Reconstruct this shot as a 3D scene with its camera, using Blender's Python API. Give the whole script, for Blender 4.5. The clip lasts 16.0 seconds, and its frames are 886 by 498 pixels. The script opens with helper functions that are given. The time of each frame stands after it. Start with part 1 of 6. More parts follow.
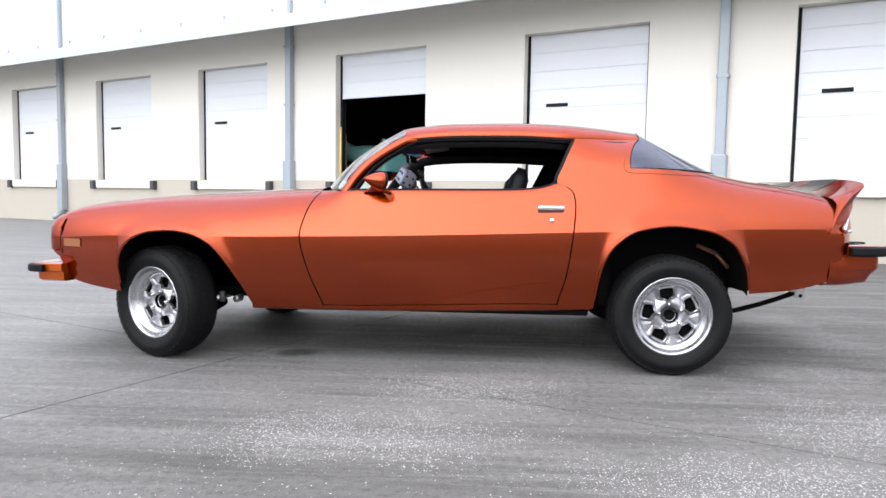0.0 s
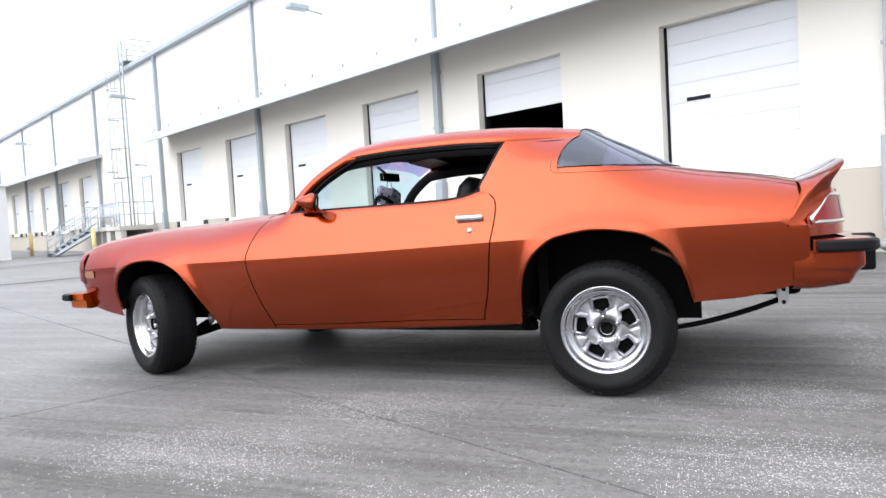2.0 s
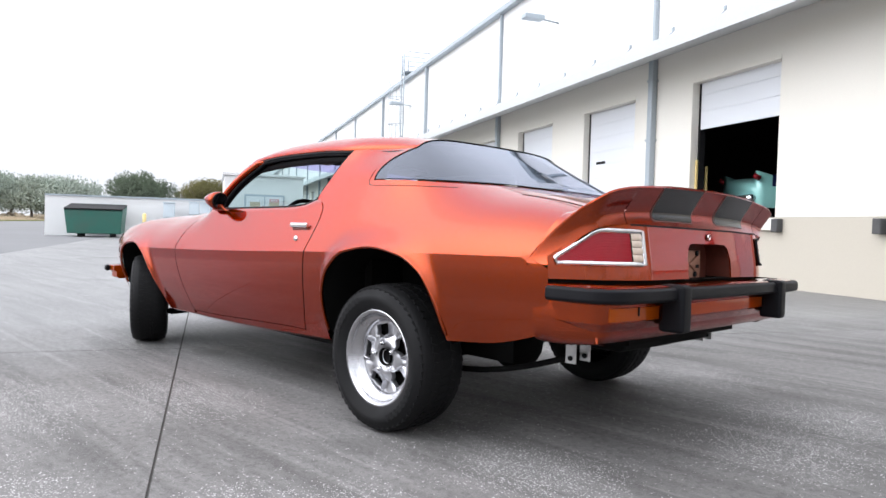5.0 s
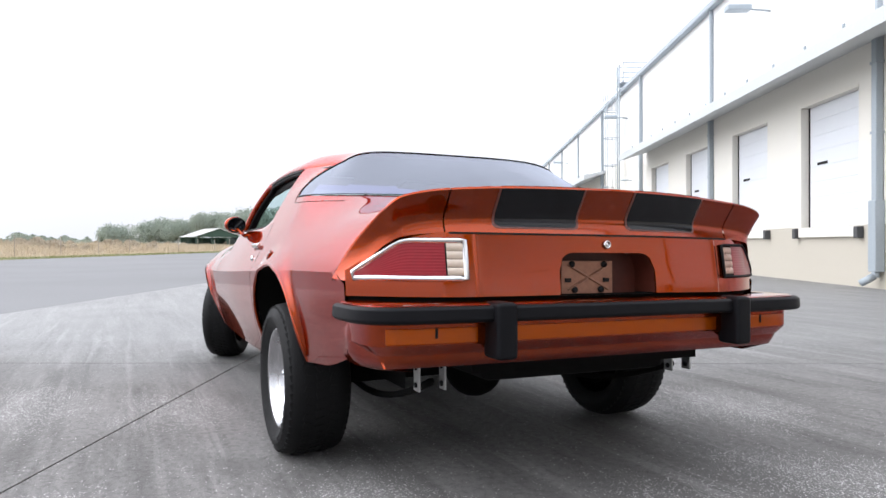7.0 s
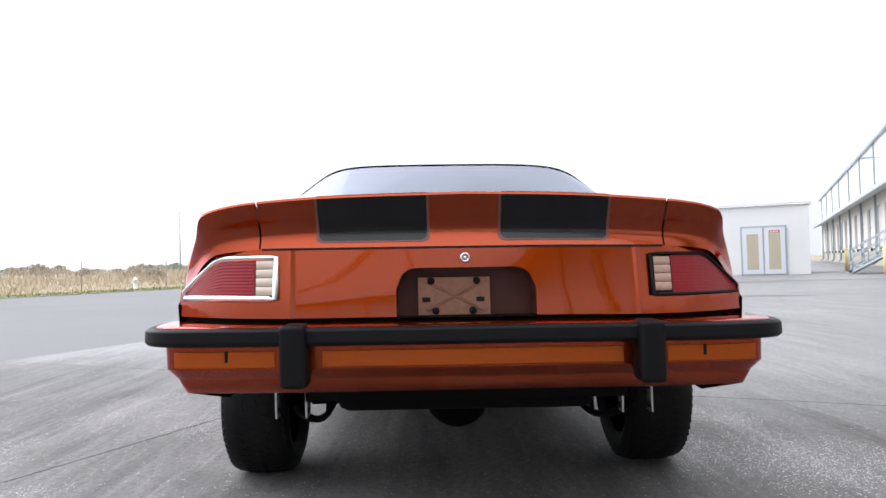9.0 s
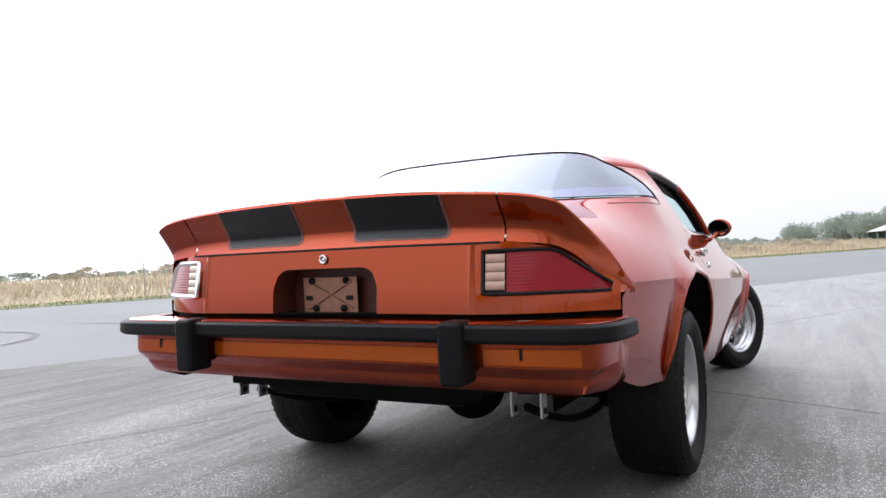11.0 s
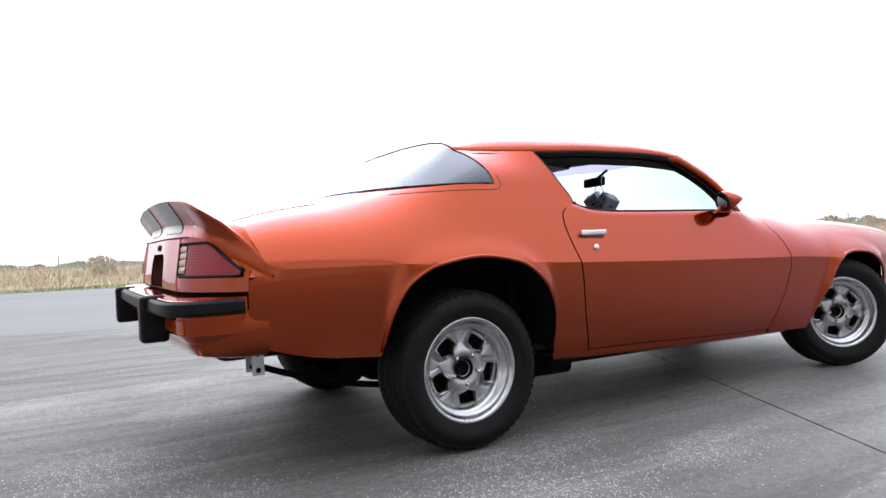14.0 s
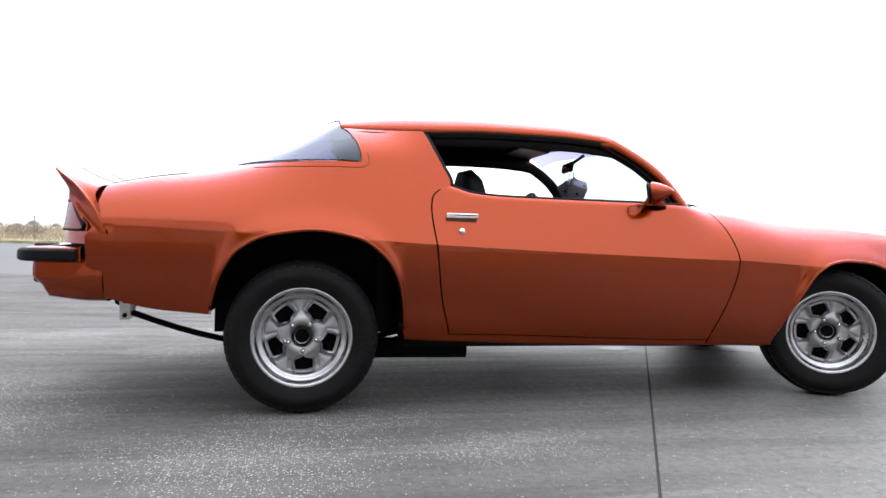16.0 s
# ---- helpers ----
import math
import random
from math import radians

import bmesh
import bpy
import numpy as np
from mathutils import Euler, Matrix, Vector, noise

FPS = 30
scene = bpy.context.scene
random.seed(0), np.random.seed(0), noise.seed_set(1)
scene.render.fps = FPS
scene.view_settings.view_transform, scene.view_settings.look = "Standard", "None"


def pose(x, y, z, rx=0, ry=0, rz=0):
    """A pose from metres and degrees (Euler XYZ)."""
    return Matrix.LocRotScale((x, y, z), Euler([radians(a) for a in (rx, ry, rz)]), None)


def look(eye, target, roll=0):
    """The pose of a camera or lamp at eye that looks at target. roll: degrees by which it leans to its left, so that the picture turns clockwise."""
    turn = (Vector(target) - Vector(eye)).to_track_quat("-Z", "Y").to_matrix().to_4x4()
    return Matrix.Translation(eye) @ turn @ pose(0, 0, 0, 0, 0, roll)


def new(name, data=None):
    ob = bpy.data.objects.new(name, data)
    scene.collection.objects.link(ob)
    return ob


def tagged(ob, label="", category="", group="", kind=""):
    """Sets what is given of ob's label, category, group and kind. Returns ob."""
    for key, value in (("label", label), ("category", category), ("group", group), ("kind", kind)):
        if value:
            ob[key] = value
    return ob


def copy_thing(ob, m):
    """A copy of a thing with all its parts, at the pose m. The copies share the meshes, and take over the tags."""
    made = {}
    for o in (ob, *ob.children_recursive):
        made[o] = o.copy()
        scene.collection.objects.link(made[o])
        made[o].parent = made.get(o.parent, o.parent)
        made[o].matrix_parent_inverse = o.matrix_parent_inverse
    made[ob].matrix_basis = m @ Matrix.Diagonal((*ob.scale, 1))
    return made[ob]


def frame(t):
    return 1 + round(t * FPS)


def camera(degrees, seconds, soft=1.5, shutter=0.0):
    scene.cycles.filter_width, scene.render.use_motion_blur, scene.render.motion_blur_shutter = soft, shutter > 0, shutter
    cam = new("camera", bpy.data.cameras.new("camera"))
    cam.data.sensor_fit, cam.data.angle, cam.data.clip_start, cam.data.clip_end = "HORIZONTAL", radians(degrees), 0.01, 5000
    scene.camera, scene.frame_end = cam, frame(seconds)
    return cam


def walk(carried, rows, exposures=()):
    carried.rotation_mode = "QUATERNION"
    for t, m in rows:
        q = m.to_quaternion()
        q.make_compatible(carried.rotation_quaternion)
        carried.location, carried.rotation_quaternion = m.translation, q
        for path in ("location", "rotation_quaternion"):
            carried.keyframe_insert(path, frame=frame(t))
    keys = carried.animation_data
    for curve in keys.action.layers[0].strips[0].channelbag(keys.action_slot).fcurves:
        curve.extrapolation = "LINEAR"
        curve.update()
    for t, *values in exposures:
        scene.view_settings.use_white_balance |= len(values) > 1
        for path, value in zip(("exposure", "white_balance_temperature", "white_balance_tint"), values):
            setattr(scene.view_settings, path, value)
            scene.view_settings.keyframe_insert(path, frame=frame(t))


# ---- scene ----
# ---- camera ----
cam = camera(64.97, 16.0)
ROWS = [
    (0.0, -0.998, -4.563, 0.928, 3.308, -4.426, -0.877),
    (0.5, -0.628, -4.521, 0.919, 7.552, -4.110, 0.556),
    (1.0, -0.252, -4.431, 0.912, 12.021, -3.759, 2.113),
    (1.5, 0.116, -4.306, 0.901, 16.574, -3.319, 3.004),
    (2.0, 0.481, -4.155, 0.894, 21.071, -2.869, 3.248),
    (2.5, 0.846, -3.995, 0.897, 25.312, -2.559, 2.850),
    (3.0, 1.181, -3.795, 0.885, 29.062, -2.293, 1.506),
    (3.5, 1.504, -3.573, 0.887, 32.880, -2.246, 0.335),
    (4.0, 1.786, -3.324, 0.878, 36.755, -2.146, -0.653),
    (4.2, 1.895, -3.230, 0.883, 38.270, -2.131, -1.072),
    (6.3, 2.747, -1.974, 0.869, 57.911, -0.821, -0.456),
    (6.5, 2.805, -1.844, 0.873, 59.924, -0.736, -0.239),
    (7.0, 2.936, -1.497, 0.872, 65.250, -0.405, 0.224),
    (7.5, 3.017, -1.152, 0.863, 70.447, -0.013, 0.321),
    (8.0, 3.057, -0.804, 0.863, 75.884, 0.261, 0.502),
    (8.5, 3.068, -0.455, 0.861, 81.910, 0.663, 0.893),
    (8.7, 3.050, -0.318, 0.853, 84.489, 0.972, 1.187),
    (10.8, 2.805, 1.219, 0.834, 116.373, 1.459, 3.257),
    (11.0, 2.747, 1.356, 0.836, 118.436, 1.199, 3.047),
    (11.5, 2.623, 1.738, 0.844, 123.758, 1.054, 3.029),
    (12.0, 2.449, 2.106, 0.857, 128.814, 0.841, 3.241),
    (12.5, 2.223, 2.443, 0.863, 134.079, 0.643, 3.534),
    (13.0, 1.977, 2.741, 0.850, 139.506, 0.524, 3.612),
    (13.5, 1.699, 3.006, 0.807, 145.367, 0.620, 3.540),
    (14.0, 1.391, 3.241, 0.784, 151.296, 0.201, 3.229),
    (14.5, 1.060, 3.446, 0.761, 156.672, -0.265, 2.551),
    (15.0, 0.695, 3.599, 0.756, 161.120, -0.973, 1.064),
    (15.5, 0.318, 3.715, 0.745, 165.156, -1.127, -0.281),
    (16.0, -0.012, 3.798, 0.735, 169.139, -0.914, -1.044),
]
walk(cam, [(t, pose(x, y, z, 90 + pitch, roll, yaw)) for t, x, y, z, yaw, pitch, roll in ROWS],
     exposures=((0, 0.02, 6350, 11), (5, 0.0, 6350, 11), (9, -0.05, 6350, 11), (16, -0.08, 6350, 11)))

# ---- world, sun and exposure ----
world = bpy.data.worlds.new("overcast_sky")
scene.world = world
world.use_nodes = True
wn = world.node_tree.nodes
wl = world.node_tree.links
sky = wn.new("ShaderNodeTexSky")
sky.sky_type = "NISHITA"
sky.sun_disc = False
SUN_EL, SUN_AZ = radians(40), radians(206)
sky.sun_elevation, sky.sun_rotation = SUN_EL, SUN_AZ
sky.dust_density, sky.air_density, sky.ozone_density = 6.0, 1.0, 1.0
mixw = wn.new("ShaderNodeMix")
mixw.data_type = "RGBA"
mixw.inputs[0].default_value = 0.9
wl.new(sky.outputs[0], mixw.inputs[6])
# cloud cover, brighter overhead than at the horizon
tcw = wn.new("ShaderNodeTexCoord")
sepw = wn.new("ShaderNodeSeparateXYZ")
wl.new(tcw.outputs["Generated"], sepw.inputs[0])
risew = wn.new("ShaderNodeMapRange")
risew.inputs[1].default_value = 0.0
risew.inputs[3].default_value, risew.inputs[4].default_value = 1.2, 3.3
wl.new(sepw.outputs[2], risew.inputs[0])
cloud = wn.new("ShaderNodeVectorMath")
cloud.operation = "SCALE"
cloud.inputs[0].default_value = (10.0, 10.2, 10.7)
# the cloud is brightest round the veiled sun
glow = wn.new("ShaderNodeVectorMath")
glow.operation = "DOT_PRODUCT"
glow.inputs[1].default_value = (math.sin(SUN_AZ) * math.cos(SUN_EL), math.cos(SUN_AZ) * math.cos(SUN_EL), math.sin(SUN_EL))
wl.new(tcw.outputs["Generated"], glow.inputs[0])
fade = wn.new("ShaderNodeMath")
fade.operation, fade.inputs[1].default_value = "POWER", 5.0
ahead = wn.new("ShaderNodeMath")
ahead.operation, ahead.inputs[1].default_value = "MAXIMUM", 0.0
wl.new(glow.outputs["Value"], ahead.inputs[0])
wl.new(ahead.outputs[0], fade.inputs[0])
veil = wn.new("ShaderNodeMath")
veil.operation, veil.inputs[1].default_value = "MULTIPLY_ADD", 4.2
wl.new(fade.outputs[0], veil.inputs[0])
wl.new(risew.outputs[0], veil.inputs[2])
wl.new(veil.outputs[0], cloud.inputs["Scale"])
wl.new(cloud.outputs[0], mixw.inputs[7])
wl.new(mixw.outputs[2], wn["Background"].inputs[0])
wn["Background"].inputs[1].default_value = 0.085
sun = new("sun", bpy.data.lights.new("sun", "SUN"))
sun.data.energy, sun.data.angle, sun.data.color = 0.6, radians(70), (1, 0.985, 0.97)
sun.matrix_world = look((0, 0, 0), (-math.sin(SUN_AZ) * math.cos(SUN_EL), -math.cos(SUN_AZ) * math.cos(SUN_EL), -math.sin(SUN_EL)))

# ---- materials ----
def material(name, color, rough=0.5, metal=0.0, grain=0.0, scale=40.0, stain=0.0, stain_scale=1.5, bump=0.0, coat=0.0, dirt=(0.1, 0.09, 0.08), spec=0.5):
    """Principled surface with grain and stains in object space."""
    m = bpy.data.materials.new(name)
    m.use_nodes = True
    n, l = m.node_tree.nodes, m.node_tree.links
    b = n["Principled BSDF"]
    b.inputs["Roughness"].default_value = rough
    b.inputs["Metallic"].default_value = metal
    b.inputs["Specular IOR Level"].default_value = spec
    b.inputs["Coat Weight"].default_value = coat
    b.inputs["Coat Roughness"].default_value = 0.03
    b.inputs["Base Color"].default_value = (*color, 1)
    tc = n.new("ShaderNodeTexCoord")
    geo = n.new("ShaderNodeNewGeometry")
    pos = geo.outputs["Position"]
    if grain or stain:
        fine = n.new("ShaderNodeTexNoise")
        fine.inputs["Scale"].default_value, fine.inputs["Detail"].default_value = scale, 6
        l.new(pos, fine.inputs["Vector"])
        big = n.new("ShaderNodeTexNoise")
        big.inputs["Scale"].default_value, big.inputs["Detail"].default_value = stain_scale, 5
        l.new(pos, big.inputs["Vector"])
        r1 = n.new("ShaderNodeMapRange")
        r1.inputs[3].default_value, r1.inputs[4].default_value = 1 - grain, 1 + grain
        l.new(fine.outputs[0], r1.inputs[0])
        hue = n.new("ShaderNodeHueSaturation")
        hue.inputs["Color"].default_value = (*color, 1)
        l.new(r1.outputs[0], hue.inputs["Value"])
        mix = n.new("ShaderNodeMix")
        mix.data_type = "RGBA"
        r2 = n.new("ShaderNodeMapRange")
        r2.inputs[1].default_value, r2.inputs[2].default_value = 0.45, 0.75
        r2.inputs[3].default_value, r2.inputs[4].default_value = 0, stain
        l.new(big.outputs[0], r2.inputs[0])
        l.new(r2.outputs[0], mix.inputs[0])
        l.new(hue.outputs[0], mix.inputs[6])
        mix.inputs[7].default_value = (*dirt, 1)
        l.new(mix.outputs[2], b.inputs["Base Color"])
        r3 = n.new("ShaderNodeMapRange")
        r3.inputs[3].default_value, r3.inputs[4].default_value = max(0, rough - 0.5 * grain), min(1, rough + 0.5 * grain + 0.3 * stain)
        l.new(big.outputs[0], r3.inputs[0])
        l.new(r3.outputs[0], b.inputs["Roughness"])
        if bump:
            bp = n.new("ShaderNodeBump")
            bp.inputs["Strength"].default_value, bp.inputs["Distance"].default_value = bump, 0.004
            l.new(fine.outputs[0], bp.inputs["Height"])
            l.new(bp.outputs[0], b.inputs["Normal"])
    return m


def glass(name, tint, base=0.06, gloss=0.0, shine=(1.0, 1.0, 1.0)):
    """A thin sheet of glass: it lets tinted light through and mirrors at its Fresnel share."""
    m = bpy.data.materials.new(name)
    m.use_nodes = True
    n, l = m.node_tree.nodes, m.node_tree.links
    n.remove(n["Principled BSDF"])
    tr, gl, mx, fr = n.new("ShaderNodeBsdfTransparent"), n.new("ShaderNodeBsdfGlossy"), n.new("ShaderNodeMixShader"), n.new("ShaderNodeLayerWeight")
    pw, ad = n.new("ShaderNodeMath"), n.new("ShaderNodeMath")
    pw.operation, ad.operation, ad.use_clamp = "POWER", "MULTIPLY_ADD", True
    tr.inputs[0].default_value = (*tint, 1)
    gl.inputs["Color"].default_value = (*shine, 1)
    gl.inputs["Roughness"].default_value = gloss
    fr.inputs[0].default_value = 0.5
    l.new(fr.outputs["Facing"], pw.inputs[0])
    pw.inputs[1].default_value = 3.6
    l.new(pw.outputs[0], ad.inputs[0])
    ad.inputs[1].default_value, ad.inputs[2].default_value = 0.86, base
    l.new(ad.outputs[0], mx.inputs[0])
    l.new(tr.outputs[0], mx.inputs[1])
    l.new(gl.outputs[0], mx.inputs[2])
    l.new(mx.outputs[0], n["Material Output"].inputs[0])
    return m


def car_paint(name, color, metal, rough):
    """Metallic base colour under a smooth clear coat, with faint orange peel."""
    m = material(name, color, rough, metal, 0.05, 900, 0.08, 2.0, coat=1.0, dirt=tuple(0.85 * c for c in color))
    n, l = m.node_tree.nodes, m.node_tree.links
    b = n["Principled BSDF"]
    b.inputs["Coat IOR"].default_value, b.inputs["Coat Roughness"].default_value = 1.42, 0.025
    b.inputs["Specular IOR Level"].default_value = 0.0
    b.inputs["Specular Tint"].default_value = (0.7, 0.2, 0.08, 1)
    peel = n.new("ShaderNodeTexNoise")
    peel.inputs["Scale"].default_value, peel.inputs["Detail"].default_value = 14.0, 2
    geo = n.new("ShaderNodeNewGeometry")
    l.new(geo.outputs["Position"], peel.inputs["Vector"])
    bp = n.new("ShaderNodeBump")
    bp.inputs["Strength"].default_value, bp.inputs["Distance"].default_value = 0.05, 0.004
    l.new(peel.outputs[0], bp.inputs["Height"])
    l.new(bp.outputs[0], b.inputs["Coat Normal"])
    return m


PAINT = car_paint("orange_metallic_paint", (0.295, 0.034, 0.0), 0.94, 0.24)
PAINT_DULL = car_paint("orange_bumper_paint", (0.42, 0.075, 0.001), 0.8, 0.4)
SEAM = material("shaded_panel_gap", (0.05, 0.008, 0.004), 0.6)
BLACK_TRIM = material("black_rubber_trim", (0.007, 0.007, 0.0085), 0.45, 0, 0.1, 300, 0.1, 4, 0.1, dirt=(0.012, 0.012, 0.013), spec=0.1)
STRIPE = material("black_stripe_paint", (0.002, 0.002, 0.004), 0.22, 0, 0.05, 300, coat=0.45, spec=0.2)
PIN = material("dull_red_pinstripe", (0.15, 0.05, 0.04), 0.3)
TYRE = material("tyre_rubber", (0.0045, 0.0045, 0.005), 0.65, 0, 0.25, 120, 0.25, 8, 0.3, dirt=(0.01, 0.0095, 0.009), spec=0.2)
CHROME = material("chrome", (0.78, 0.78, 0.8), 0.12, 1.0, 0.05, 60, 0.1, 10, dirt=(0.4, 0.4, 0.4))
RIM = material("polished_rim_steel", (0.5, 0.5, 0.52), 0.2, 1.0, 0.12, 50, 0.25, 14, dirt=(0.3, 0.29, 0.28))
STEEL = material("brushed_wheel_steel", (0.42, 0.42, 0.44), 0.33, 0.9, 0.18, 60, 0.25, 12, 0.05, dirt=(0.2, 0.19, 0.18))
DARK = material("black_underbody", (0.004, 0.004, 0.004), 0.85, 0, 0.3, 30, 0.3, 5, 0.2, dirt=(0.008, 0.007, 0.006), spec=0.1)
RUST = material("bare_rusty_steel", (0.3, 0.15, 0.1), 0.4, 0.6, 0.3, 60, 0.5, 9, 0.2, dirt=(0.2, 0.1, 0.06))
BRACKET = material("zinc_bracket", (0.5, 0.5, 0.5), 0.4, 0.9, 0.2, 80, 0.3, 20)
VINYL = material("black_vinyl", (0.005, 0.005, 0.006), 0.5, 0, 0.15, 250, 0.1, 6, 0.15, dirt=(0.008, 0.008, 0.008), spec=0.2)
# Black visors coloured grey: the sky's sheen is put into the base colour.
VISOR = material("sheen_grey_visor_vinyl", (0.09, 0.09, 0.095), 0.35, 0, 0.1, 200, 0.1, 6, 0.1)
RED_LENS = material("red_lamp_lens", (0.23, 0.006, 0.013), 0.3, 0, 0.1, 40, coat=0.35, spec=0.15)
PINKISH_LENS = material("pinkish_reverse_lens", (0.42, 0.26, 0.2), 0.25, 0, 0.15, 60, 0.2, 12, coat=0.3, dirt=(0.25, 0.1, 0.07))
WHITE_LENS = material("clear_reverse_lens", (0.55, 0.45, 0.36), 0.15, 0, 0.15, 60, 0.2, 12, coat=1.0, dirt=(0.35, 0.25, 0.15))
AMBER = material("amber_lens", (0.25, 0.085, 0.025), 0.2, 0, 0.1, 60, coat=0.5)
CABIN_GLASS = glass("clear_glass", (0.62, 0.77, 0.78))
BACK_GLASS = glass("tinted_glass", (0.24, 0.24, 0.36), 0.07, 0.0, (0.82, 0.87, 1.0))
MIRROR = material("mirror", (0.85, 0.86, 0.88), 0.02, 1.0)
DICE = material("grey_plush", (0.42, 0.41, 0.46), 0.95, 0, 0.3, 200, 0.1, 20, 0.5)
DICE_DOT = material("dark_plush_dot", (0.03, 0.025, 0.03), 0.95)
STUCCO = material("cream_painted_wall", (0.68, 0.655, 0.595), 0.8, 0, 0.04, 60, 0.12, 0.4, 0.15, dirt=(0.62, 0.58, 0.49))
STUCCO_LOW = material("beige_dado_paint", (0.44, 0.405, 0.34), 0.8, 0, 0.06, 60, 0.2, 0.5, 0.15, dirt=(0.42, 0.385, 0.32))
UPPER = material("white_painted_cladding", (0.7, 0.7, 0.7), 0.6, 0, 0.03, 30, 0.1, 0.3, dirt=(0.74, 0.74, 0.7))
DOOR_WHITE = material("white_door_panel", (0.64, 0.66, 0.69), 0.45, 0, 0.03, 40, 0.12, 0.8, dirt=(0.6, 0.62, 0.645))
GALV = material("grey_blue_downspout", (0.32, 0.36, 0.39), 0.45, 0.2, 0.08, 30, 0.2, 2, dirt=(0.34, 0.38, 0.4))
CANOPY = material("grey_canopy_sheet", (0.5, 0.52, 0.53), 0.5, 0.1, 0.06, 20, 0.2, 0.6, dirt=(0.45, 0.46, 0.46))
EDGE = material("grey_eave_trim", (0.38, 0.43, 0.47), 0.45, 0.2, 0.05, 20)
BLACK = material("black_hardware", (0.01, 0.01, 0.011), 0.65, 0, 0.1, 80, spec=0.15)
# Yellow paled: the washed-out haze of the background is in the base colour.
YELLOW = material("hazed_yellow_paint", (0.72, 0.55, 0.22), 0.5, 0, 0.1, 40, 0.2, 4)

# ---- helpers of the scene ----
def mesh_ob(name, bm, mat, parent=None, label="", smooth=True, bevel=0.0):
    me = bpy.data.meshes.new(name)
    bm.to_mesh(me)
    bm.free()
    for p in me.polygons:
        p.use_smooth = smooth
    for m in (mat if isinstance(mat, (list, tuple)) else [mat]):
        me.materials.append(m)
    ob = new(name, me)
    if parent:
        ob.parent = parent
    if label:
        ob["label"] = label
    if bevel:
        md = ob.modifiers.new("edge", "BEVEL")
        md.width, md.segments, md.limit_method, md.angle_limit = bevel, 2, "ANGLE", radians(35)
        ob.modifiers.new("normals", "WEIGHTED_NORMAL").keep_sharp = True
    return ob


def part(name, bm, mat, parent, label="", smooth=True, bevel=0.0):
    return mesh_ob(name, bm, mat, parent, label, smooth, bevel)


def thing(name, label, category, group="", kind="", at=None):
    e = new(name)
    if at is not None:
        e.matrix_world = at
    return tagged(e, label, category, group, kind)


def box(bm, x0, x1, y0, y1, z0, z1, m=None):
    c = bmesh.ops.create_cube(bm, size=1.0)
    t = Matrix.Translation(((x0 + x1) / 2, (y0 + y1) / 2, (z0 + z1) / 2)) @ Matrix.Diagonal((x1 - x0, y1 - y0, z1 - z0, 1))
    bmesh.ops.transform(bm, matrix=(m @ t) if m else t, verts=c["verts"])
    return c["verts"]


def boxes(*specs):
    bm = bmesh.new()
    for s in specs:
        box(bm, *s)
    return bm


def rod(bm, a, b, r, seg=8, r2=None):
    a, b = Vector(a), Vector(b)
    c = bmesh.ops.create_cone(bm, cap_ends=True, segments=seg, radius1=r, radius2=r if r2 is None else r2, depth=(b - a).length)
    m = Matrix.Translation((a + b) / 2) @ (b - a).to_track_quat("Z", "Y").to_matrix().to_4x4()
    bmesh.ops.transform(bm, matrix=m, verts=c["verts"])
    return c["verts"]


def curve(*pts):
    """A smooth curve through (x, value) pairs."""
    xs, ys = np.array([p[0] for p in pts], float), np.array([p[1] for p in pts], float)
    d = np.diff(ys) / np.diff(xs)
    m = np.concatenate([[d[0]], np.where(d[1:] * d[:-1] > 0, 2 * d[1:] * d[:-1] / np.where(abs(d[1:] + d[:-1]) < 1e-9, 1, d[1:] + d[:-1]), 0), [d[-1]]])

    def value(x):
        x = min(max(x, xs[0]), xs[-1])
        i = min(max(int(np.searchsorted(xs, x)) - 1, 0), len(xs) - 2)
        h = xs[i + 1] - xs[i]
        t = (x - xs[i]) / h
        return float((2 * t**3 - 3 * t**2 + 1) * ys[i] + (t**3 - 2 * t**2 + t) * h * m[i] + (3 * t**2 - 2 * t**3) * ys[i + 1] + (t**3 - t**2) * h * m[i + 1])
    return value


def grid(bm, rows, close=False, flip=False):
    """Faces over rows of points."""
    vs = [[bm.verts.new(p) for p in r] for r in rows]
    for a, b in zip(vs, vs[1:]):
        n = len(a)
        for i in range(n if close else n - 1):
            q = [a[i], a[(i + 1) % n], b[(i + 1) % n], b[i]]
            if len({tuple(v.co) for v in q}) < 3:
                continue
            try:
                bm.faces.new(q[::-1] if flip else q)
            except ValueError:
                pass
    return vs


def weld(bm, d=0.0006):
    bmesh.ops.remove_doubles(bm, verts=bm.verts, dist=d)
    bmesh.ops.dissolve_degenerate(bm, edges=bm.edges, dist=1e-5)
    return bm


def lathe(profile, seg=48, axis="Y"):
    """Turns (radius, offset) points about the y axis."""
    bm = bmesh.new()
    rows = [[(r * math.cos(a), o, r * math.sin(a)) for r, o in profile] for a in [2 * math.pi * k / seg for k in range(seg)]]
    grid(bm, rows + rows[:1])
    return weld(bm, 0.0002)


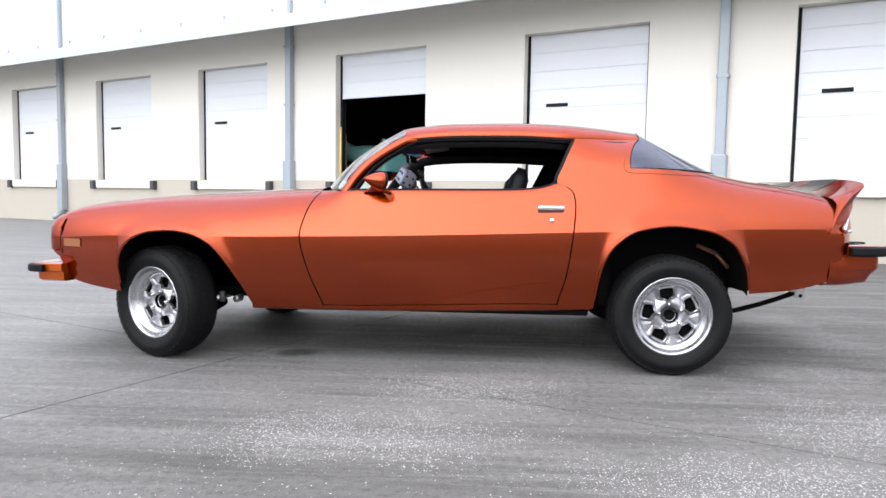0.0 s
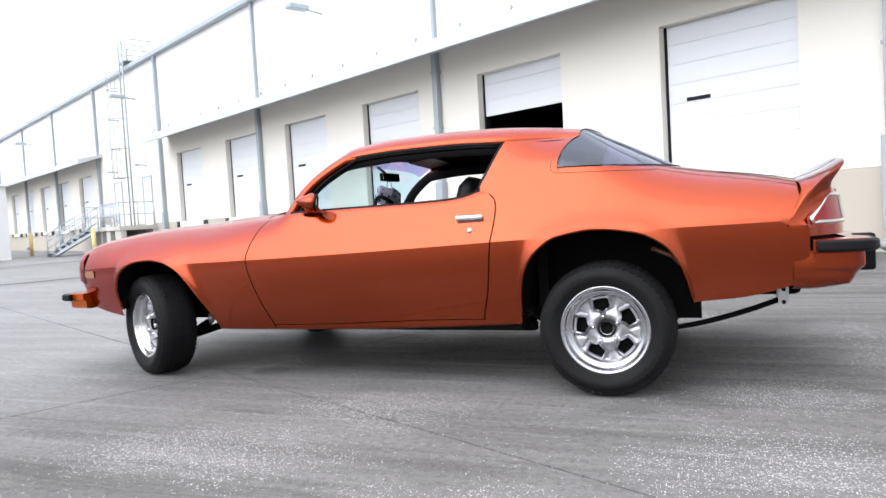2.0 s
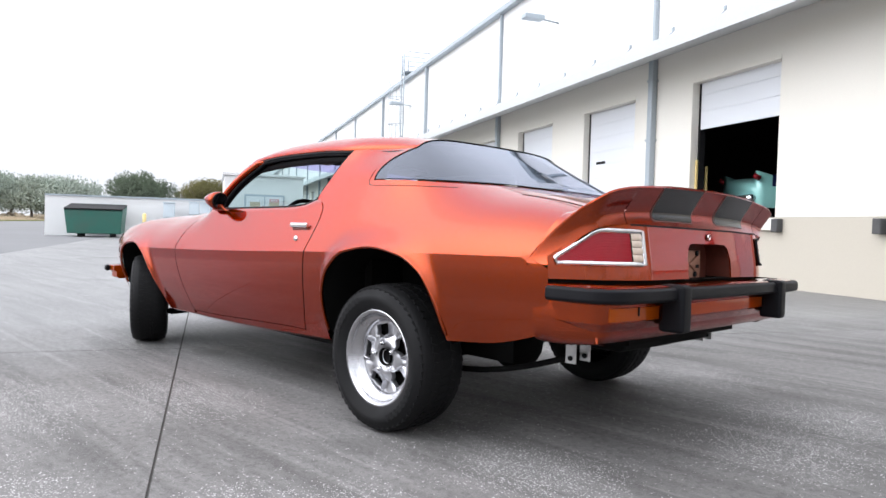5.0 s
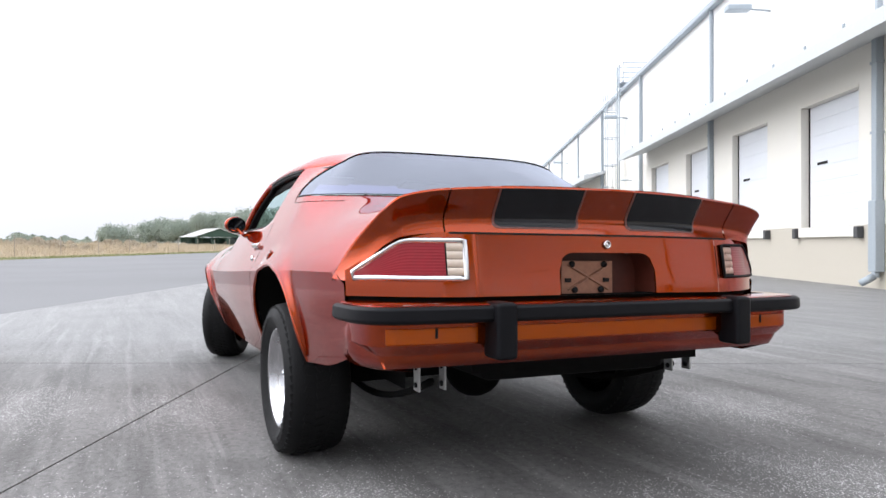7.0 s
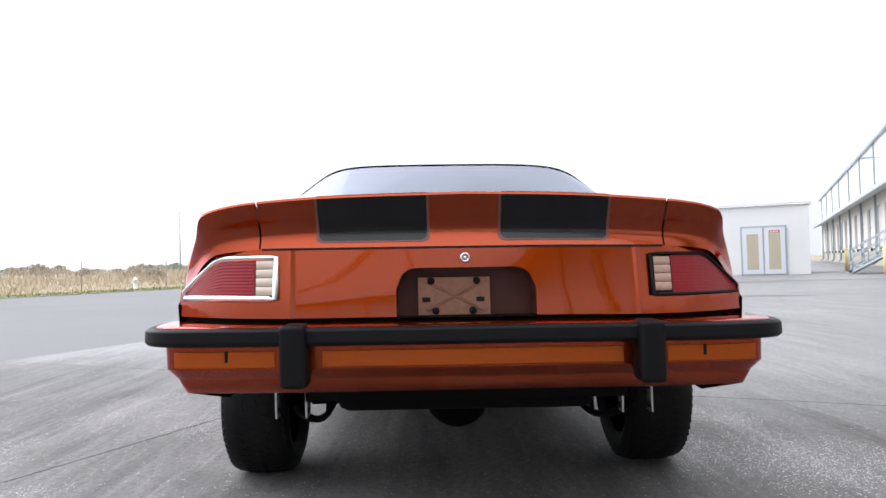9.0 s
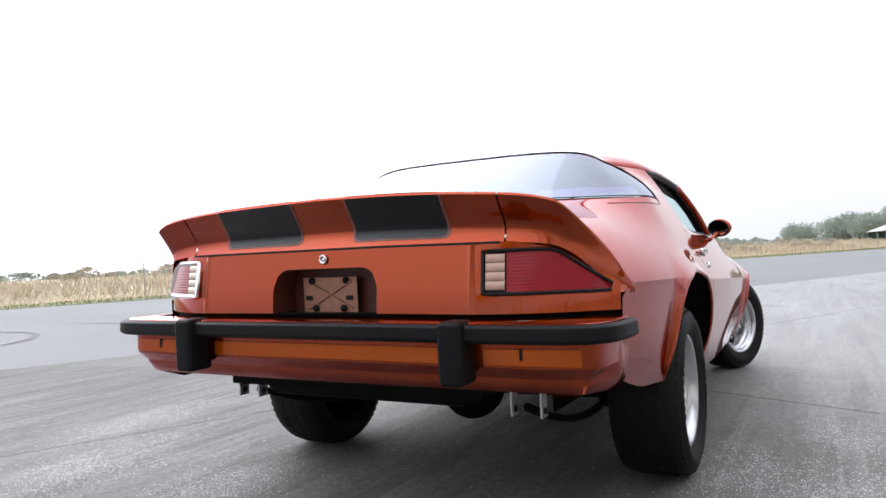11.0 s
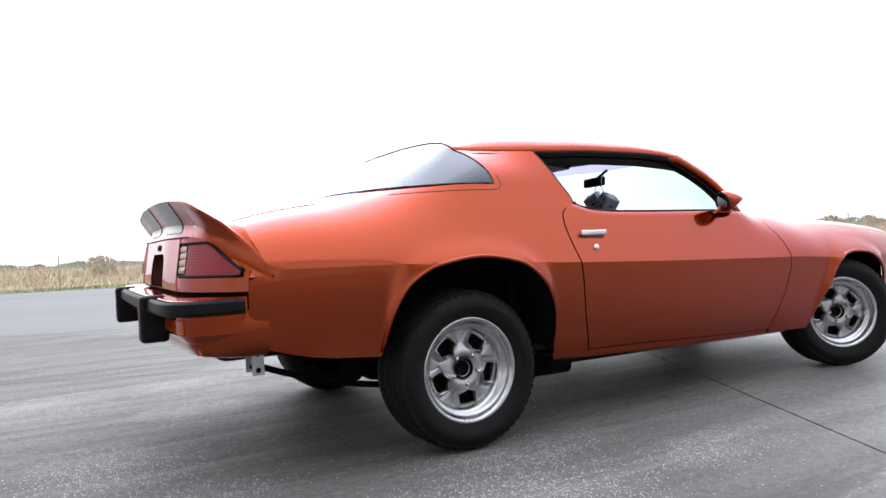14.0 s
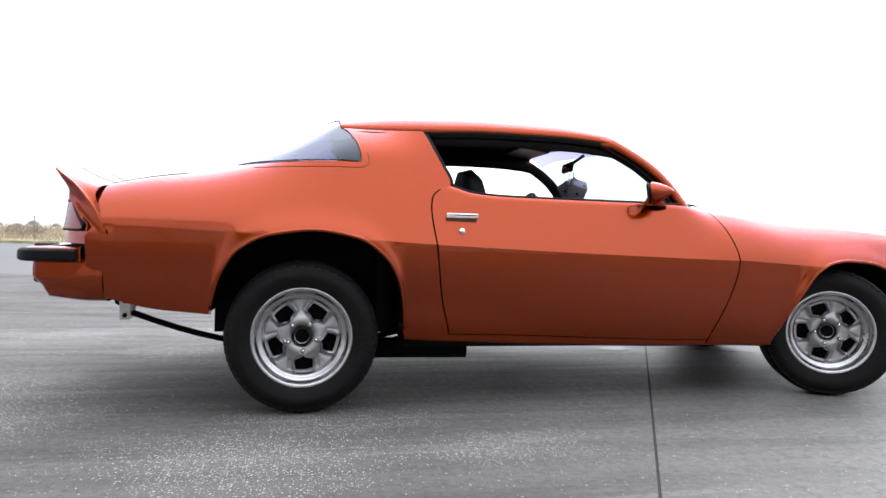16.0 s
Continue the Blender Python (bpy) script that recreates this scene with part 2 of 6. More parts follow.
def tube(pts, r, seg=8, closed=False):
    bm = bmesh.new()
    pts = [Vector(p) for p in pts]
    rows = []
    n = len(pts)
    up = Vector((0, 0, 1))
    for i, p in enumerate(pts):
        d = (pts[(i + 1) % n] - pts[i - 1]) if closed else (pts[min(i + 1, n - 1)] - pts[max(i - 1, 0)])
        d.normalize()
        s = d.cross(up)
        if s.length < 0.05:
            s = d.cross(Vector((1, 0, 0)))
        s.normalize()
        t = s.cross(d)
        rows.append([p + r * (math.cos(a) * s + math.sin(a) * t) for a in [2 * math.pi * k / seg for k in range(seg)]])
    vs = grid(bm, rows + (rows[:1] if closed else []), close=True)
    if closed:
        weld(bm, 1e-4)
    else:
        bm.faces.new(vs[0])
        bm.faces.new(vs[-1][::-1])
    bmesh.ops.recalc_face_normals(bm, faces=bm.faces)
    return bm

# ---- ground ----
WALL_TURN = -26.32                                  # the warehouse wall against the x axis, degrees
GRIT_SPOTS = ((-1.45, -1.95, 0.75, 0.32), (-1.05, -1.28, 0.55, 0.28), (0.75, -0.75, 0.4, 0.3), (0.68, -1.65, 0.5, 0.4), (1.25, 0.2, 0.45, 0.35),
              (1.25, 0.85, 0.5, 0.4), (0.2, 1.43, 0.6, 0.35), (-0.1, 1.03, 0.45, 0.22), (-0.72, 1.45, 0.4, 0.22), (1.7, -1.5, 0.7, 0.5), (-0.1, -2.3, 0.7, 0.3))


def concrete(name, matt, glossy):
    """Weathered grey concrete: trowel streaks, dark stains, pale scuffs and spilt white grit. It is paler, smoother and
    glossier towards the far end of the yard.
    """
    m = bpy.data.materials.new(name)
    m.use_nodes = True
    n, l = m.node_tree.nodes, m.node_tree.links
    b = n["Principled BSDF"]
    geo = n.new("ShaderNodeNewGeometry")
    where = geo.outputs["Position"]

    def noise_at(scale, detail=6, stretch=None, rough=0.6, warp=0.0):
        t = n.new("ShaderNodeTexNoise")
        t.inputs["Scale"].default_value, t.inputs["Detail"].default_value, t.inputs["Roughness"].default_value = scale, detail, rough
        t.inputs["Distortion"].default_value = warp
        sock = where
        if stretch:
            mp = n.new("ShaderNodeMapping")
            mp.inputs["Rotation"].default_value = (0, 0, stretch[0])
            mp.inputs["Scale"].default_value = stretch[1]
            l.new(sock, mp.inputs[0])
            sock = mp.outputs[0]
        l.new(sock, t.inputs["Vector"])
        return t

    def ramp(sock, a, bb, lo=0.0, hi=1.0):
        r = n.new("ShaderNodeMapRange")
        r.inputs[1].default_value, r.inputs[2].default_value, r.inputs[3].default_value, r.inputs[4].default_value = a, bb, lo, hi
        l.new(sock, r.inputs[0])
        return r.outputs[0]

    def mix(f, a, c):
        x = n.new("ShaderNodeMix")
        x.data_type = "RGBA"
        l.new(f, x.inputs[0])
        for i, s in ((6, a), (7, c)):
            if isinstance(s, tuple):
                x.inputs[i].default_value = (*s, 1)
            else:
                l.new(s, x.inputs[i])
        return x.outputs[2]

    def calc(op, a, c):
        x = n.new("ShaderNodeMath")
        x.operation = op
        for i, s in enumerate((a, c)):
            if isinstance(s, float):
                x.inputs[i].default_value = s
            else:
                l.new(s, x.inputs[i])
        return x.outputs[0]

    def times(a, c):
        return calc("MULTIPLY", a, c)
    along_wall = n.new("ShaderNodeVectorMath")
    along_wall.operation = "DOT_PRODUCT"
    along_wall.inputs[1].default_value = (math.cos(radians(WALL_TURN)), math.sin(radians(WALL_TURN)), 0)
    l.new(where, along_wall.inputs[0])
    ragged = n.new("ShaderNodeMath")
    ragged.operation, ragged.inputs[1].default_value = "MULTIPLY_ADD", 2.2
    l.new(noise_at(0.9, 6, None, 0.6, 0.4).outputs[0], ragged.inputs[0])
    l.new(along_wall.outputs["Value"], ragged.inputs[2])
    # 0 for the darker matt near tones, 1 for the paler glossy far ones
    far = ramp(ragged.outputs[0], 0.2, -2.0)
    low, high = mix(far, matt[0], glossy[0]), mix(far, matt[1], glossy[1])
    dark, pale = mix(far, tuple(0.45 * q for q in matt[0]), tuple(0.55 * q for q in glossy[0])), mix(far, tuple(1.45 * q for q in matt[1]), tuple(1.35 * q for q in glossy[1]))
    fine = noise_at(150, 4, None, 0.7).outputs[0]
    grain = noise_at(30, 8, None, 0.75).outputs[0]
    col = mix(ramp(noise_at(0.3, 4, None, 0.55).outputs[0], 0.35, 0.68), low, high)
    col = mix(ramp(noise_at(1.0, 8, (radians(26), (0.45, 5.0, 1)), 0.65, 0.4).outputs[0], 0.44, 0.66, 0, 0.62), col, dark)
    col = mix(ramp(noise_at(1.3, 8, (radians(-14), (0.35, 7.0, 1)), 0.6, 0.6).outputs[0], 0.54, 0.7, 0, 0.55), col, pale)
    col = mix(ramp(noise_at(0.75, 6, None, 0.6, 0.5).outputs[0], 0.54, 0.72, 0, 0.6), col, dark)
    col = mix(ramp(grain, 0.48, 0.64, 0, 0.5), col, dark)
    col = mix(ramp(fine, 0.5, 0.7, 0, 0.45), col, dark)
    col = mix(ramp(fine, 0.46, 0.3, 0, 0.3), col, pale)
    # grit spilt in patches, with single grains elsewhere
    warp = n.new("ShaderNodeVectorMath")
    warp.operation = "MULTIPLY_ADD"
    l.new(noise_at(2.2, 4).outputs["Color"], warp.inputs[0])
    warp.inputs[1].default_value = (0.7, 0.7, 0)
    l.new(where, warp.inputs[2])
    mask = None
    for x, y, rx, ry in GRIT_SPOTS:
        d = n.new("ShaderNodeVectorMath")
        d.operation = "SUBTRACT"
        l.new(warp.outputs[0], d.inputs[0])
        d.inputs[1].default_value = (x + 0.35, y + 0.35, 0)
        q = n.new("ShaderNodeVectorMath")
        q.operation = "MULTIPLY"
        l.new(d.outputs[0], q.inputs[0])
        q.inputs[1].default_value = (1 / rx, 1 / ry, 0)
        ln = n.new("ShaderNodeVectorMath")
        ln.operation = "LENGTH"
        l.new(q.outputs[0], ln.inputs[0])
        spot = ramp(ln.outputs["Value"], 1.15, 0.25)
        mask = spot if mask is None else calc("MAXIMUM", mask, spot)
    wide = ramp(noise_at(0.6, 5, None, 0.6).outputs[0], 0.55, 0.78, 0.04, 0.3)
    mask = calc("MAXIMUM", mask, wide)
    for scale, a, bb, keep in ((95, 0.4, 0.24, 0.42), (170, 0.42, 0.26, 0.5)):
        vor = n.new("ShaderNodeTexVoronoi")
        vor.inputs["Scale"].default_value = scale
        l.new(where, vor.inputs["Vector"])
        sep = n.new("ShaderNodeSeparateColor")
        l.new(vor.outputs["Color"], sep.inputs[0])
        chosen = calc("LESS_THAN", sep.outputs[0], times(mask, keep))
        col = mix(times(ramp(vor.outputs["Distance"], a, bb), chosen), col, (0.5, 0.49, 0.48))
    col = mix(times(mask, ramp(grain, 0.42, 0.6, 0, 0.22)), col, (0.3, 0.295, 0.29))
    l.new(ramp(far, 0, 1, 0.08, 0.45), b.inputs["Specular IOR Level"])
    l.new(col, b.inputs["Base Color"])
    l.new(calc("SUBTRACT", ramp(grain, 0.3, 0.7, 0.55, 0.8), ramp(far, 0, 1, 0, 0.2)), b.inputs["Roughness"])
    bp = n.new("ShaderNodeBump")
    bp.inputs["Strength"].default_value, bp.inputs["Distance"].default_value = 0.4, 0.006
    l.new(fine, bp.inputs["Height"])
    l.new(bp.outputs[0], b.inputs["Normal"])
    return m


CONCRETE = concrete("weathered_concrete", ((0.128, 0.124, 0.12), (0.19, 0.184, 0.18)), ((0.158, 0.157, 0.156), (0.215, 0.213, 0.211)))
ASPHALT = material("pale_worn_asphalt", (0.17, 0.17, 0.174), 0.75, 0, 0.15, 25, 0.3, 0.15, 0.2, dirt=(0.13, 0.13, 0.132), spec=0.15)
SOIL = material("dry_grass_ground", (0.3, 0.24, 0.15), 0.95, 0, 0.25, 3, 0.6, 0.08, 0.3, dirt=(0.13, 0.14, 0.05))
GREEN = material("green_verge", (0.1, 0.115, 0.04), 0.95, 0, 0.3, 3, 0.5, 0.2, 0.3, dirt=(0.22, 0.18, 0.08))
OIL = material("oil_stain", (0.05, 0.048, 0.045), 0.45, 0, 0.2, 40, 0.2, 8)
SKID = material("tyre_skid_rubber", (0.055, 0.055, 0.055), 0.7, 0, 0.3, 20, 0.3, 3)

BW = pose(0, 0, 0, 0, 0, WALL_TURN) @ pose(0, 7.78, 0)      # x along the wall, y into the building


def sheet(x0, x1, y0, y1, z, cuts=0):
    bm = bmesh.new()
    bm.faces.new([bm.verts.new(p) for p in ((x0, y0, z), (x1, y0, z), (x1, y1, z), (x0, y1, z))])
    return bm


APRON = -13.7                                      # the slabs' outer edge
GRASS = -35.8                                      # the near edge of the field
ground = mesh_ob("ground", sheet(-2500, 2500, -2500, 2500, -0.06), SOIL, smooth=False)
ground.matrix_world = BW
tagged(ground, "dry grass land reaching the horizon", "ground", kind="structure")
road = mesh_ob("road", boxes((-300, 300, GRASS, APRON - 0.012, -0.05, -0.004)), ASPHALT, smooth=False)
road.matrix_world = BW
tagged(road, "wide pale worn asphalt roadway beside the slabs", "road", kind="structure")
verge = mesh_ob("verge", boxes((-300, 300, GRASS - 3.5, GRASS - 0.005, -0.055, 0.015)), GREEN, smooth=False)
verge.matrix_world = BW
tagged(verge, "low green grass verge along the roadway", "verge", kind="structure")
pavement = thing("pavement", "weathered grey concrete slabs with dark stains and white grit", "pavement", kind="structure", at=BW)
JOINT = material("joint_filler", (0.045, 0.043, 0.04), 0.9, 0, 0.3, 40, 0.3, 4)
JU, JN = -1.78, -9.45                               # the joints that cross near the car
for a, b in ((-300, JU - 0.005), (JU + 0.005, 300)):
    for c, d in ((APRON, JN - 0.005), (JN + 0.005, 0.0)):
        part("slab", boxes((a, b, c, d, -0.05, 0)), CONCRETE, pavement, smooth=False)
part("joint", boxes((-300, 300, JN - 0.005, JN + 0.005, -0.05, -0.006), (JU - 0.005, JU + 0.005, APRON, 0, -0.05, -0.004)), JOINT, pavement, "dark joint filler", smooth=False)


def blot(name, x, y, rx, ry, z, mat, turn=0, seed=1):
    rnd = random.Random(seed)
    bm = bmesh.new()
    ph = [rnd.uniform(0, 6.28) for _ in range(4)]
    vs = []
    for k in range(40):
        a = 2 * math.pi * k / 40
        r = 1 + 0.12 * math.sin(2 * a + ph[0]) + 0.08 * math.sin(3 * a + ph[1]) + 0.05 * math.sin(7 * a + ph[2])
        vs.append(bm.verts.new((rx * r * math.cos(a), ry * r * math.sin(a), 0)))
    bm.faces.new(vs)
    ob = mesh_ob(name, bm, mat, smooth=False)
    ob.matrix_world = pose(x, y, z, 0, 0, turn)
    return ob


tagged(blot("oil_stain", -2.06, -0.62, 0.1, 0.085, 0.004, OIL, 20, 3), "small dark oil stain on the concrete", "stain", kind="structure")


def skid(cx, cy, r, a0, a1, w):
    bm = bmesh.new()
    n = 60
    grid(bm, [[(cx + (r + s) * math.cos(a), cy + (r + s) * math.sin(a), 0.004) for s in (-w * k / n * (n - k) / n * 4, w * k / n * (n - k) / n * 4)] for k in range(n + 1) for a in [radians(a0 + (a1 - a0) * k / n)]])
    ob = mesh_ob("skid_mark", bm, SKID, smooth=False)
    return tagged(ob, "curved dark tyre mark on the roadway", "skid mark", "skid marks", "structure")


# ---- warehouse ----
DOOR_LEFT = (0.42, -4.15, -8.62, -12.95, -17.05, -21.2, -25.6)
FAR_LEFT = tuple(-39.2 - 4.2 * k for k in range(15))
DW, SILL, HEAD, EAVE = 2.3, 1.22, 3.95, 8.1
U0, U1 = -105.0, 30.0
CAN0, CAN1 = -26.4, -34.9                           # the canopies' ends beside the platform
openings = sorted([(u, u + DW) for u in DOOR_LEFT + FAR_LEFT + (4.9, 9.4, 13.9, 18.4, 22.9)])
warehouse = thing("warehouse", "long cream and white painted warehouse with a row of dock doors", "warehouse", kind="structure", at=BW)
edges = [U0] + [e for o in openings for e in o] + [U1]
for a, b in zip(edges[::2], edges[1::2]):
    part("wall_panel", boxes((a, b, 0, 0.3, SILL, HEAD)), STUCCO, warehouse, smooth=False)
part("wall", boxes((U0, U1, 0, 0.3, HEAD, 4.86)), STUCCO, warehouse, "cream painted stucco wall", smooth=False)
part("dado", boxes((U0, U1, 0.0, 0.3, 0, SILL - 0.004)), STUCCO_LOW, warehouse, "beige painted base of the wall", smooth=False)
part("upper_wall", boxes((U0, U1, 0.0, 0.3, 4.864, EAVE)), UPPER, warehouse, "white painted upper wall", smooth=False)
part("end_wall", boxes((U0, U0 + 0.3, 0.304, 40, 0, EAVE), (U1 - 0.3, U1, 0.304, 40, 0, EAVE), (U0 + 0.3, U1 - 0.3, 39.7, 40, 0, EAVE)), UPPER, warehouse, smooth=False)
part("roof", boxes((U0 - 0.3, U1 + 0.3, 0.45, 40.3, EAVE + 0.15, EAVE + 0.3)), CANOPY, warehouse, smooth=False)
part("eave_gutter", boxes((U0 - 0.3, U1 + 0.3, -0.2, 0.448, EAVE + 0.002, EAVE + 0.2)), EDGE, warehouse, "grey eave gutter", smooth=False, bevel=0.03)
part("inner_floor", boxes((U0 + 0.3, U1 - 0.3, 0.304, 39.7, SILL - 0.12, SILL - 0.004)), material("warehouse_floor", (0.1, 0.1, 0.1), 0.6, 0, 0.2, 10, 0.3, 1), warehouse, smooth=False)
# Room round the open door; its unlit dark is put into the wall colour.
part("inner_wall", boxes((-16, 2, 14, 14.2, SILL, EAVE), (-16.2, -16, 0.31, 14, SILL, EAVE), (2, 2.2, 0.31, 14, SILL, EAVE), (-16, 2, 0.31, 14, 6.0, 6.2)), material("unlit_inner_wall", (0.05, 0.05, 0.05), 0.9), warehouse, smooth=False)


def canopy(a, b):
    bm = bmesh.new()
    # sheet that falls from the wall to its outer lip
    prof = ((0.0, 4.7), (-1.13, 4.36), (-1.15, 4.36), (-1.15, 4.62), (-1.1, 4.62), (0.0, 4.86))
    vs = [[bm.verts.new((x, y - 0.002, z)) for y, z in prof] for x in (a, b)]
    for i in range(len(prof)):
        j = (i + 1) % len(prof)
        bm.faces.new((vs[0][i], vs[0][j], vs[1][j], vs[1][i]))
    bm.faces.new(vs[0][::-1])
    bm.faces.new(vs[1])
    bmesh.ops.recalc_face_normals(bm, faces=bm.faces)
    can = part("canopy", bm, CANOPY, warehouse, "grey sheet metal canopy over the dock doors", smooth=False)
    x = a + 0.7
    while x < b - 0.3:
        h = bmesh.new()
        rod(h, (x, -1.05, 4.6), (x, -0.75, 4.84), 0.012, 6)
        box(h, x - 0.03, x + 0.03, -0.8, -0.76, 4.83, 4.9)
        part("tie_rod", h, GALV, can, smooth=False)
        x += 1.45
    return can


canopy(CAN0, U1 - 1)
canopy(-103.0, CAN1)


def downspout(u):
    bm = bmesh.new()
    slim = 0.05 if not CAN1 - 1 < u < CAN0 else 0.08       # narrower above the canopies
    box(bm, u - 0.08, u + 0.08, -0.15, -0.004, 0.35, 4.9)
    box(bm, u - slim, u + slim, -0.06 - slim, -0.004, 4.904, EAVE + 0.02)
    ds = part("downspout", bm, GALV, warehouse, "grey blue metal downspout", smooth=False, bevel=0.02)
    part("boot", boxes((u - 0.12, u + 0.12, -0.19, -0.003, 0.32, 1.66)), GALV, ds, "wider galvanised boot", smooth=False, bevel=0.02)
    b2 = bmesh.new()
    rod(b2, (u, -0.1, 0.34), (u, -0.12, 0.22), 0.07, 12)
    rod(b2, (u, -0.14, 0.24), (u - 0.05, -0.36, 0.1), 0.07, 12)
    part("elbow", b2, GALV, ds)
    for z in (2.9, 4.2):
        part("strap", boxes((u - 0.1, u + 0.1, -0.16, -0.003, z, z + 0.05)), GALV, ds, smooth=False)
    return ds


for u in (17.0, 8.2, -0.62, -9.9, -18.6, -27.1, -35.4, -43.4, -51.0, -59.0, -67.2, -76.5, -84.7, -93.0, -101.2):
    downspout(u)


BUMPER_RUBBER = material("worn_dock_rubber", (0.06, 0.06, 0.062), 0.8, 0, 0.2, 60, 0.3, 6, dirt=(0.12, 0.115, 0.11))


def dock_door(name, u, open_to=None):
    d = thing(name, "white sectional dock door, raised part way" if open_to else "closed white sectional dock door with a narrow window", "dock door", "dock doors", "structure", at=BW)
    jamb = bmesh.new()
    box(jamb, u - 0.002, u + 0.05, 0.16, 0.298, SILL, HEAD - 0.003)
    box(jamb, u + DW - 0.05, u + DW + 0.002, 0.16, 0.298, SILL, HEAD - 0.003)
    part("jamb", jamb, BLACK, d, "black rubber jamb seal", smooth=False)
    part("reveal", boxes((u - 0.09, u - 0.003, -0.012, -0.001, SILL, HEAD + 0.07), (u - 0.003, u + DW, -0.012, -0.001, HEAD, HEAD + 0.07)), STUCCO, d, smooth=False)
    n, h = 8, (HEAD - SILL) / 8
    shift = (open_to - SILL) if open_to else 0
    for k in range(n):
        z = SILL + k * h + shift
        if z + h > HEAD + 0.2:
            continue
        bm = bmesh.new()
        box(bm, u + 0.05, u + DW - 0.05, 0.17, 0.215, z + 0.006, min(z + h, HEAD + 0.1) - 0.006)
        box(bm, u + 0.05, u + DW - 0.05, 0.175, 0.21, z - 0.006, z + 0.006)
        pn = part("panel", bm, DOOR_WHITE, d, smooth=False, bevel=0.004)
        if k == 4 and not open_to:
            w = boxes((u + 0.38, u + 0.81, 0.16, 0.172, z + 0.02, z + 0.085))
            part("window", w, BLACK, pn, "narrow dark window slot", smooth=False, bevel=0.01)
    for x in (u - 0.22, u + DW + 0.02):
        part("dock_bumper", boxes((x + 0.03, x + 0.17, -0.14, -0.004, 0.96, 1.19)), BUMPER_RUBBER, d, "black rubber dock bumper", smooth=False, bevel=0.015)
    part("sill_plate", boxes((u, u + DW, -0.08, -0.004, 0.99, 1.2)), STUCCO, d, "painted steel dock plate", smooth=False, bevel=0.01)
    return d


for i, u in enumerate(DOOR_LEFT + FAR_LEFT + (4.9, 9.4, 13.9, 18.4, 22.9)):
    dock_door("door_%d" % (i + 1), u, 3.02 if i == 2 else None)

# ---- the car: nose towards -x, left side towards -y, rear axle at x = 0 ----
LEAN_Z = -0.014                                     # the body sits lower on its right springs


# the right flank is shifted to fit the camera's view of that side
SKEW_X = curve((-3.6, 0.06), (-3.1, 0.1), (-2.69, 0.14), (-2.3, 0.07), (-1.97, 0.015), (-1.4, -0.004), (-0.6, -0.012), (0.8, -0.014), (1.1, -0.018))
SKEW_Z = curve((-3.6, -0.03), (-2.7, -0.035), (-1.97, -0.017), (-0.6, -0.014), (0.0, -0.004), (1.1, -0.004))


def crease(bm):
    """A crisp edge along the body's side line."""
    for e in bm.edges:
        if all(abs(v.co.z - ZC(v.co.x)) < 0.0012 for v in e.verts) and abs(e.verts[0].co.x - e.verts[1].co.x) > 0.00005:
            e.smooth = False
    return bm


def car_part(name, bm, mat, parent, label="", smooth=True, bevel=0.0, lean=True):
    if lean:
        for v in bm.verts:
            side = smooth_step(0.15, 0.6, v.co.y)
            x = v.co.x
            v.co.x += SKEW_X(x) * side
            v.co.z += LEAN_Z * v.co.y + SKEW_Z(x) * side
    return part(name, bm, mat, parent, label, smooth, bevel)


car = thing("car", "orange two-door coupe with raised rear, black rear stripes and missing trim", "car")

YC = curve((-3.49, 0.68), (-3.4, 0.735), (-3.2, 0.805), (-2.9, 0.875), (-2.5, 0.905), (-1.9, 0.92), (-1.0, 0.935), (-0.4, 0.935), (0.1, 0.93), (0.5, 0.912), (0.86, 0.878))
ZC = curve((-3.49, 0.64), (-3.0, 0.668), (-2.4, 0.676), (-1.9, 0.686), (-1.2, 0.707), (-0.5, 0.733), (0.3, 0.762), (0.86, 0.772))
ZT = curve((-3.49, 0.77), (-3.42, 0.802), (-3.35, 0.825), (-3.2, 0.853), (-3.0, 0.884), (-2.5, 0.926), (-2.0, 0.956), (-1.7, 0.965), (0.0, 1.1), (0.25, 1.074), (0.45, 1.043), (0.62, 1.013), (0.74, 0.987), (0.87, 0.952))
ZLOW = curve((-3.49, 0.565), (-3.43, 0.55), (-3.38, 0.44), (-3.3, 0.395), (-3.0, 0.35), (-2.3, 0.285), (-1.8, 0.287), (-0.4, 0.325), (0.38, 0.425), (0.6, 0.445), (0.8, 0.495), (0.87, 0.52))
POW = curve((-3.5, 16.0), (-3.35, 12.0), (-3.0, 7.0), (-2.4, 4.8), (-1.9, 6.0), (0.0, 4.4), (0.5, 5.5), (0.9, 8.0))
QOW = curve((-3.5, 1.4), (-2.4, 1.25), (-1.9, 1.25), (0.9, 1.3))
ARCH_R = curve((-0.405, 0.3), (-0.395, 0.45), (-0.37, 0.575), (-0.31, 0.672), (-0.2, 0.745), (-0.02, 0.772), (0.16, 0.75), (0.28, 0.69), (0.345, 0.6), (0.38, 0.5), (0.398, 0.38))
ARCH_F = curve((-3.02, 0.3), (-3.01, 0.5), (-2.97, 0.598), (-2.9, 0.66), (-2.8, 0.695), (-2.69, 0.703), (-2.58, 0.69), (-2.47, 0.643), (-2.39, 0.56), (-2.31, 0.43), (-2.24, 0.28))
ARCHES = ((ARCH_R, -0.405, 0.398, -0.005, 0.40), (ARCH_F, -3.02, -2.24, -2.69, 0.36))


def z_bottom(x):
    z = ZLOW(x)
    for f, a, b, _, _ in ARCHES:
        if a < x < b:
            z = max(z, f(x))
    return z


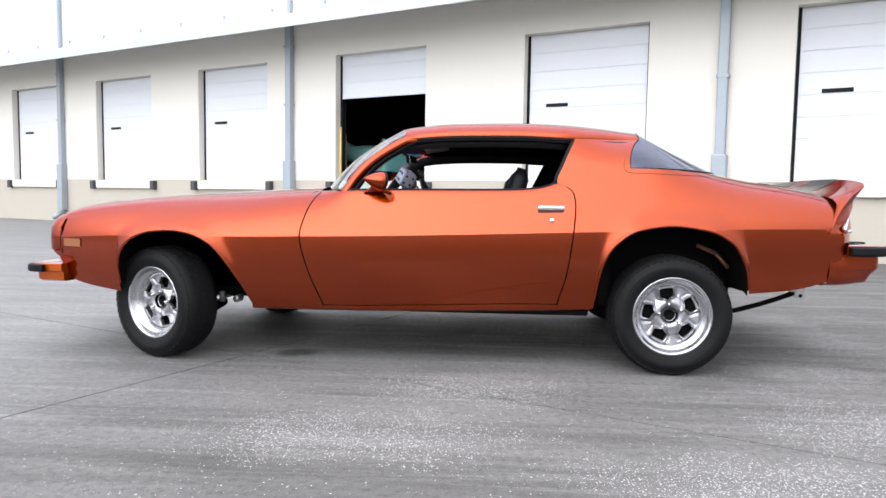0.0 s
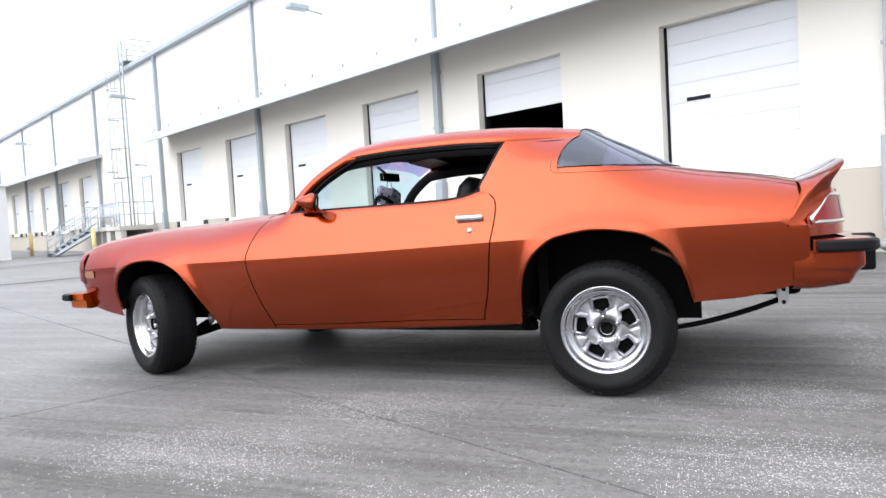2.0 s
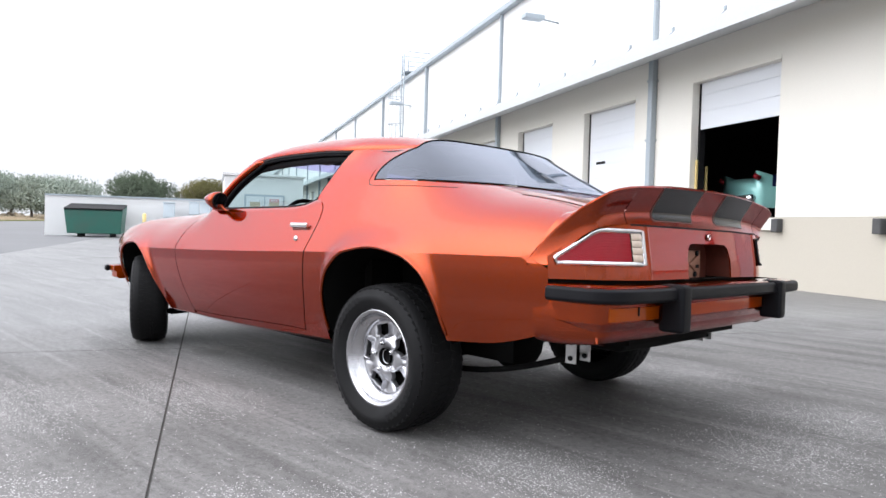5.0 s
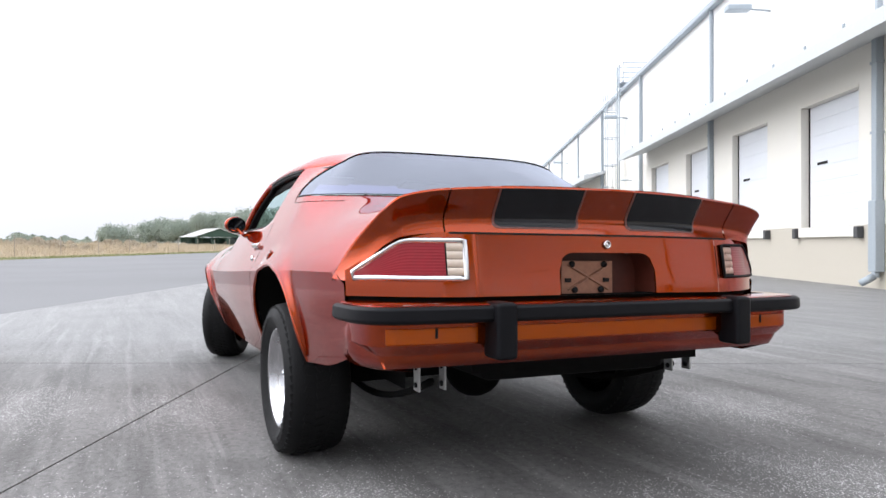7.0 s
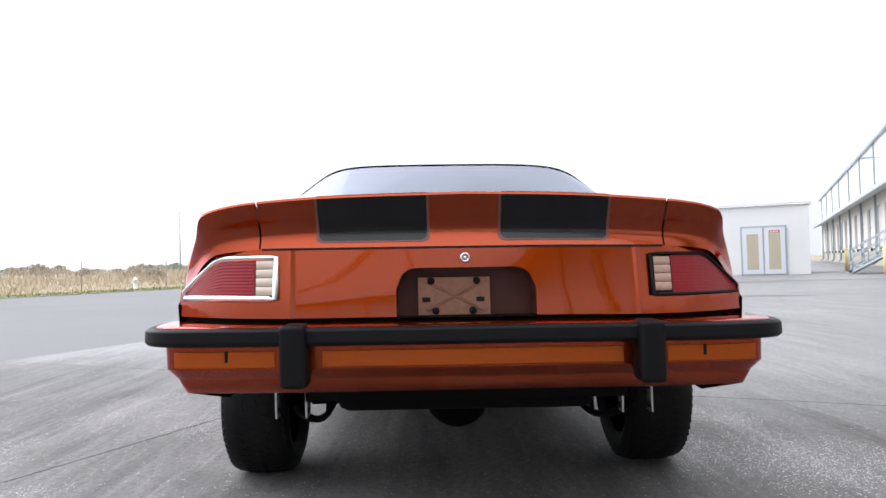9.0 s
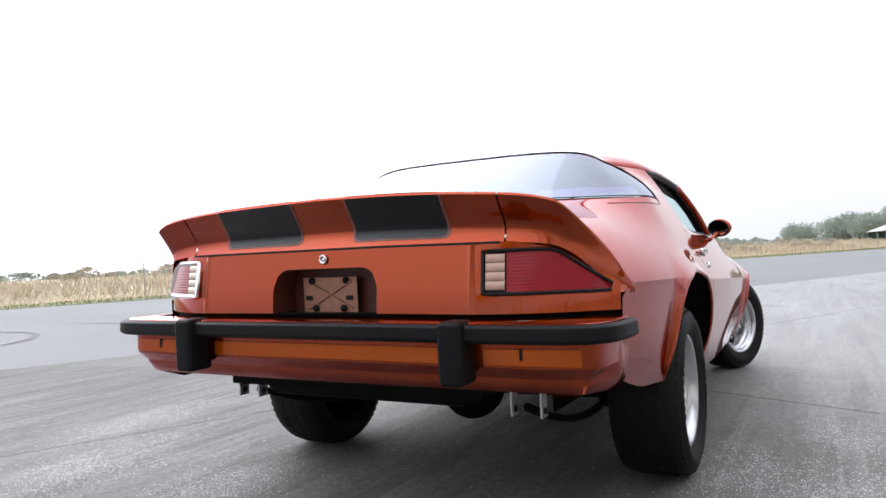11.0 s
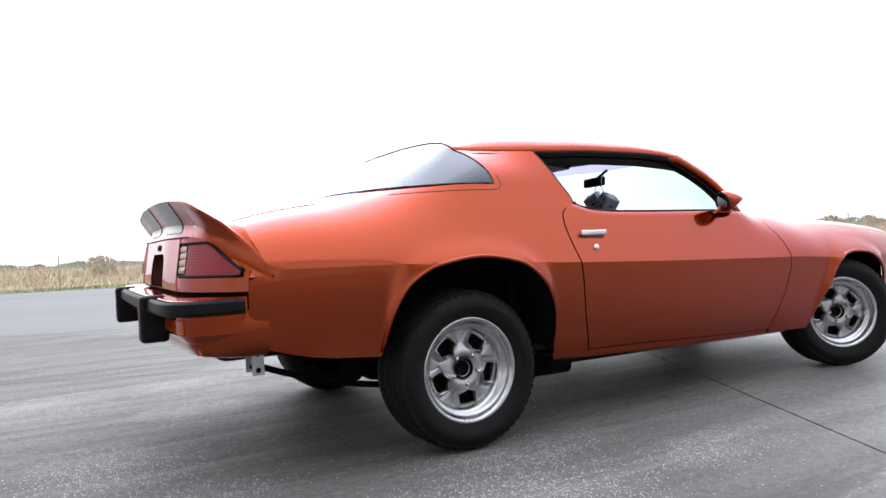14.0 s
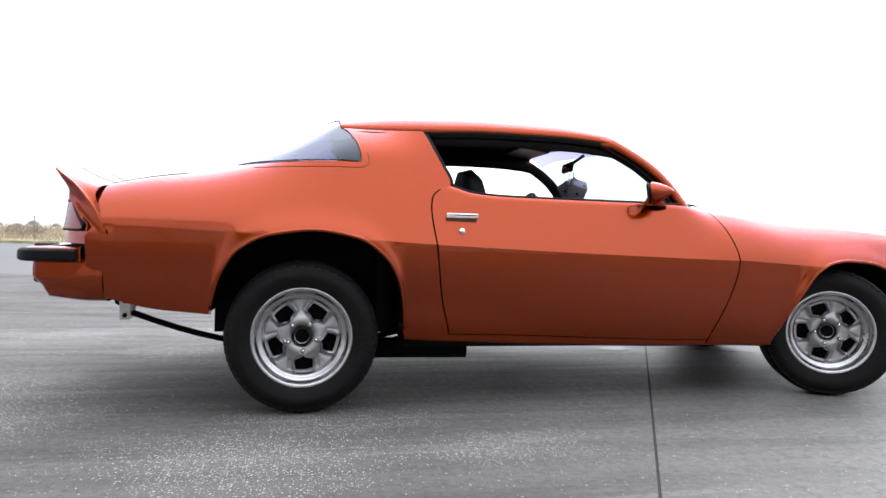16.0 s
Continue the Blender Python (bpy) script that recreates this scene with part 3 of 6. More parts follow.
def stations(a, b, step=0.06):
    """Stations along the body, crowded towards the ends of the wheel openings."""
    xs = {round(a, 4), round(b, 4)}
    n = max(2, int(abs(b - a) / step))
    xs |= {round(a + (b - a) * k / n, 4) for k in range(n + 1)}
    for f, p, q, _, _ in ARCHES:
        for k in range(41):
            x = (p + q) / 2 + (q - p) / 2 * math.cos(math.pi * k / 40)
            if min(a, b) < x < max(a, b):
                xs.add(round(x, 4))
        for x in (p - 0.001, q + 0.001):
            if min(a, b) < x < max(a, b):
                xs.add(round(x, 4))
    out = []
    for x in sorted(xs):
        if not out or x - out[-1] > 0.0007:
            out.append(x)
    return out


def smooth_step(a, b, x):
    t = min(max((x - a) / (b - a), 0), 1)
    return t * t * (3 - 2 * t)


def flare(x, z):
    """The raised lip round the wheel openings."""
    s = 0
    for f, p, q, c, r in ARCHES:
        if p - 0.3 < x < q + 0.3 and z > 0.3:
            xx = min(max(x, p + 0.002), q - 0.002)
            zz = f(xx)
            d = math.hypot(x - xx, max(z - zz, 0)) if not p < x < q else max(z - zz, 0) * 0.9
            top = smooth_step(0.3, 0.55, z)
            s += 0.022 * math.exp(-((d / 0.055) ** 2)) * top
    return s


def side_y(x, z):
    yc, zc = YC(x), ZC(x)
    fl = flare(x, z)
    if z <= zc:
        t = (zc - z) / max(zc - 0.28, 0.1)
        return yc + 0.01 * t - 0.105 * t ** 1.75 + fl
    d = z - zc
    lin = yc - 0.5 * d
    h = min(d / max(ZT(x) - zc, 0.02), 0.99999)
    sup = yc * (1 - h ** QOW(x)) ** (1 / POW(x))
    w = smooth_step(-2.0, -1.7, x) * (1 - smooth_step(-0.1, 0.5, x))
    lin -= 4.7 * max(0, z - 1.09) ** 2 * smooth_step(-0.6, -0.2, x)
    return w * lin + (1 - w) * max(sup, 0) + fl


def side_z(x, y):
    """The height at which the upper side has the half width y."""
    a, b = ZC(x), ZT(x) if not -1.85 < x < 0.0 else 1.3
    for _ in range(40):
        m = (a + b) / 2
        if side_y(x, m) > y:
            a = m
        else:
            b = m
    return a


def blend_edge(x0, xb, z, ref, reach=0.16):
    """Bends the stations near a seam so that the last one follows it."""
    w = 1 - smooth_step(0, reach, abs(x0 - ref))
    return x0 + w * (xb(z) - ref)


SEAM_F = curve((0.2, -1.83), (0.31, -1.86), (0.5, -1.93), (0.69, -1.972), (0.8, -1.955), (0.88, -1.93), (0.935, -1.9))   # door's front edge: height, x
SEAM_R = curve((0.2, -0.61), (0.34, -0.597), (0.5, -0.556), (0.72, -0.528), (0.88, -0.512), (0.94, -0.522), (0.975, -0.56), (1.0, -0.6))
BELT = curve((-1.95, 0.925), (-1.6, 0.936), (-0.85, 0.946), (-0.7, 0.958), (-0.6, 0.99))
GAP = 0.0035


def low_rows(x, n=7):
    zb, zc = z_bottom(x), ZC(x)
    zc = max(zc, zb + 0.012)
    return [zb + (zc - zb) * k / n for k in range(n + 1)]


# front fender and hood, one side at a time
HOOD_S = 0.52
def front_clip(sgn, top):
    bm = bmesh.new()
    rows = []
    for x0 in stations(-3.47, -1.93, 0.05):
        r = []
        lows = low_rows(x0)
        zc, zt = lows[-1], max(ZT(x0), lows[-1] + 0.03)
        zs = lows + [zc + (zt - zc) * math.sin(s / 22 * math.pi / 2) for s in range(1, 23)]
        k0 = len(lows) - 1 + int(22 * HOOD_S)
        zs = zs[k0:] if top else zs[:k0 + 1]
        for z in zs:
            x = blend_edge(x0, lambda q: SEAM_F(min(q, 0.93)) - GAP, z, -1.93)
            y = side_y(x, z) if z < zt - 1e-6 else 0.0
            r.append((x, sgn * (y - (0.004 if top and z == zs[0] else 0)), z))
        rows.append(r)
    grid(bm, rows, flip=sgn < 0)
    return weld(bm)


for sgn in (-1, 1):
    car_part("front_fender", crease(front_clip(sgn, False)), PAINT, car)
hb = front_clip(-1, True)
h2 = front_clip(1, True)
tmp = bpy.data.meshes.new("tmp")
h2.to_mesh(tmp)
h2.free()
hb.from_mesh(tmp)
bpy.data.meshes.remove(tmp)
hood = car_part("hood", weld(hb), PAINT, car)


# doors
def door_panel(sgn):
    bm = bmesh.new()
    rows = []
    n = 26
    for k in range(n + 1):
        s = k / n
        r = []
        for j in range(23):
            v = j / 22
            z = 0.32
            for _ in range(6):
                x = SEAM_F(z) * (1 - s) + SEAM_R(z) * s + (GAP if k == 0 else -GAP if k == n else 0)
                zl = 0.312 + 0.036 * smooth_step(-1.85, -0.6, x)
                zt = BELT(x)
                zc = ZC(x)
                z = zl + (zc - zl) * (v / 0.5) if v <= 0.5 else zc + (zt - zc) * ((v - 0.5) / 0.5)
            r.append((x, sgn * side_y(x, z), z))
        last = r[-1]
        r += [(last[0], last[1] - sgn * 0.02, last[2] + 0.006), (last[0], last[1] - sgn * 0.06, last[2] + 0.002), (last[0], last[1] - sgn * 0.075, last[2] - 0.1), (last[0], last[1] - sgn * 0.08, 0.45)]
        rows.append(r)
    grid(bm, rows, flip=sgn < 0)
    return weld(bm)


door_parts = {}
for sgn in (-1, 1):
    door_parts[sgn] = car_part("door", crease(door_panel(sgn)), PAINT, car)


# rocker under the door
def rocker(sgn):
    bm = bmesh.new()
    rows = []
    for k in range(31):
        x = -2.26 + 1.845 * k / 30
        zl, zh = ZLOW(x), 0.307 + 0.036 * smooth_step(-1.85, -0.6, x)
        y0 = side_y(x, zh)
        rows.append([(x, sgn * (side_y(x, zl) - 0.16), zl + 0.02), (x, sgn * (side_y(x, zl) - 0.03), zl - 0.012), (x, sgn * (side_y(x, zl) - 0.004), zl), (x, sgn * (y0 - 0.006), zh), (x, sgn * (y0 - 0.05), zh + 0.02)])
    grid(bm, rows, flip=sgn < 0)
    return bm


for sgn in (-1, 1):
    car_part("rocker_panel", rocker(sgn), PAINT, car, smooth=False)

# quarter panel with the sail of the roof
ZM = 0.86
BL_X0, BL_X1, BL_Z0 = -0.212, 0.34, 1.076            # back window: front corner, rear end, corner height
TAIL_X = 0.862
RAIL = curve((-1.5, 1.2), (-1.39, 1.232), (-1.1, 1.25), (-0.8, 1.252), (-0.5, 1.24), (-0.14, 1.243))
WIN_R = curve((0.975, -0.6), (1.0, -0.605), (1.08, -0.573), (1.16, -0.537), (1.26, -0.49))
SAIL_R = curve((1.0, -0.212), (1.06, -0.214), (1.1, -0.215), (1.15, -0.205), (1.2, -0.18), (1.26, -0.13))


def tail_end(z):
    return TAIL_X + (0.778 + 0.52 * (z - 0.755) - TAIL_X) * smooth_step(0.735, 0.757, z)


def base_z(x):
    """Height of the back window's lower edge, which runs nearly level to the rear."""
    t = min(max((x - BL_X0) / (BL_X1 - BL_X0), 0), 1)
    return BL_Z0 + (ZT(BL_X1) - BL_Z0) * t ** 1.15


def base_edge(x):
    """Half width of the back window's lower edge."""
    return side_y(x, min(base_z(x), ZT(x) - 1e-5)) if x < BL_X1 - 0.002 else 0.0


def quarter(sgn):
    bm = bmesh.new()
    left = lambda z: SEAM_R(z) + GAP
    rows = []
    for x0 in stations(-0.51, TAIL_X, 0.05):
        r = []
        lows = low_rows(x0)
        zs = lows + [lows[-1] + (ZM - lows[-1]) * k / 5 for k in range(1, 6)]
        for z in zs:
            x = blend_edge(x0, left, z, -0.51, 0.09)
            x = blend_edge(x, tail_end, z, TAIL_X, 0.14) if x0 > 0.6 else x
            r.append((x, sgn * side_y(x, z), z))
        rows.append(r)
    grid(bm, rows, flip=sgn < 0)
    # sail
    rows = []
    m = 16
    for k in range(m + 1):
        s = k / m
        r = []
        for j in range(25):
            edge_x = -0.497 + 0.36 * s
            z = ZM + (RAIL(edge_x) - ZM) * j / 24
            lo = SEAM_R(z) + GAP if z < 0.985 else WIN_R(z)
            hi = BL_X0 if z < BL_Z0 else SAIL_R(z)
            x = lo * (1 - s) + hi * s
            r.append((x, sgn * side_y(x, z), z))
        rows.append(r)
    grid(bm, rows, flip=sgn < 0)
    # shoulder beside the back window and the tail's upper deck
    for a, b, n in ((BL_X0, BL_X1, 18), (BL_X1, TAIL_X, 14)):
        rows = []
        for k in range(n + 1):
            x = a + (b - a) * k / n
            if k == n and b == BL_X1:
                x -= 0.0005
            ze = base_z(x) if b == BL_X1 else ZT(x)
            r = []
            for j in range(21):
                z = ZM + (ze - ZM) * math.sin(j / 20 * math.pi / 2)
                xx = blend_edge(x, tail_end, min(z, 0.92), TAIL_X, 0.14) if x > 0.65 else x
                y = side_y(xx, z)
                if j == 20:
                    y = base_edge(x) if b == BL_X1 else 0.0
                r.append((xx, sgn * y, z))
            rows.append(r)
        grid(bm, rows, flip=sgn < 0)
    return weld(bm, 0.004)


for sgn in (-1, 1):
    car_part("quarter_panel", crease(quarter(sgn)), PAINT, car)

# roof
ROOF_C = curve((-1.56, 1.28), (-1.4, 1.325), (-1.15, 1.35), (-0.8, 1.357), (-0.4, 1.339), (-0.1, 1.298), (0.05, 1.25))


def rail_pt(x, sgn=1):
    z = RAIL(x)
    return Vector((x, sgn * side_y(x, z), z))


def roof_point(s, v):
    """s runs from the header to the back window, v from the left rail to the right."""
    a = abs(v)
    x0, x1 = -1.44 - 0.1 * (1 - a ** 2), -0.135 + 0.045 * (1 - a ** 2.2)
    x = x0 + (x1 - x0) * s
    xr = -1.44 + (-0.135 + 1.44) * s
    r = rail_pt(xr)
    y = r.y * v
    xx = x * (1 - a ** 3) + xr * a ** 3
    return Vector((xx, y, r.z + (ROOF_C(xx) - r.z) * (0.25 * (1 - a ** 2.5) + 0.75 * (1 - a ** 9))))


bm = bmesh.new()


def roof_lip(s, sgn):
    """The roof's edge turned in behind the sail panel."""
    return roof_point(s, sgn) + Vector((0, -sgn * 0.004, -0.004))


grid(bm, [[roof_lip(s / 30, -1)] + [roof_point(s / 30, v / 20) for v in range(-20, 21)] + [roof_lip(s / 30, 1)] for s in range(31)])
car_part("roof_panel", bm, PAINT, car)

# windshield, pillars and weatherstrips
def header_pt(v):
    return roof_point(0, v)


def cowl_pt(v):
    return Vector((-1.79 - 0.2 * (1 - v * v), 0.795 * v, 0.91 + 0.03 * (1 - v * v)))


def screen(s, v):
    p = header_pt(v).lerp(cowl_pt(v), s)
    p += Vector((-0.03, 0, 0.02)) * math.sin(math.pi * s) * 1.2
    return p


bm = bmesh.new()
grid(bm, [[screen(0.2 + 0.8 * s / 10, v / 12 * 0.965) for v in range(-12, 13)] for s in range(11)])
ws = car_part("windshield", bm, CABIN_GLASS, car, "clear curved windshield")
ws.visible_shadow = False
bm = bmesh.new()
grid(bm, [[screen(0.2 * s / 4, v / 12 * 0.94) for v in range(-12, 13)] for s in range(5)])
BAND = glass("purple_tint_band", (0.42, 0.42, 0.68))
tb = car_part("tint_band", bm, BAND, ws, "purple sun tint along the top")
tb.visible_shadow = False


def bar(path, w, d, out, mat, name, label=""):
    """A flat bar along a path: w across, d deep, facing out."""
    bm = bmesh.new()
    rows = []
    path = [Vector(p) for p in path]
    for i, p in enumerate(path):
        t = (path[min(i + 1, len(path) - 1)] - path[max(i - 1, 0)]).normalized()
        o = Vector(out) - t * t.dot(Vector(out))
        o.normalize()
        s = t.cross(o)
        rows.append([p + s * a + o * b for a, b in ((-w / 2, 0), (-w * 0.3, d * 0.5), (w * 0.3, d * 0.5), (w / 2, 0), (w / 2, -d), (-w / 2, -d))])
    vs = grid(bm, rows, close=True)
    bm.faces.new(vs[0])
    bm.faces.new(vs[-1][::-1])
    bmesh.ops.recalc_face_normals(bm, faces=bm.faces)
    return car_part(name, bm, mat, car, label, bevel=0.0)


for sgn in (-1, 1):
    a_path = []
    for k in range(13):
        s = k / 12
        p = screen(1 - s, sgn * 1.0)
        a_path.append(p + Vector((0.016 - 0.012 * s, -sgn * 0.012, -0.01 + 0.014 * s)))
    bar(a_path + [rail_pt(x, sgn) + Vector((0.0, -sgn * q, -0.002)) for x, q in ((-1.395, 0.017), (-1.36, 0.026), (-1.31, 0.036))], 0.05, 0.024, (-0.45, sgn * 0.85, 0.25), PAINT, "windshield_pillar")
    inner = [p + Vector((0.038, -sgn * 0.016, -0.019)) for p in a_path]
    rails = [rail_pt(-1.38 + 0.87 * k / 14, sgn) for k in range(15)]
    inner = inner[:-1] + [p + Vector((0.0, -sgn * 0.016, -0.02)) for p in rails]
    bar(inner, 0.018, 0.02, (-0.12, sgn * 0.95, 0.0), BLACK_TRIM, "pillar_seal", "black window seal")
    lining = [p + Vector((0.02, -sgn * 0.045, -0.012)) for p in a_path[:-1]] + [p + Vector((0, -sgn * 0.055, -0.03)) for p in rails]
    bar(lining, 0.065, 0.012, (0.2, -sgn * 0.9, -0.1), VINYL, "pillar_lining", "black pillar lining")
    top = [rail_pt(-1.37 + 0.87 * k / 16, sgn) + Vector((0, -sgn * 0.004, -0.004)) for k in range(17)]
    bar([p + Vector((0, 0, -0.006)) for p in top], 0.013, 0.006, (0, sgn, 0.1), BLACK_TRIM, "drip_rail", "black drip rail")
    rear = [Vector((WIN_R(z), sgn * (side_y(WIN_R(z), z) - 0.012), z)) for z in [0.985 + 0.25 * k / 10 for k in range(11)]]
    bar(rear, 0.034, 0.014, (0, sgn, 0.3), BLACK_TRIM, "window_channel", "dark rear window channel")
    belt = [Vector((x, sgn * (side_y(x, BELT(x)) - 0.012), BELT(x) + 0.004)) for x in [-1.8 + 1.2 * k / 24 for k in range(25)]]
    bar(belt, 0.014, 0.012, (0, sgn * 0.7, 0.7), BLACK_TRIM, "belt_moulding", "black belt moulding")

# filler strips added behind the door gaps, coloured dark for the shade there
for sgn in (-1, 1):
    for seam, z1 in ((SEAM_R, 1.0), (SEAM_F, 0.93)):
        zs = [0.34 + (z1 - 0.34) * k / 14 for k in range(15)]
        bm = bmesh.new()
        grid(bm, [[(seam(z) + d, sgn * (side_y(seam(z), min(z, 0.99)) - 0.014), z) for d in (-0.04, 0.0, 0.04)] for z in zs])
        car_part("gap_filler", bm, DARK, car)

# cowl
bm = bmesh.new()
grid(bm, [[cowl_pt(v / 8 * 0.86) + Vector((-0.11 * s, 0, -0.02 - 0.014 * s)) for v in range(-8, 9)] for s in range(3)])
car_part("cowl_panel", bm, BLACK_TRIM, car, "black cowl below the windshield")


# back window, wrapped round to the sides
def win_low(t):
    """Along the lower edge from the left corner to the right."""
    v = 2 * t - 1
    sgn = -1 if v < 0 else 1
    a = abs(v)
    x = BL_X0 + (BL_X1 - BL_X0) * math.cos(a ** 1.3 * math.pi / 2)
    y, z = base_edge(x), base_z(x)
    return Vector((x, sgn * y, z + 0.002))


def win_top(t):
    v = 2 * t - 1
    sgn = -1 if v < 0 else 1
    a = abs(v)
    if a > 0.7:
        k = (1 - a) / 0.3
        z = BL_Z0 + (1.243 - BL_Z0) * k
        x = SAIL_R(z)
        return Vector((x, sgn * side_y(x, z), z))
    return roof_point(1, sgn * a / 0.7)


bm = bmesh.new()
rows = []
for k in range(61):
    t = k / 60
    lo, hi = win_low(t), win_top(t)
    n = Vector((0.5, (2 * t - 1) * 0.6, 0.75)).normalized()
    rows.append([lo.lerp(hi, s / 10) + n * (0.002 * math.sin(math.pi * s / 10) * min(1, (hi - lo).length / 0.3)) for s in range(11)])
grid(bm, rows)
bw = car_part("back_window", weld(bm), BACK_GLASS, car, "tinted wraparound back window")
bw.visible_shadow = False
trim_pts = [win_top(k / 60) for k in range(61)] + [win_low(k / 60) for k in range(59, 0, -1)]
for sgn in (-1, 1):
    lip_pts = [(-0.243 - 0.006 * (1.13 - z) / 0.05, sgn * (side_y(-0.245, z) + 0.0003), z) for z in (1.125, 1.1, 1.075)]
    lip_pts += [(-0.232, sgn * (side_y(-0.23, 1.054) + 0.0003), 1.054)]
    lip_pts += [(x, sgn * (side_y(x, base_z(x) - 0.026) + 0.0003), base_z(x) - 0.026) for x in [-0.2 + 0.44 * k / 16 for k in range(17)]]
    car_part("reveal_seam", tube(lip_pts, 0.0016, 5), SEAM, car)
car_part("window_trim", tube([p + Vector((0.001, 0, 0.002)) for p in trim_pts], 0.0022, 6, True), BLACK_TRIM, bw, "thin dark trim")

# deck lid gaps
for sgn in (-1, 1):
    pts = []
    for k in range(9):
        x = 0.52 + 0.36 * k / 8
        y = 0.60 - 0.02 * k / 8
        pts.append((x, sgn * y, side_z(x, y) + 0.0005))
    car_part("deck_gap", tube(pts, 0.0018, 5), BLACK, car)

# ---- tail ----
def tail_x(y, z):
    a = abs(y)
    ridge = 0.005 * math.exp(-((a - 0.5) / 0.007) ** 2)
    return 1.036 + ridge - 0.16 * (z - 0.75) * (1 if z > 0.75 else 0.4) - 0.182 * max(0, (a - 0.5) / 0.375) ** 1.8


def tail_patch(y0, y1, z0, z1, ny=12, nz=6, out=0.0):
    bm = bmesh.new()
    rows = []
    for i in range(ny + 1):
        y = y0 + (y1 - y0) * i / ny
        a, b = z0(y) if callable(z0) else z0, z1(y) if callable(z1) else z1
        rows.append([(tail_x(y, z) + out, y, z) for z in [a + (b - a) * j / nz for j in range(nz + 1)]])
    grid(bm, rows)
    return bm


PL = 0.2


def plate_top(y):
    a = abs(y)
    return 0.84 if a < PL - 0.06 else 0.78 + math.sqrt(max(0, 0.06 ** 2 - (a - PL + 0.06) ** 2))


def lamp_top(a):
    if a < 0.70:
        return 0.872
    if a < 0.74:
        return 0.872 - 0.012 * ((a - 0.70) / 0.04) ** 2
    return 0.86 - (0.86 - 0.762) * (a - 0.74) / 0.128


def tail_top(y):
    return 0.9 if abs(y) < 0.69 else min(0.9, lamp_top(abs(y)) + 0.02)


bm = tail_patch(-0.872, -PL, 0.702, tail_top, 170)
for b2 in (tail_patch(PL, 0.872, 0.702, tail_top, 170), tail_patch(-PL, PL, plate_top, 0.9, 24)):
    m2 = bpy.data.meshes.new("tmp")
    b2.to_mesh(m2)
    b2.free()
    bm.from_mesh(m2)
    bpy.data.meshes.remove(m2)
tail = car_part("tail_panel", weld(bm), PAINT, car)
# recess for the number plate
bm = bmesh.new()
ys = [-PL + 2 * PL * k / 24 for k in range(25)]
loop = [(-PL, 0.702)] + [(y, plate_top(y)) for y in ys] + [(PL, 0.702)]
grid(bm, [[(tail_x(y, z) - d, y, z) for y, z in loop] for d in (0, 0.006)], flip=True)
lip = car_part("recess_lip", bm, PAINT, tail)
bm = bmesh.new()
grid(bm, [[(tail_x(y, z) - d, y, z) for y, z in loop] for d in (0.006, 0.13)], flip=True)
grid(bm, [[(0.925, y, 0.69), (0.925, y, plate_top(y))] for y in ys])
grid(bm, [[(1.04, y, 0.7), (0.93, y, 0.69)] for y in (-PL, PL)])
# Body paint darkened: the shade inside the recess is put into the colour.
car_part("plate_recess", bm, material("shaded_recess_paint", (0.07, 0.012, 0.005), 0.5, 0, 0.2, 60, 0.4, 10, dirt=(0.02, 0.008, 0.005)), tail, "recess for the plate, its shade put into the colour")
bm = bmesh.new()
box(bm, 0.95, 0.955, -0.14, 0.075, 0.697, 0.812)
br = car_part("plate_bracket", bm, RUST, car, "bare rusty plate bracket", smooth=False, bevel=0.004)
bm = bmesh.new()
for a, b in (((0.957, -0.115, 0.712), (0.957, 0.055, 0.798)), ((0.957, -0.115, 0.798), (0.957, 0.055, 0.712))):
    rod(bm, a, b, 0.004, 6)
car_part("stamped_rib", bm, RUST, br, smooth=False)
for y, z in ((-0.088, 0.712), (0.022, 0.712), (-0.1, 0.8), (0.035, 0.8)):
    bm = bmesh.new()
    rod(bm, (0.953, y, z), (0.962, y, z), 0.011, 12)
    car_part("bolt", bm, BLACK, br)
for y in (-0.115, 0.045):
    for z in (0.745,):
        car_part("slot", boxes((0.954, 0.959, y - 0.012, y + 0.012, z - 0.007, z + 0.007)), BLACK, br, smooth=False)
bm = bmesh.new()
rod(bm, (1.0, 0, 0.868), (1.0225, 0, 0.868), 0.012, 20)
lock = car_part("trunk_lock", bm, BLACK, tail, "round trunk lock with a bright ring")
car_part("ring", tube([(1.0235, 0.0115 * math.cos(a), 0.868 + 0.0115 * math.sin(a)) for a in [math.tau * k / 24 for k in range(24)]], 0.0036, 6, True), CHROME, car)
bm = bmesh.new()
rod(bm, (1.02, 0, 0.868), (1.0245, 0, 0.868), 0.006, 12)
car_part("lock_barrel", bm, CHROME, car)
# dark gap below the tail panel and under the lid
car_part("tail_gap", tail_patch(-0.86, 0.86, 0.655, 0.704, 40, 2, -0.025), DARK, tail, smooth=False)
bm = tail_patch(-0.585, 0.585, 0.8955, 0.902, 40, 1, 0.0015)
car_part("lid_gap", bm, BLACK, tail, smooth=False)


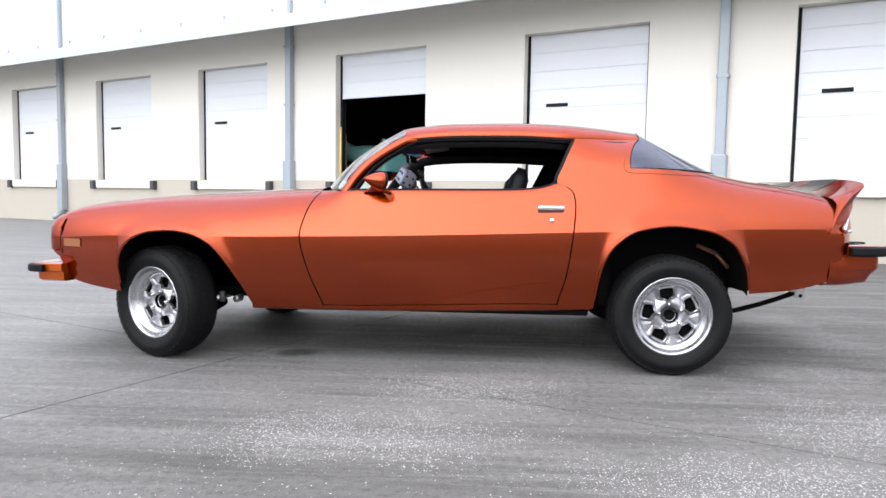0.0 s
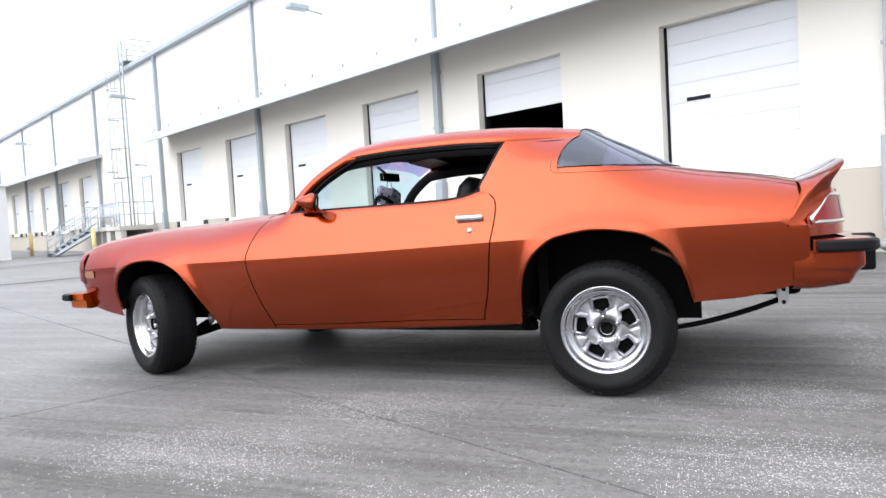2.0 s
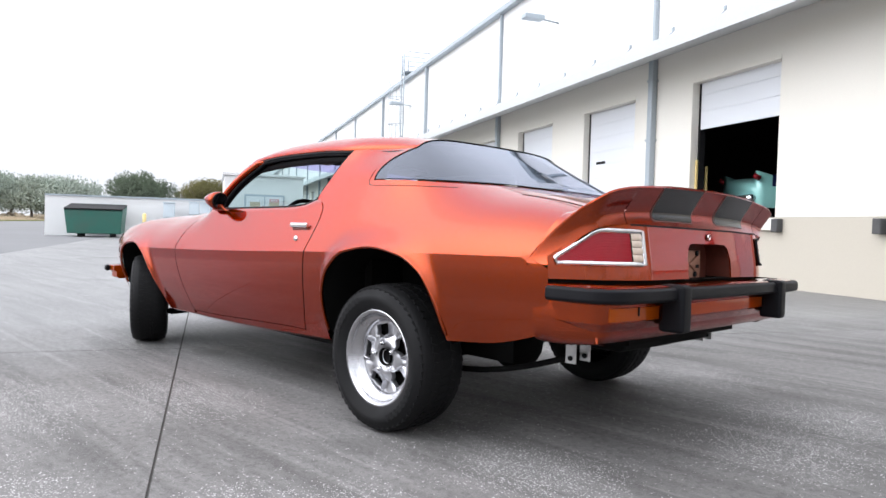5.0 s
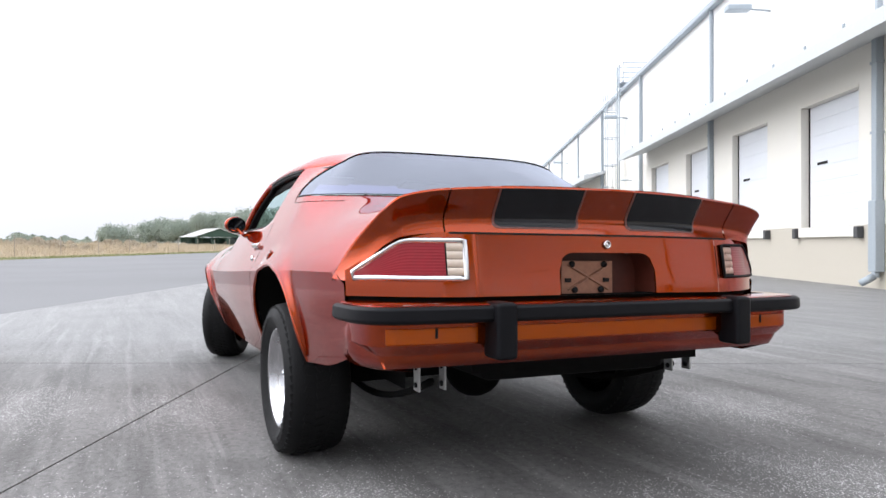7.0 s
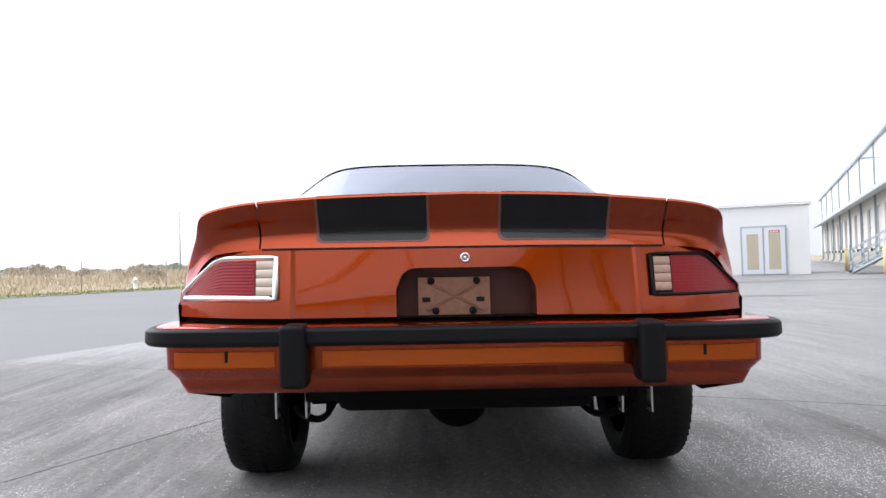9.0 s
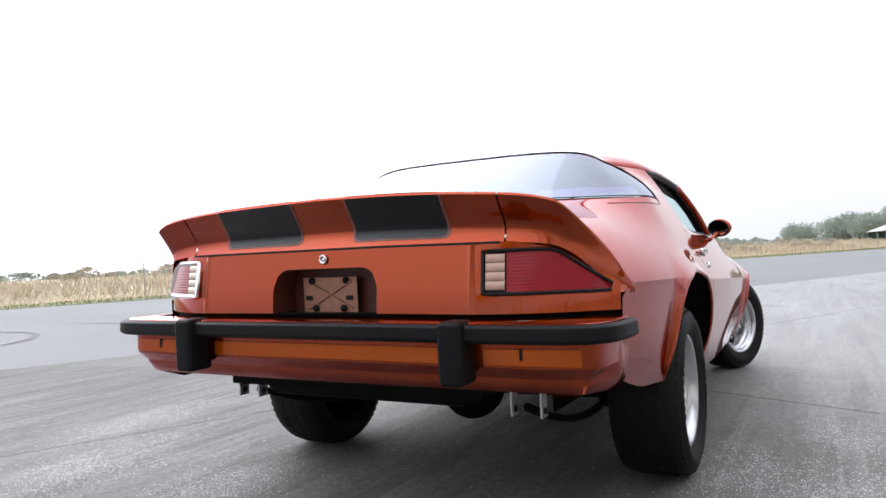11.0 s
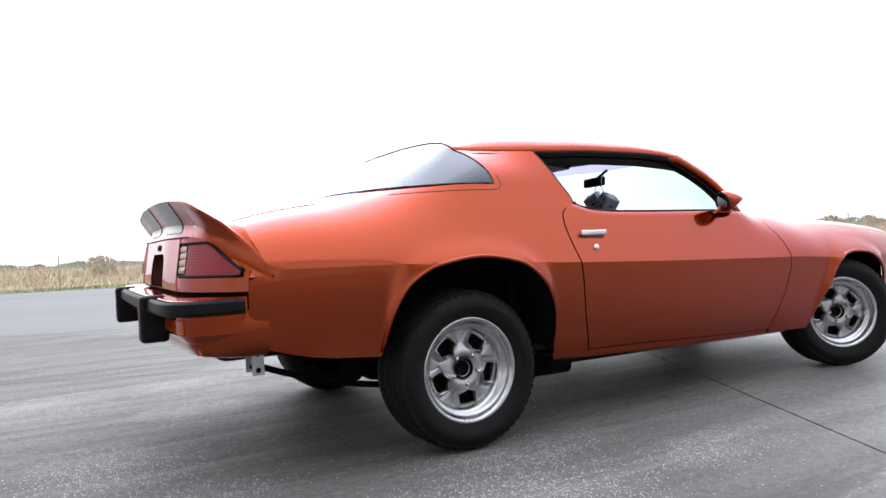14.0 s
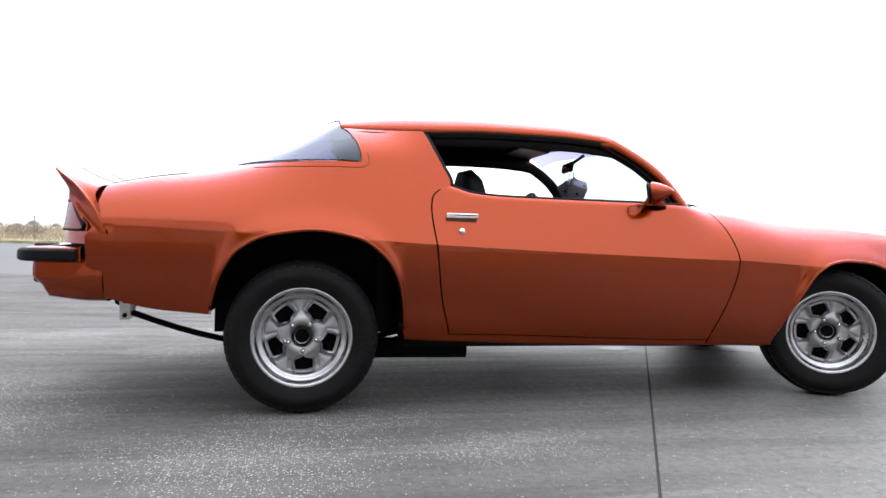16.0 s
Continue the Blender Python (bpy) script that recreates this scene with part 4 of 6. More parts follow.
# ---- lamps ----
def flat_loop(pts, w, d):
    """A flat closed frame along points on the tail, w wide and d deep."""
    bm = bmesh.new()
    rows = []
    n = len(pts)
    mid = sum(pts, Vector()) / n
    for i, p in enumerate(pts):
        t = (pts[(i + 1) % n] - pts[i - 1]).normalized()
        o = Vector((1, 0, 0)) - t * t.x
        o.normalize()
        s = t.cross(o)
        if s.dot(mid - p) < 0:
            s = -s
        rows.append([p + s * a + o * b for a, b in ((-w * 0.4, -d), (-w * 0.4, 0), (-w * 0.25, d * 0.35), (w * 0.45, d * 0.2), (w * 0.6, -d * 0.3), (w * 0.6, -d))])
    grid(bm, rows + rows[:1], close=True)
    weld(bm, 1e-4)
    bmesh.ops.recalc_face_normals(bm, faces=bm.faces)
    return bm


for sgn in (-1, 1):
    bm = bmesh.new()
    rows = []
    n = 28
    for i in range(n + 1):
        a = 0.604 + (0.852 - 0.604) * i / n
        zt = lamp_top(a)
        rows.append([(tail_x(a, z) + 0.007 + 0.0006 * (j % 2), sgn * a, z) for j, z in enumerate([0.760 + (zt - 0.760) * q / 24 for q in range(25)])])
    grid(bm, rows, flip=sgn < 0)
    lamp = car_part("tail_lamp", bm, RED_LENS, car, "red ribbed tail lamp with chrome frame" if sgn < 0 else "red ribbed tail lamp without its frame", smooth=False)
    for k in range(4):
        z0 = 0.768 + 0.025 * k
        bm = bmesh.new()
        grid(bm, [[(tail_x(a, z) + 0.007 + (0.003 if 0 < j < 3 else 0), sgn * a, z) for j, z in enumerate((z0, z0 + 0.004, z0 + 0.02, z0 + 0.024))] for a in (0.548, 0.57, 0.6)], flip=sgn < 0)
        car_part("reverse_lens", bm, WHITE_LENS if sgn < 0 else PINKISH_LENS, lamp, "pale ribbed reverse lens" if sgn < 0 else "dull pinkish reverse lens")
    bm = bmesh.new()
    grid(bm, [[(tail_x(a, z) + 0.003, sgn * a, z) for z in [0.757 + (lamp_top(a) - 0.759) * q / 3 for q in range(4)]] for a in [0.538 + 0.312 * k / 20 for k in range(21)]], flip=sgn < 0)
    car_part("lamp_seal", bm, BLACK, lamp)
    edge = [(a, 0.757) for a in [0.54 + 0.312 * k / 14 for k in range(15)]] + [(a, lamp_top(a) + 0.004) for a in [0.855 - 0.315 * k / 20 for k in range(21)]]
    pts = [Vector((tail_x(a, z) + 0.009, sgn * a, z)) for a, z in edge]
    car_part("lamp_frame", flat_loop(pts, 0.018, 0.012) if sgn < 0 else tube(pts, 0.0055, 6, True), CHROME if sgn < 0 else BLACK, lamp, "bright chrome lamp frame" if sgn < 0 else "black lamp gasket")

# ---- spoiler ----
# stations from the middle to the foot: front edge, tip and lower back edge
SP_T = (0.0, 0.3, 0.55, 0.68, 0.78, 0.88, 1.0)
SP_F = ((0.84, 0, 0.968), (0.84, 0.33, 0.963), (0.83, 0.6, 0.95), (0.84, 0.742, 0.935), (0.842, 0.81, 0.905), (0.814, 0.853, 0.838), (0.775, 0.889, 0.752))
SP_P = ((1.04, 0, 1.056), (1.037, 0.33, 1.05), (1.03, 0.6, 1.034), (1.008, 0.75, 1.004), (0.915, 0.803, 0.935), (0.836, 0.855, 0.846), (0.779, 0.893, 0.753))
SP_B = ((1.013, 0, 0.9), (1.01, 0.33, 0.9), (0.99, 0.6, 0.898), (0.972, 0.72, 0.887), (0.945, 0.763, 0.866), (0.9, 0.816, 0.812), (0.853, 0.873, 0.748))


def sp_curves(pts):
    return [curve(*[(t, p[i]) for t, p in zip(SP_T, pts)]) for i in range(3)]


SPC = [sp_curves(p) for p in (SP_F, SP_P, SP_B)]


def sp_row(t, sgn):
    F, P, B = (Vector((c[0](t), sgn * c[1](t), c[2](t))) for c in SPC)
    out = [F.lerp(P, k / 5) + Vector((0, 0, -0.012)) * math.sin(math.pi * k / 5) for k in range(6)]
    lip = P + Vector((0.004, 0, -0.007)) * (1 - t ** 4)
    deep = 0.036 * (1 - smooth_step(0.5, 1.0, t) * 0.9) * (1 - t) ** 0.3
    pull = (F - (P + B) / 2)
    pull.z = -0.01
    pull.normalize()
    fold = (0, 0.18, 0.36, 0.54, 0.72, 0.89, 0.99, 0.92, 0.66, 0.34, 0)
    back = [lip.lerp(B, k / 10) + pull * deep * fold[k] for k in range(11)]
    return out + back


def sp_part(t0, t1, sgn, n, name):
    bm = bmesh.new()
    grid(bm, [sp_row(t0 + (t1 - t0) * k / n, sgn) for k in range(n + 1)], flip=sgn > 0)
    return weld(bm)


def sharp_tip(bm):
    for e in bm.edges:
        if len(e.link_faces) == 2 and e.calc_face_angle(0) > radians(40):
            e.smooth = False
    return bm


SEAM_T = 0.545
spoiler = car_part("rear_spoiler", sharp_tip(sp_part(0, SEAM_T - 0.004, 1, 18, "s")), PAINT, car, "orange rear spoiler with two black stripes")
car_part("spoiler_half", sharp_tip(sp_part(0, SEAM_T - 0.004, -1, 18, "s")), PAINT, spoiler)
for sgn in (-1, 1):
    car_part("spoiler_end", sharp_tip(sp_part(SEAM_T + 0.001, 1.0, sgn, 24, "s")), PAINT, spoiler)
    for lo, hi, mat, name, off, low in ((0.098, 0.428, PIN, "pinstripe", 0.0016, 0.125), (0.106, 0.42, STRIPE, "black_stripe", 0.0026, 0.165)):
        ts = [t / 400 for t in range(400) if lo <= SPC[1][1](t / 400) <= hi]
        bm = bmesh.new()
        rows = []
        for t in ts[:24:2] + ts[24:-24:6] + ts[-24::2] + [ts[-1]]:
            r = sp_row(t, sgn)[6:]
            m = []
            edge_d = min(SPC[1][1](t) - lo, hi - SPC[1][1](t))
            q = max(0, 1 - edge_d / 0.022)
            cut = low + 0.14 * (1 - math.sqrt(max(0, 1 - q * q)))
            for k in range(21):
                f = k / 20 * (1 - cut) * 10
                i = min(int(f), 9)
                p = r[i].lerp(r[i + 1], f - i)
                m.append(p + Vector((off, 0, -off * 0.3)))
            rows.append(m)
        grid(bm, rows, flip=sgn > 0)
        car_part(name, bm, mat, spoiler, "black painted stripe" if name == "black_stripe" else "")
        if name == "black_stripe":
            bm = bmesh.new()
            grid(bm, [[p + Vector((0, 0, 0.0014)) for p in sp_row(t, sgn)[:6]] for t in ts[::8] + [ts[-1]]], flip=sgn > 0)
            car_part("top_stripe", bm, mat, spoiler, "black stripe on the upper face")


# ---- bumpers ----
def bumper_path(front=False):
    """Half the plan of a bumper, from the middle to its end: (x, y, outward)."""
    pts = []
    half = ((0, 1.128), (0.3, 1.127), (0.6, 1.122), (0.76, 1.112), (0.83, 1.095), (0.872, 1.06), (0.889, 1.01), (0.896, 0.94), (0.897, 0.872))
    for y, x in half:
        pts.append(Vector((x, y, 0)))
    full = [Vector((p.x, -p.y, 0)) for p in reversed(pts[1:])] + pts
    if front:
        full = [Vector((-3.6 + (1.128 - p.x) * 0.9, p.y * 0.88, 0)) for p in full]
    return full


def bumper_loft(path, section, sign=1):
    bm = bmesh.new()
    rows = []
    for i, p in enumerate(path):
        d = (path[min(i + 1, len(path) - 1)] - path[max(i - 1, 0)]).normalized()
        o = Vector((d.y, -d.x, 0)) * sign
        rows.append([p + o * a + Vector((0, 0, z)) for a, z in section])
    vs = grid(bm, rows, close=True)
    bm.faces.new(vs[0])
    bm.faces.new(vs[-1][::-1])
    bmesh.ops.recalc_face_normals(bm, faces=bm.faces)
    return bm


def fine(path, n=4):
    out = []
    for i in range(len(path) - 1):
        p0, p1, p2, p3 = path[max(i - 1, 0)], path[i], path[i + 1], path[min(i + 2, len(path) - 1)]
        for k in range(n):
            t = k / n
            out.append(0.5 * (2 * p1 + (p2 - p0) * t + (2 * p0 - 5 * p1 + 4 * p2 - p3) * t * t + (3 * p1 - p0 - 3 * p2 + p3) * t ** 3))
    return out + [path[-1]]


rp = fine(bumper_path())
rear_bumper = car_part("rear_bumper", bumper_loft(rp, ((-0.1, 0.69), (-0.012, 0.688), (-0.005, 0.684), (-0.006, 0.634), (-0.03, 0.628), (-0.032, 0.566), (-0.062, 0.536), (-0.1, 0.53))), PAINT, car, "orange painted rear bumper", bevel=0.003)
car_part("rubber_strip", bumper_loft(rp[1:-1], ((-0.004, 0.68), (0.012, 0.684), (0.024, 0.676), (0.026, 0.644), (0.016, 0.634), (-0.004, 0.636))), BLACK_TRIM, rear_bumper, "black rubber impact strip", bevel=0.003)
for y0, y1 in ((-0.83, -0.525), (-0.42, 0.44), (0.55, 0.83)):
    face = [p for p in fine(bumper_path(), 12) if y0 < p.y < y1 and p.x > 1.05]
    car_part("bumper_face", bumper_loft(face, ((-0.034, 0.619), (-0.0285, 0.616), (-0.0285, 0.573), (-0.034, 0.569))), PAINT_DULL, rear_bumper, "brighter orange face panel", bevel=0.0015)
for y in (-0.473, 0.495):
    car_part("bumper_guard", boxes((1.075, 1.172, y - 0.036, y + 0.036, 0.523, 0.693)), BLACK_TRIM, rear_bumper, "black rubber bumper guard", bevel=0.014)
for y in (-0.668, 0.664):
    car_part("jack_slot", boxes((1.06, 1.0935, y - 0.004, y + 0.004, 0.588, 0.618)), BLACK, rear_bumper, smooth=False)
# valance below the bumper, round the tail from one quarter panel to the other
side = [Vector((x, 0.893 + 0.06 * (0.872 - x), 0)) for x in (0.84, 0.8)]
round_tail = fine([Vector((p.x, -p.y, 0)) for p in reversed(side)] + bumper_path() + side)
bm = bmesh.new()
rows = []
for i, p in enumerate(round_tail):
    d = (round_tail[min(i + 1, len(round_tail) - 1)] - round_tail[max(i - 1, 0)]).normalized()
    o = Vector((d.y, -d.x, 0))
    w = smooth_step(0.84, 1.06, p.x)
    rows.append([p + o * a + Vector((0, 0, z)) for a, z in ((-0.03 - 0.03 * w, 0.64), (-0.026 - 0.034 * w, 0.58), (-0.03 - 0.035 * w, 0.53), (-0.05 - 0.035 * w, 0.488 + 0.006 * w), (-0.1 - 0.05 * w, 0.472 + 0.01 * w), (-0.2, 0.472))])
grid(bm, rows)
bmesh.ops.recalc_face_normals(bm, faces=bm.faces)
car_part("rear_valance", bm, PAINT, car)
fp = fine(bumper_path(True))
front_bumper = car_part("front_bumper", bumper_loft(fp, ((-0.14, 0.5), (-0.012, 0.498), (-0.005, 0.495), (-0.006, 0.455), (-0.026, 0.45), (-0.03, 0.405), (-0.05, 0.395), (-0.14, 0.395)), -1), PAINT_DULL, car, "orange painted front bumper", bevel=0.003)
car_part("rubber_strip", bumper_loft(fp[6:-6], ((-0.004, 0.49), (0.012, 0.495), (0.024, 0.488), (0.026, 0.458), (0.016, 0.45), (-0.004, 0.452)), -1), BLACK_TRIM, front_bumper, "black rubber impact strip", bevel=0.003)
# nose
bm = bmesh.new()
half = ((-3.4, 0.735), (-3.43, 0.727), (-3.462, 0.712), (-3.487, 0.685), (-3.507, 0.64), (-3.53, 0.5), (-3.55, 0.25), (-3.555, 0.0))
plan = [(x, -y) for x, y in half] + [(x, y) for x, y in half[-2::-1]]
rows = []
for x, y in plan:
    k = 1 - abs(y) / 0.735
    rows.append([(x + 0.03, y * 0.985, 0.552), (x, y, 0.575), (x - 0.004, y, 0.64), (x + 0.004, y, 0.7), (x + 0.018, y * 0.975, 0.745), (x + 0.036, y * 0.93, 0.77 + 0.004 * k), (x + 0.07, y * 0.89, 0.785 + 0.006 * k), (x + 0.11, y * 0.86, 0.786)])
grid(bm, rows, flip=True)
bmesh.ops.recalc_face_normals(bm, faces=bm.faces)
nose = car_part("nose_panel", bm, PAINT, car)
bm = bmesh.new()
grid(bm, [[(-3.562, y, z) for z in (0.585, 0.68)] for y in (-0.3, 0, 0.3)], flip=True)
car_part("grille", bm, BLACK, nose, "black front grille")
for sgn in (-1, 1):
    bm = bmesh.new()
    grid(bm, [[(x, sgn * (side_y(x, z) + 0.005), z) for z in (0.598, 0.607, 0.633, 0.642)] for x in (-3.37, -3.36, -3.26, -3.25)], flip=sgn < 0)
    car_part("side_marker", bm, AMBER, car, "small amber side marker lamp")
    # seam of the nose piece
    pts = [(-3.395, sgn * 0.7345, z) for z in [0.555 + 0.14 * k / 10 for k in range(11)]]
    car_part("nose_gap", tube(pts, 0.003, 5), SEAM, nose)

# ---- handles, locks, mirrors ----
for sgn in (-1, 1):
    d = door_parts[sgn]
    y0 = side_y(-0.64, 0.85)
    bm = bmesh.new()
    box(bm, -0.712, -0.572, sgn * (y0 + 0.012) - 0.009, sgn * (y0 + 0.012) + 0.009, 0.845, 0.868)
    car_part("door_handle", bm, CHROME, d, "chrome flap door handle", bevel=0.005)
    # Pocket below the flap; its shade is put into the dark red colour.
    bm = bmesh.new()
    box(bm, -0.706, -0.578, sgn * (y0 + 0.003) - 0.006, sgn * (y0 + 0.003) + 0.006, 0.826, 0.848)
    car_part("handle_recess", bm, material("handle_shadow_pocket", (0.12, 0.015, 0.008), 0.4), d, bevel=0.004)
    yl = side_y(-0.638, 0.79)
    bm = bmesh.new()
    rod(bm, (-0.638, sgn * (yl - 0.006), 0.79), (-0.638, sgn * (yl + 0.007), 0.793), 0.0125, 18)
    car_part("door_lock", bm, CHROME, d, "round chrome lock")
    # bullet mirror: shell, foot and glass
    bm = bmesh.new()
    bmesh.ops.create_uvsphere(bm, u_segments=24, v_segments=14, radius=1)
    for v in bm.verts:
        x, y, z = v.co
        k = 1 - 0.55 * max(0, -x) ** 1.3
        v.co = Vector((0.095 * x if x < 0 else 0.03 * x, 0.068 * y * k, 0.052 * z * k))
        if x > 0.55:
            v.co.x = 0.03 * 0.55
    shell_at = Matrix.Translation((-1.545, sgn * 0.858, 0.985)) @ Matrix.Rotation(radians(-24 * sgn), 4, "Z") @ Matrix.Rotation(radians(7), 4, "Y")
    bmesh.ops.transform(bm, matrix=shell_at, verts=bm.verts)
    mir = car_part("side_mirror", bm, PAINT, car, "orange bullet-shaped side mirror")
    bm = bmesh.new()
    rows = []
    for k in range(7):
        t = k / 6
        w, h = 0.05 - 0.012 * t + 0.03 * (1 - t) ** 2, 0.022
        c = Vector((-1.56 - 0.01 * (1 - t), sgn * (0.818 + 0.03 * t), 0.928 + 0.035 * t))
        rows.append([c + Vector((w * math.cos(a), h * math.sin(a), 0)) for a in [2 * math.pi * j / 12 for j in range(12)]])
    grid(bm, rows, close=True)
    bmesh.ops.recalc_face_normals(bm, faces=bm.faces)
    car_part("foot", bm, PAINT, mir)
    bm = bmesh.new()
    vs = [bm.verts.new(shell_at @ Vector((0.0172, 0.057 * math.cos(a), 0.042 * math.sin(a)))) for a in [2 * math.pi * j / 24 for j in range(24)]]
    f = bm.faces.new(vs)
    car_part("mirror_glass", bm, MIRROR, mir, "silvered mirror glass")
    bm = tube([shell_at @ Vector((0.018, 0.06 * math.cos(a), 0.045 * math.sin(a))) for a in [2 * math.pi * j / 24 for j in range(24)]], 0.005, 6, True)
    car_part("rim", bm, BLACK_TRIM, mir)

# ---- cabin ----
bm = bmesh.new()
grid(bm, [[roof_point(0.02 + 0.96 * s / 14, v / 12 * 0.985) + Vector((0, 0, -0.028)) for v in range(-12, 13)] for s in range(15)], flip=True)
car_part("headliner", bm, VINYL, car, "black headliner")
bm = bmesh.new()
grid(bm, [[(-1.82 + 0.05 * v * v, 0.76 * v, 0.935), (-1.6, 0.76 * v, 0.94), (-1.46, 0.76 * v, 0.9), (-1.42, 0.76 * v, 0.8), (-1.5, 0.76 * v, 0.5)] for v in [-1 + k / 8 for k in range(17)]])
car_part("dashboard", bm, VINYL, car, "black padded dashboard", bevel=0.0)
car_part("floor_pan", boxes((-2.2, -0.42, -0.8, 0.8, 0.285, 0.33), (-1.9, -1.8, -0.76, 0.76, 0.33, 0.9), (-0.42, 0.95, -0.48, 0.48, 0.45, 0.5), (-0.35, -0.3, -0.7, 0.7, 0.33, 0.95)), DARK, car, smooth=False)
bm = bmesh.new()
grid(bm, [[(-0.34, 0.7 * v, 0.96), (0.1, 0.68 * v, 1.0), (0.5, 0.45 * v, 1.0)] for v in [-1 + k / 6 for k in range(13)]])
car_part("parcel_shelf", bm, VINYL, car)
for sgn in (-1, 1):
    bm = bmesh.new()
    grid(bm, [[(x, sgn * (side_y(x, BELT(x)) - 0.085), z) for z in (BELT(x) - 0.012, 0.7, 0.4)] for x in [-1.8 + 1.2 * k / 8 for k in range(9)]])
    car_part("door_card", bm, VINYL, door_parts[sgn])
    bm = bmesh.new()
    grid(bm, [[(WIN_R(z), sgn * (side_y(WIN_R(z), z) - 0.02), z), (-0.2, sgn * (side_y(-0.2, min(z, 1.2)) - 0.05), z)] for z in [0.97 + 0.26 * k / 6 for k in range(7)]])
    car_part("sail_lining", bm, VINYL, car)


for sgn in (-1, 1):
    bm = bmesh.new()
    box(bm, -0.085, 0.085, -0.19, 0.19, -0.008, 0.008, pose(-1.33, sgn * 0.36, 1.268, 0, -9, 0))
    vis = car_part("sun_visor", bm, VISOR, car, "black vinyl sun visor folded up, sky sheen in its colour", bevel=0.007)
    bm = bmesh.new()
    rod(bm, (-1.41, sgn * 0.57, 1.262), (-1.41, sgn * 0.16, 1.268), 0.007, 8)
    car_part("visor_rod", bm, BLACK_TRIM, vis)


def seat(y):
    s = new("seat")
    s.parent = car
    bm = bmesh.new()
    box(bm, -1.42, -0.92, y - 0.25, y + 0.25, 0.4, 0.55)
    car_part("cushion", bm, VINYL, s, "black vinyl cushion", bevel=0.05)
    bm = bmesh.new()
    m = pose(-0.94, y, 0.49, 0, 16, 0)
    prof = ((0.0, 0.24), (0.2, 0.25), (0.36, 0.22), (0.47, 0.15), (0.56, 0.135), (0.605, 0.11), (0.62, 0.05))
    rows = []
    for z, w in prof:
        th = 0.075 if z < 0.4 else 0.055
        if z > 0.6:
            th = 0.03
        rows.append([m @ Vector((th * math.copysign(abs(math.sin(a)) ** 0.6, math.sin(a)), w * math.copysign(abs(math.cos(a)) ** 0.5, math.cos(a)), z)) for a in [2 * math.pi * j / 20 for j in range(20)]])
    vs = grid(bm, rows, close=True)
    bm.faces.new(vs[-1])
    bm.faces.new(vs[0][::-1])
    bmesh.ops.recalc_face_normals(bm, faces=bm.faces)
    car_part("backrest", bm, VINYL, s, "black vinyl high back")
    return s


seat(-0.37)
seat(0.37)
wheel_at = pose(-1.3, -0.37, 0.84, 0, 68, 0)
steer = car_part("steering_wheel", tube([wheel_at @ Vector((0.185 * math.cos(a), 0.185 * math.sin(a), 0)) for a in [2 * math.pi * k / 36 for k in range(36)]], 0.013, 8, True), VINYL, car, "black steering wheel")
bm = bmesh.new()
for a in (0.5, 2.64, 4.71):
    rod(bm, wheel_at @ Vector((0, 0, -0.02)), wheel_at @ Vector((0.18 * math.cos(a), 0.18 * math.sin(a), 0)), 0.011, 6)
rod(bm, wheel_at @ Vector((0, 0, -0.3)), wheel_at @ Vector((0, 0, 0.01)), 0.035, 12)
car_part("column", bm, VINYL, steer)
bm = bmesh.new()
box(bm, -0.012, 0.012, -0.105, 0.105, -0.028, 0.028, pose(-1.47, -0.02, 1.152, 0, -6, -8))
rv = car_part("rearview_mirror", bm, BLACK_TRIM, car, "black rear-view mirror", bevel=0.01)
bm = bmesh.new()
box(bm, 0.0121, 0.0135, -0.097, 0.097, -0.022, 0.022, pose(-1.47, -0.02, 1.152, 0, -6, -8))
car_part("mirror_glass", bm, MIRROR, rv, smooth=False)
bm = bmesh.new()
rod(bm, (-1.48, -0.02, 1.165), (-1.56, 0, 1.225), 0.009, 8)
car_part("stalk", bm, BLACK_TRIM, rv)


def die(m, label):
    bm = bmesh.new()
    box(bm, -0.048, 0.048, -0.048, 0.048, -0.048, 0.048)
    bmesh.ops.transform(bm, matrix=m, verts=bm.verts)
    d = mesh_ob("plush_die", bm, DICE, None, "", True, 0.012)
    tagged(d, label, "plush die", "plush dice")
    faces = ((0, 1, ((0, 0),)), (0, -1, ((-1, -1), (1, 1), (-1, 1), (1, -1), (0, 1), (0, -1))), (1, 1, ((-1, -1), (0, 0), (1, 1))), (1, -1, ((-1, 1), (1, -1), (1, 1), (-1, -1))), (2, 1, ((-1, -1), (1, 1))), (2, -1, ((-1, -1), (1, 1), (1, -1), (-1, 1), (0, 0))))
    for ax, s, dots in faces:
        for p, q in dots:
            c = [0, 0, 0]
            c[ax], c[(ax + 1) % 3], c[(ax + 2) % 3] = s * 0.0485, p * 0.023, q * 0.023
            e = list(c)
            e[ax] = s * 0.05
            b2 = bmesh.new()
            rod(b2, m @ Vector(c), m @ Vector(e), 0.008, 10)
            part("dot", b2, DICE_DOT, d)
    return d


die(pose(-1.5, -0.06, 1.035, 25, 20, 35), "grey plush die with dark dots hanging in the windshield")
die(pose(-1.5, 0.055, 1.02, -20, 30, 70), "grey plush die with dark dots hanging beside its twin")
cord = mesh_ob("dice_cord", tube([(-1.485, -0.05, 1.04), (-1.485, -0.03, 1.12), (-1.48, 0.0, 1.13), (-1.485, 0.03, 1.12), (-1.49, 0.05, 1.035)], 0.0025, 5), DICE_DOT)
tagged(cord, "thin dark cord tying the dice to the mirror", "cord")

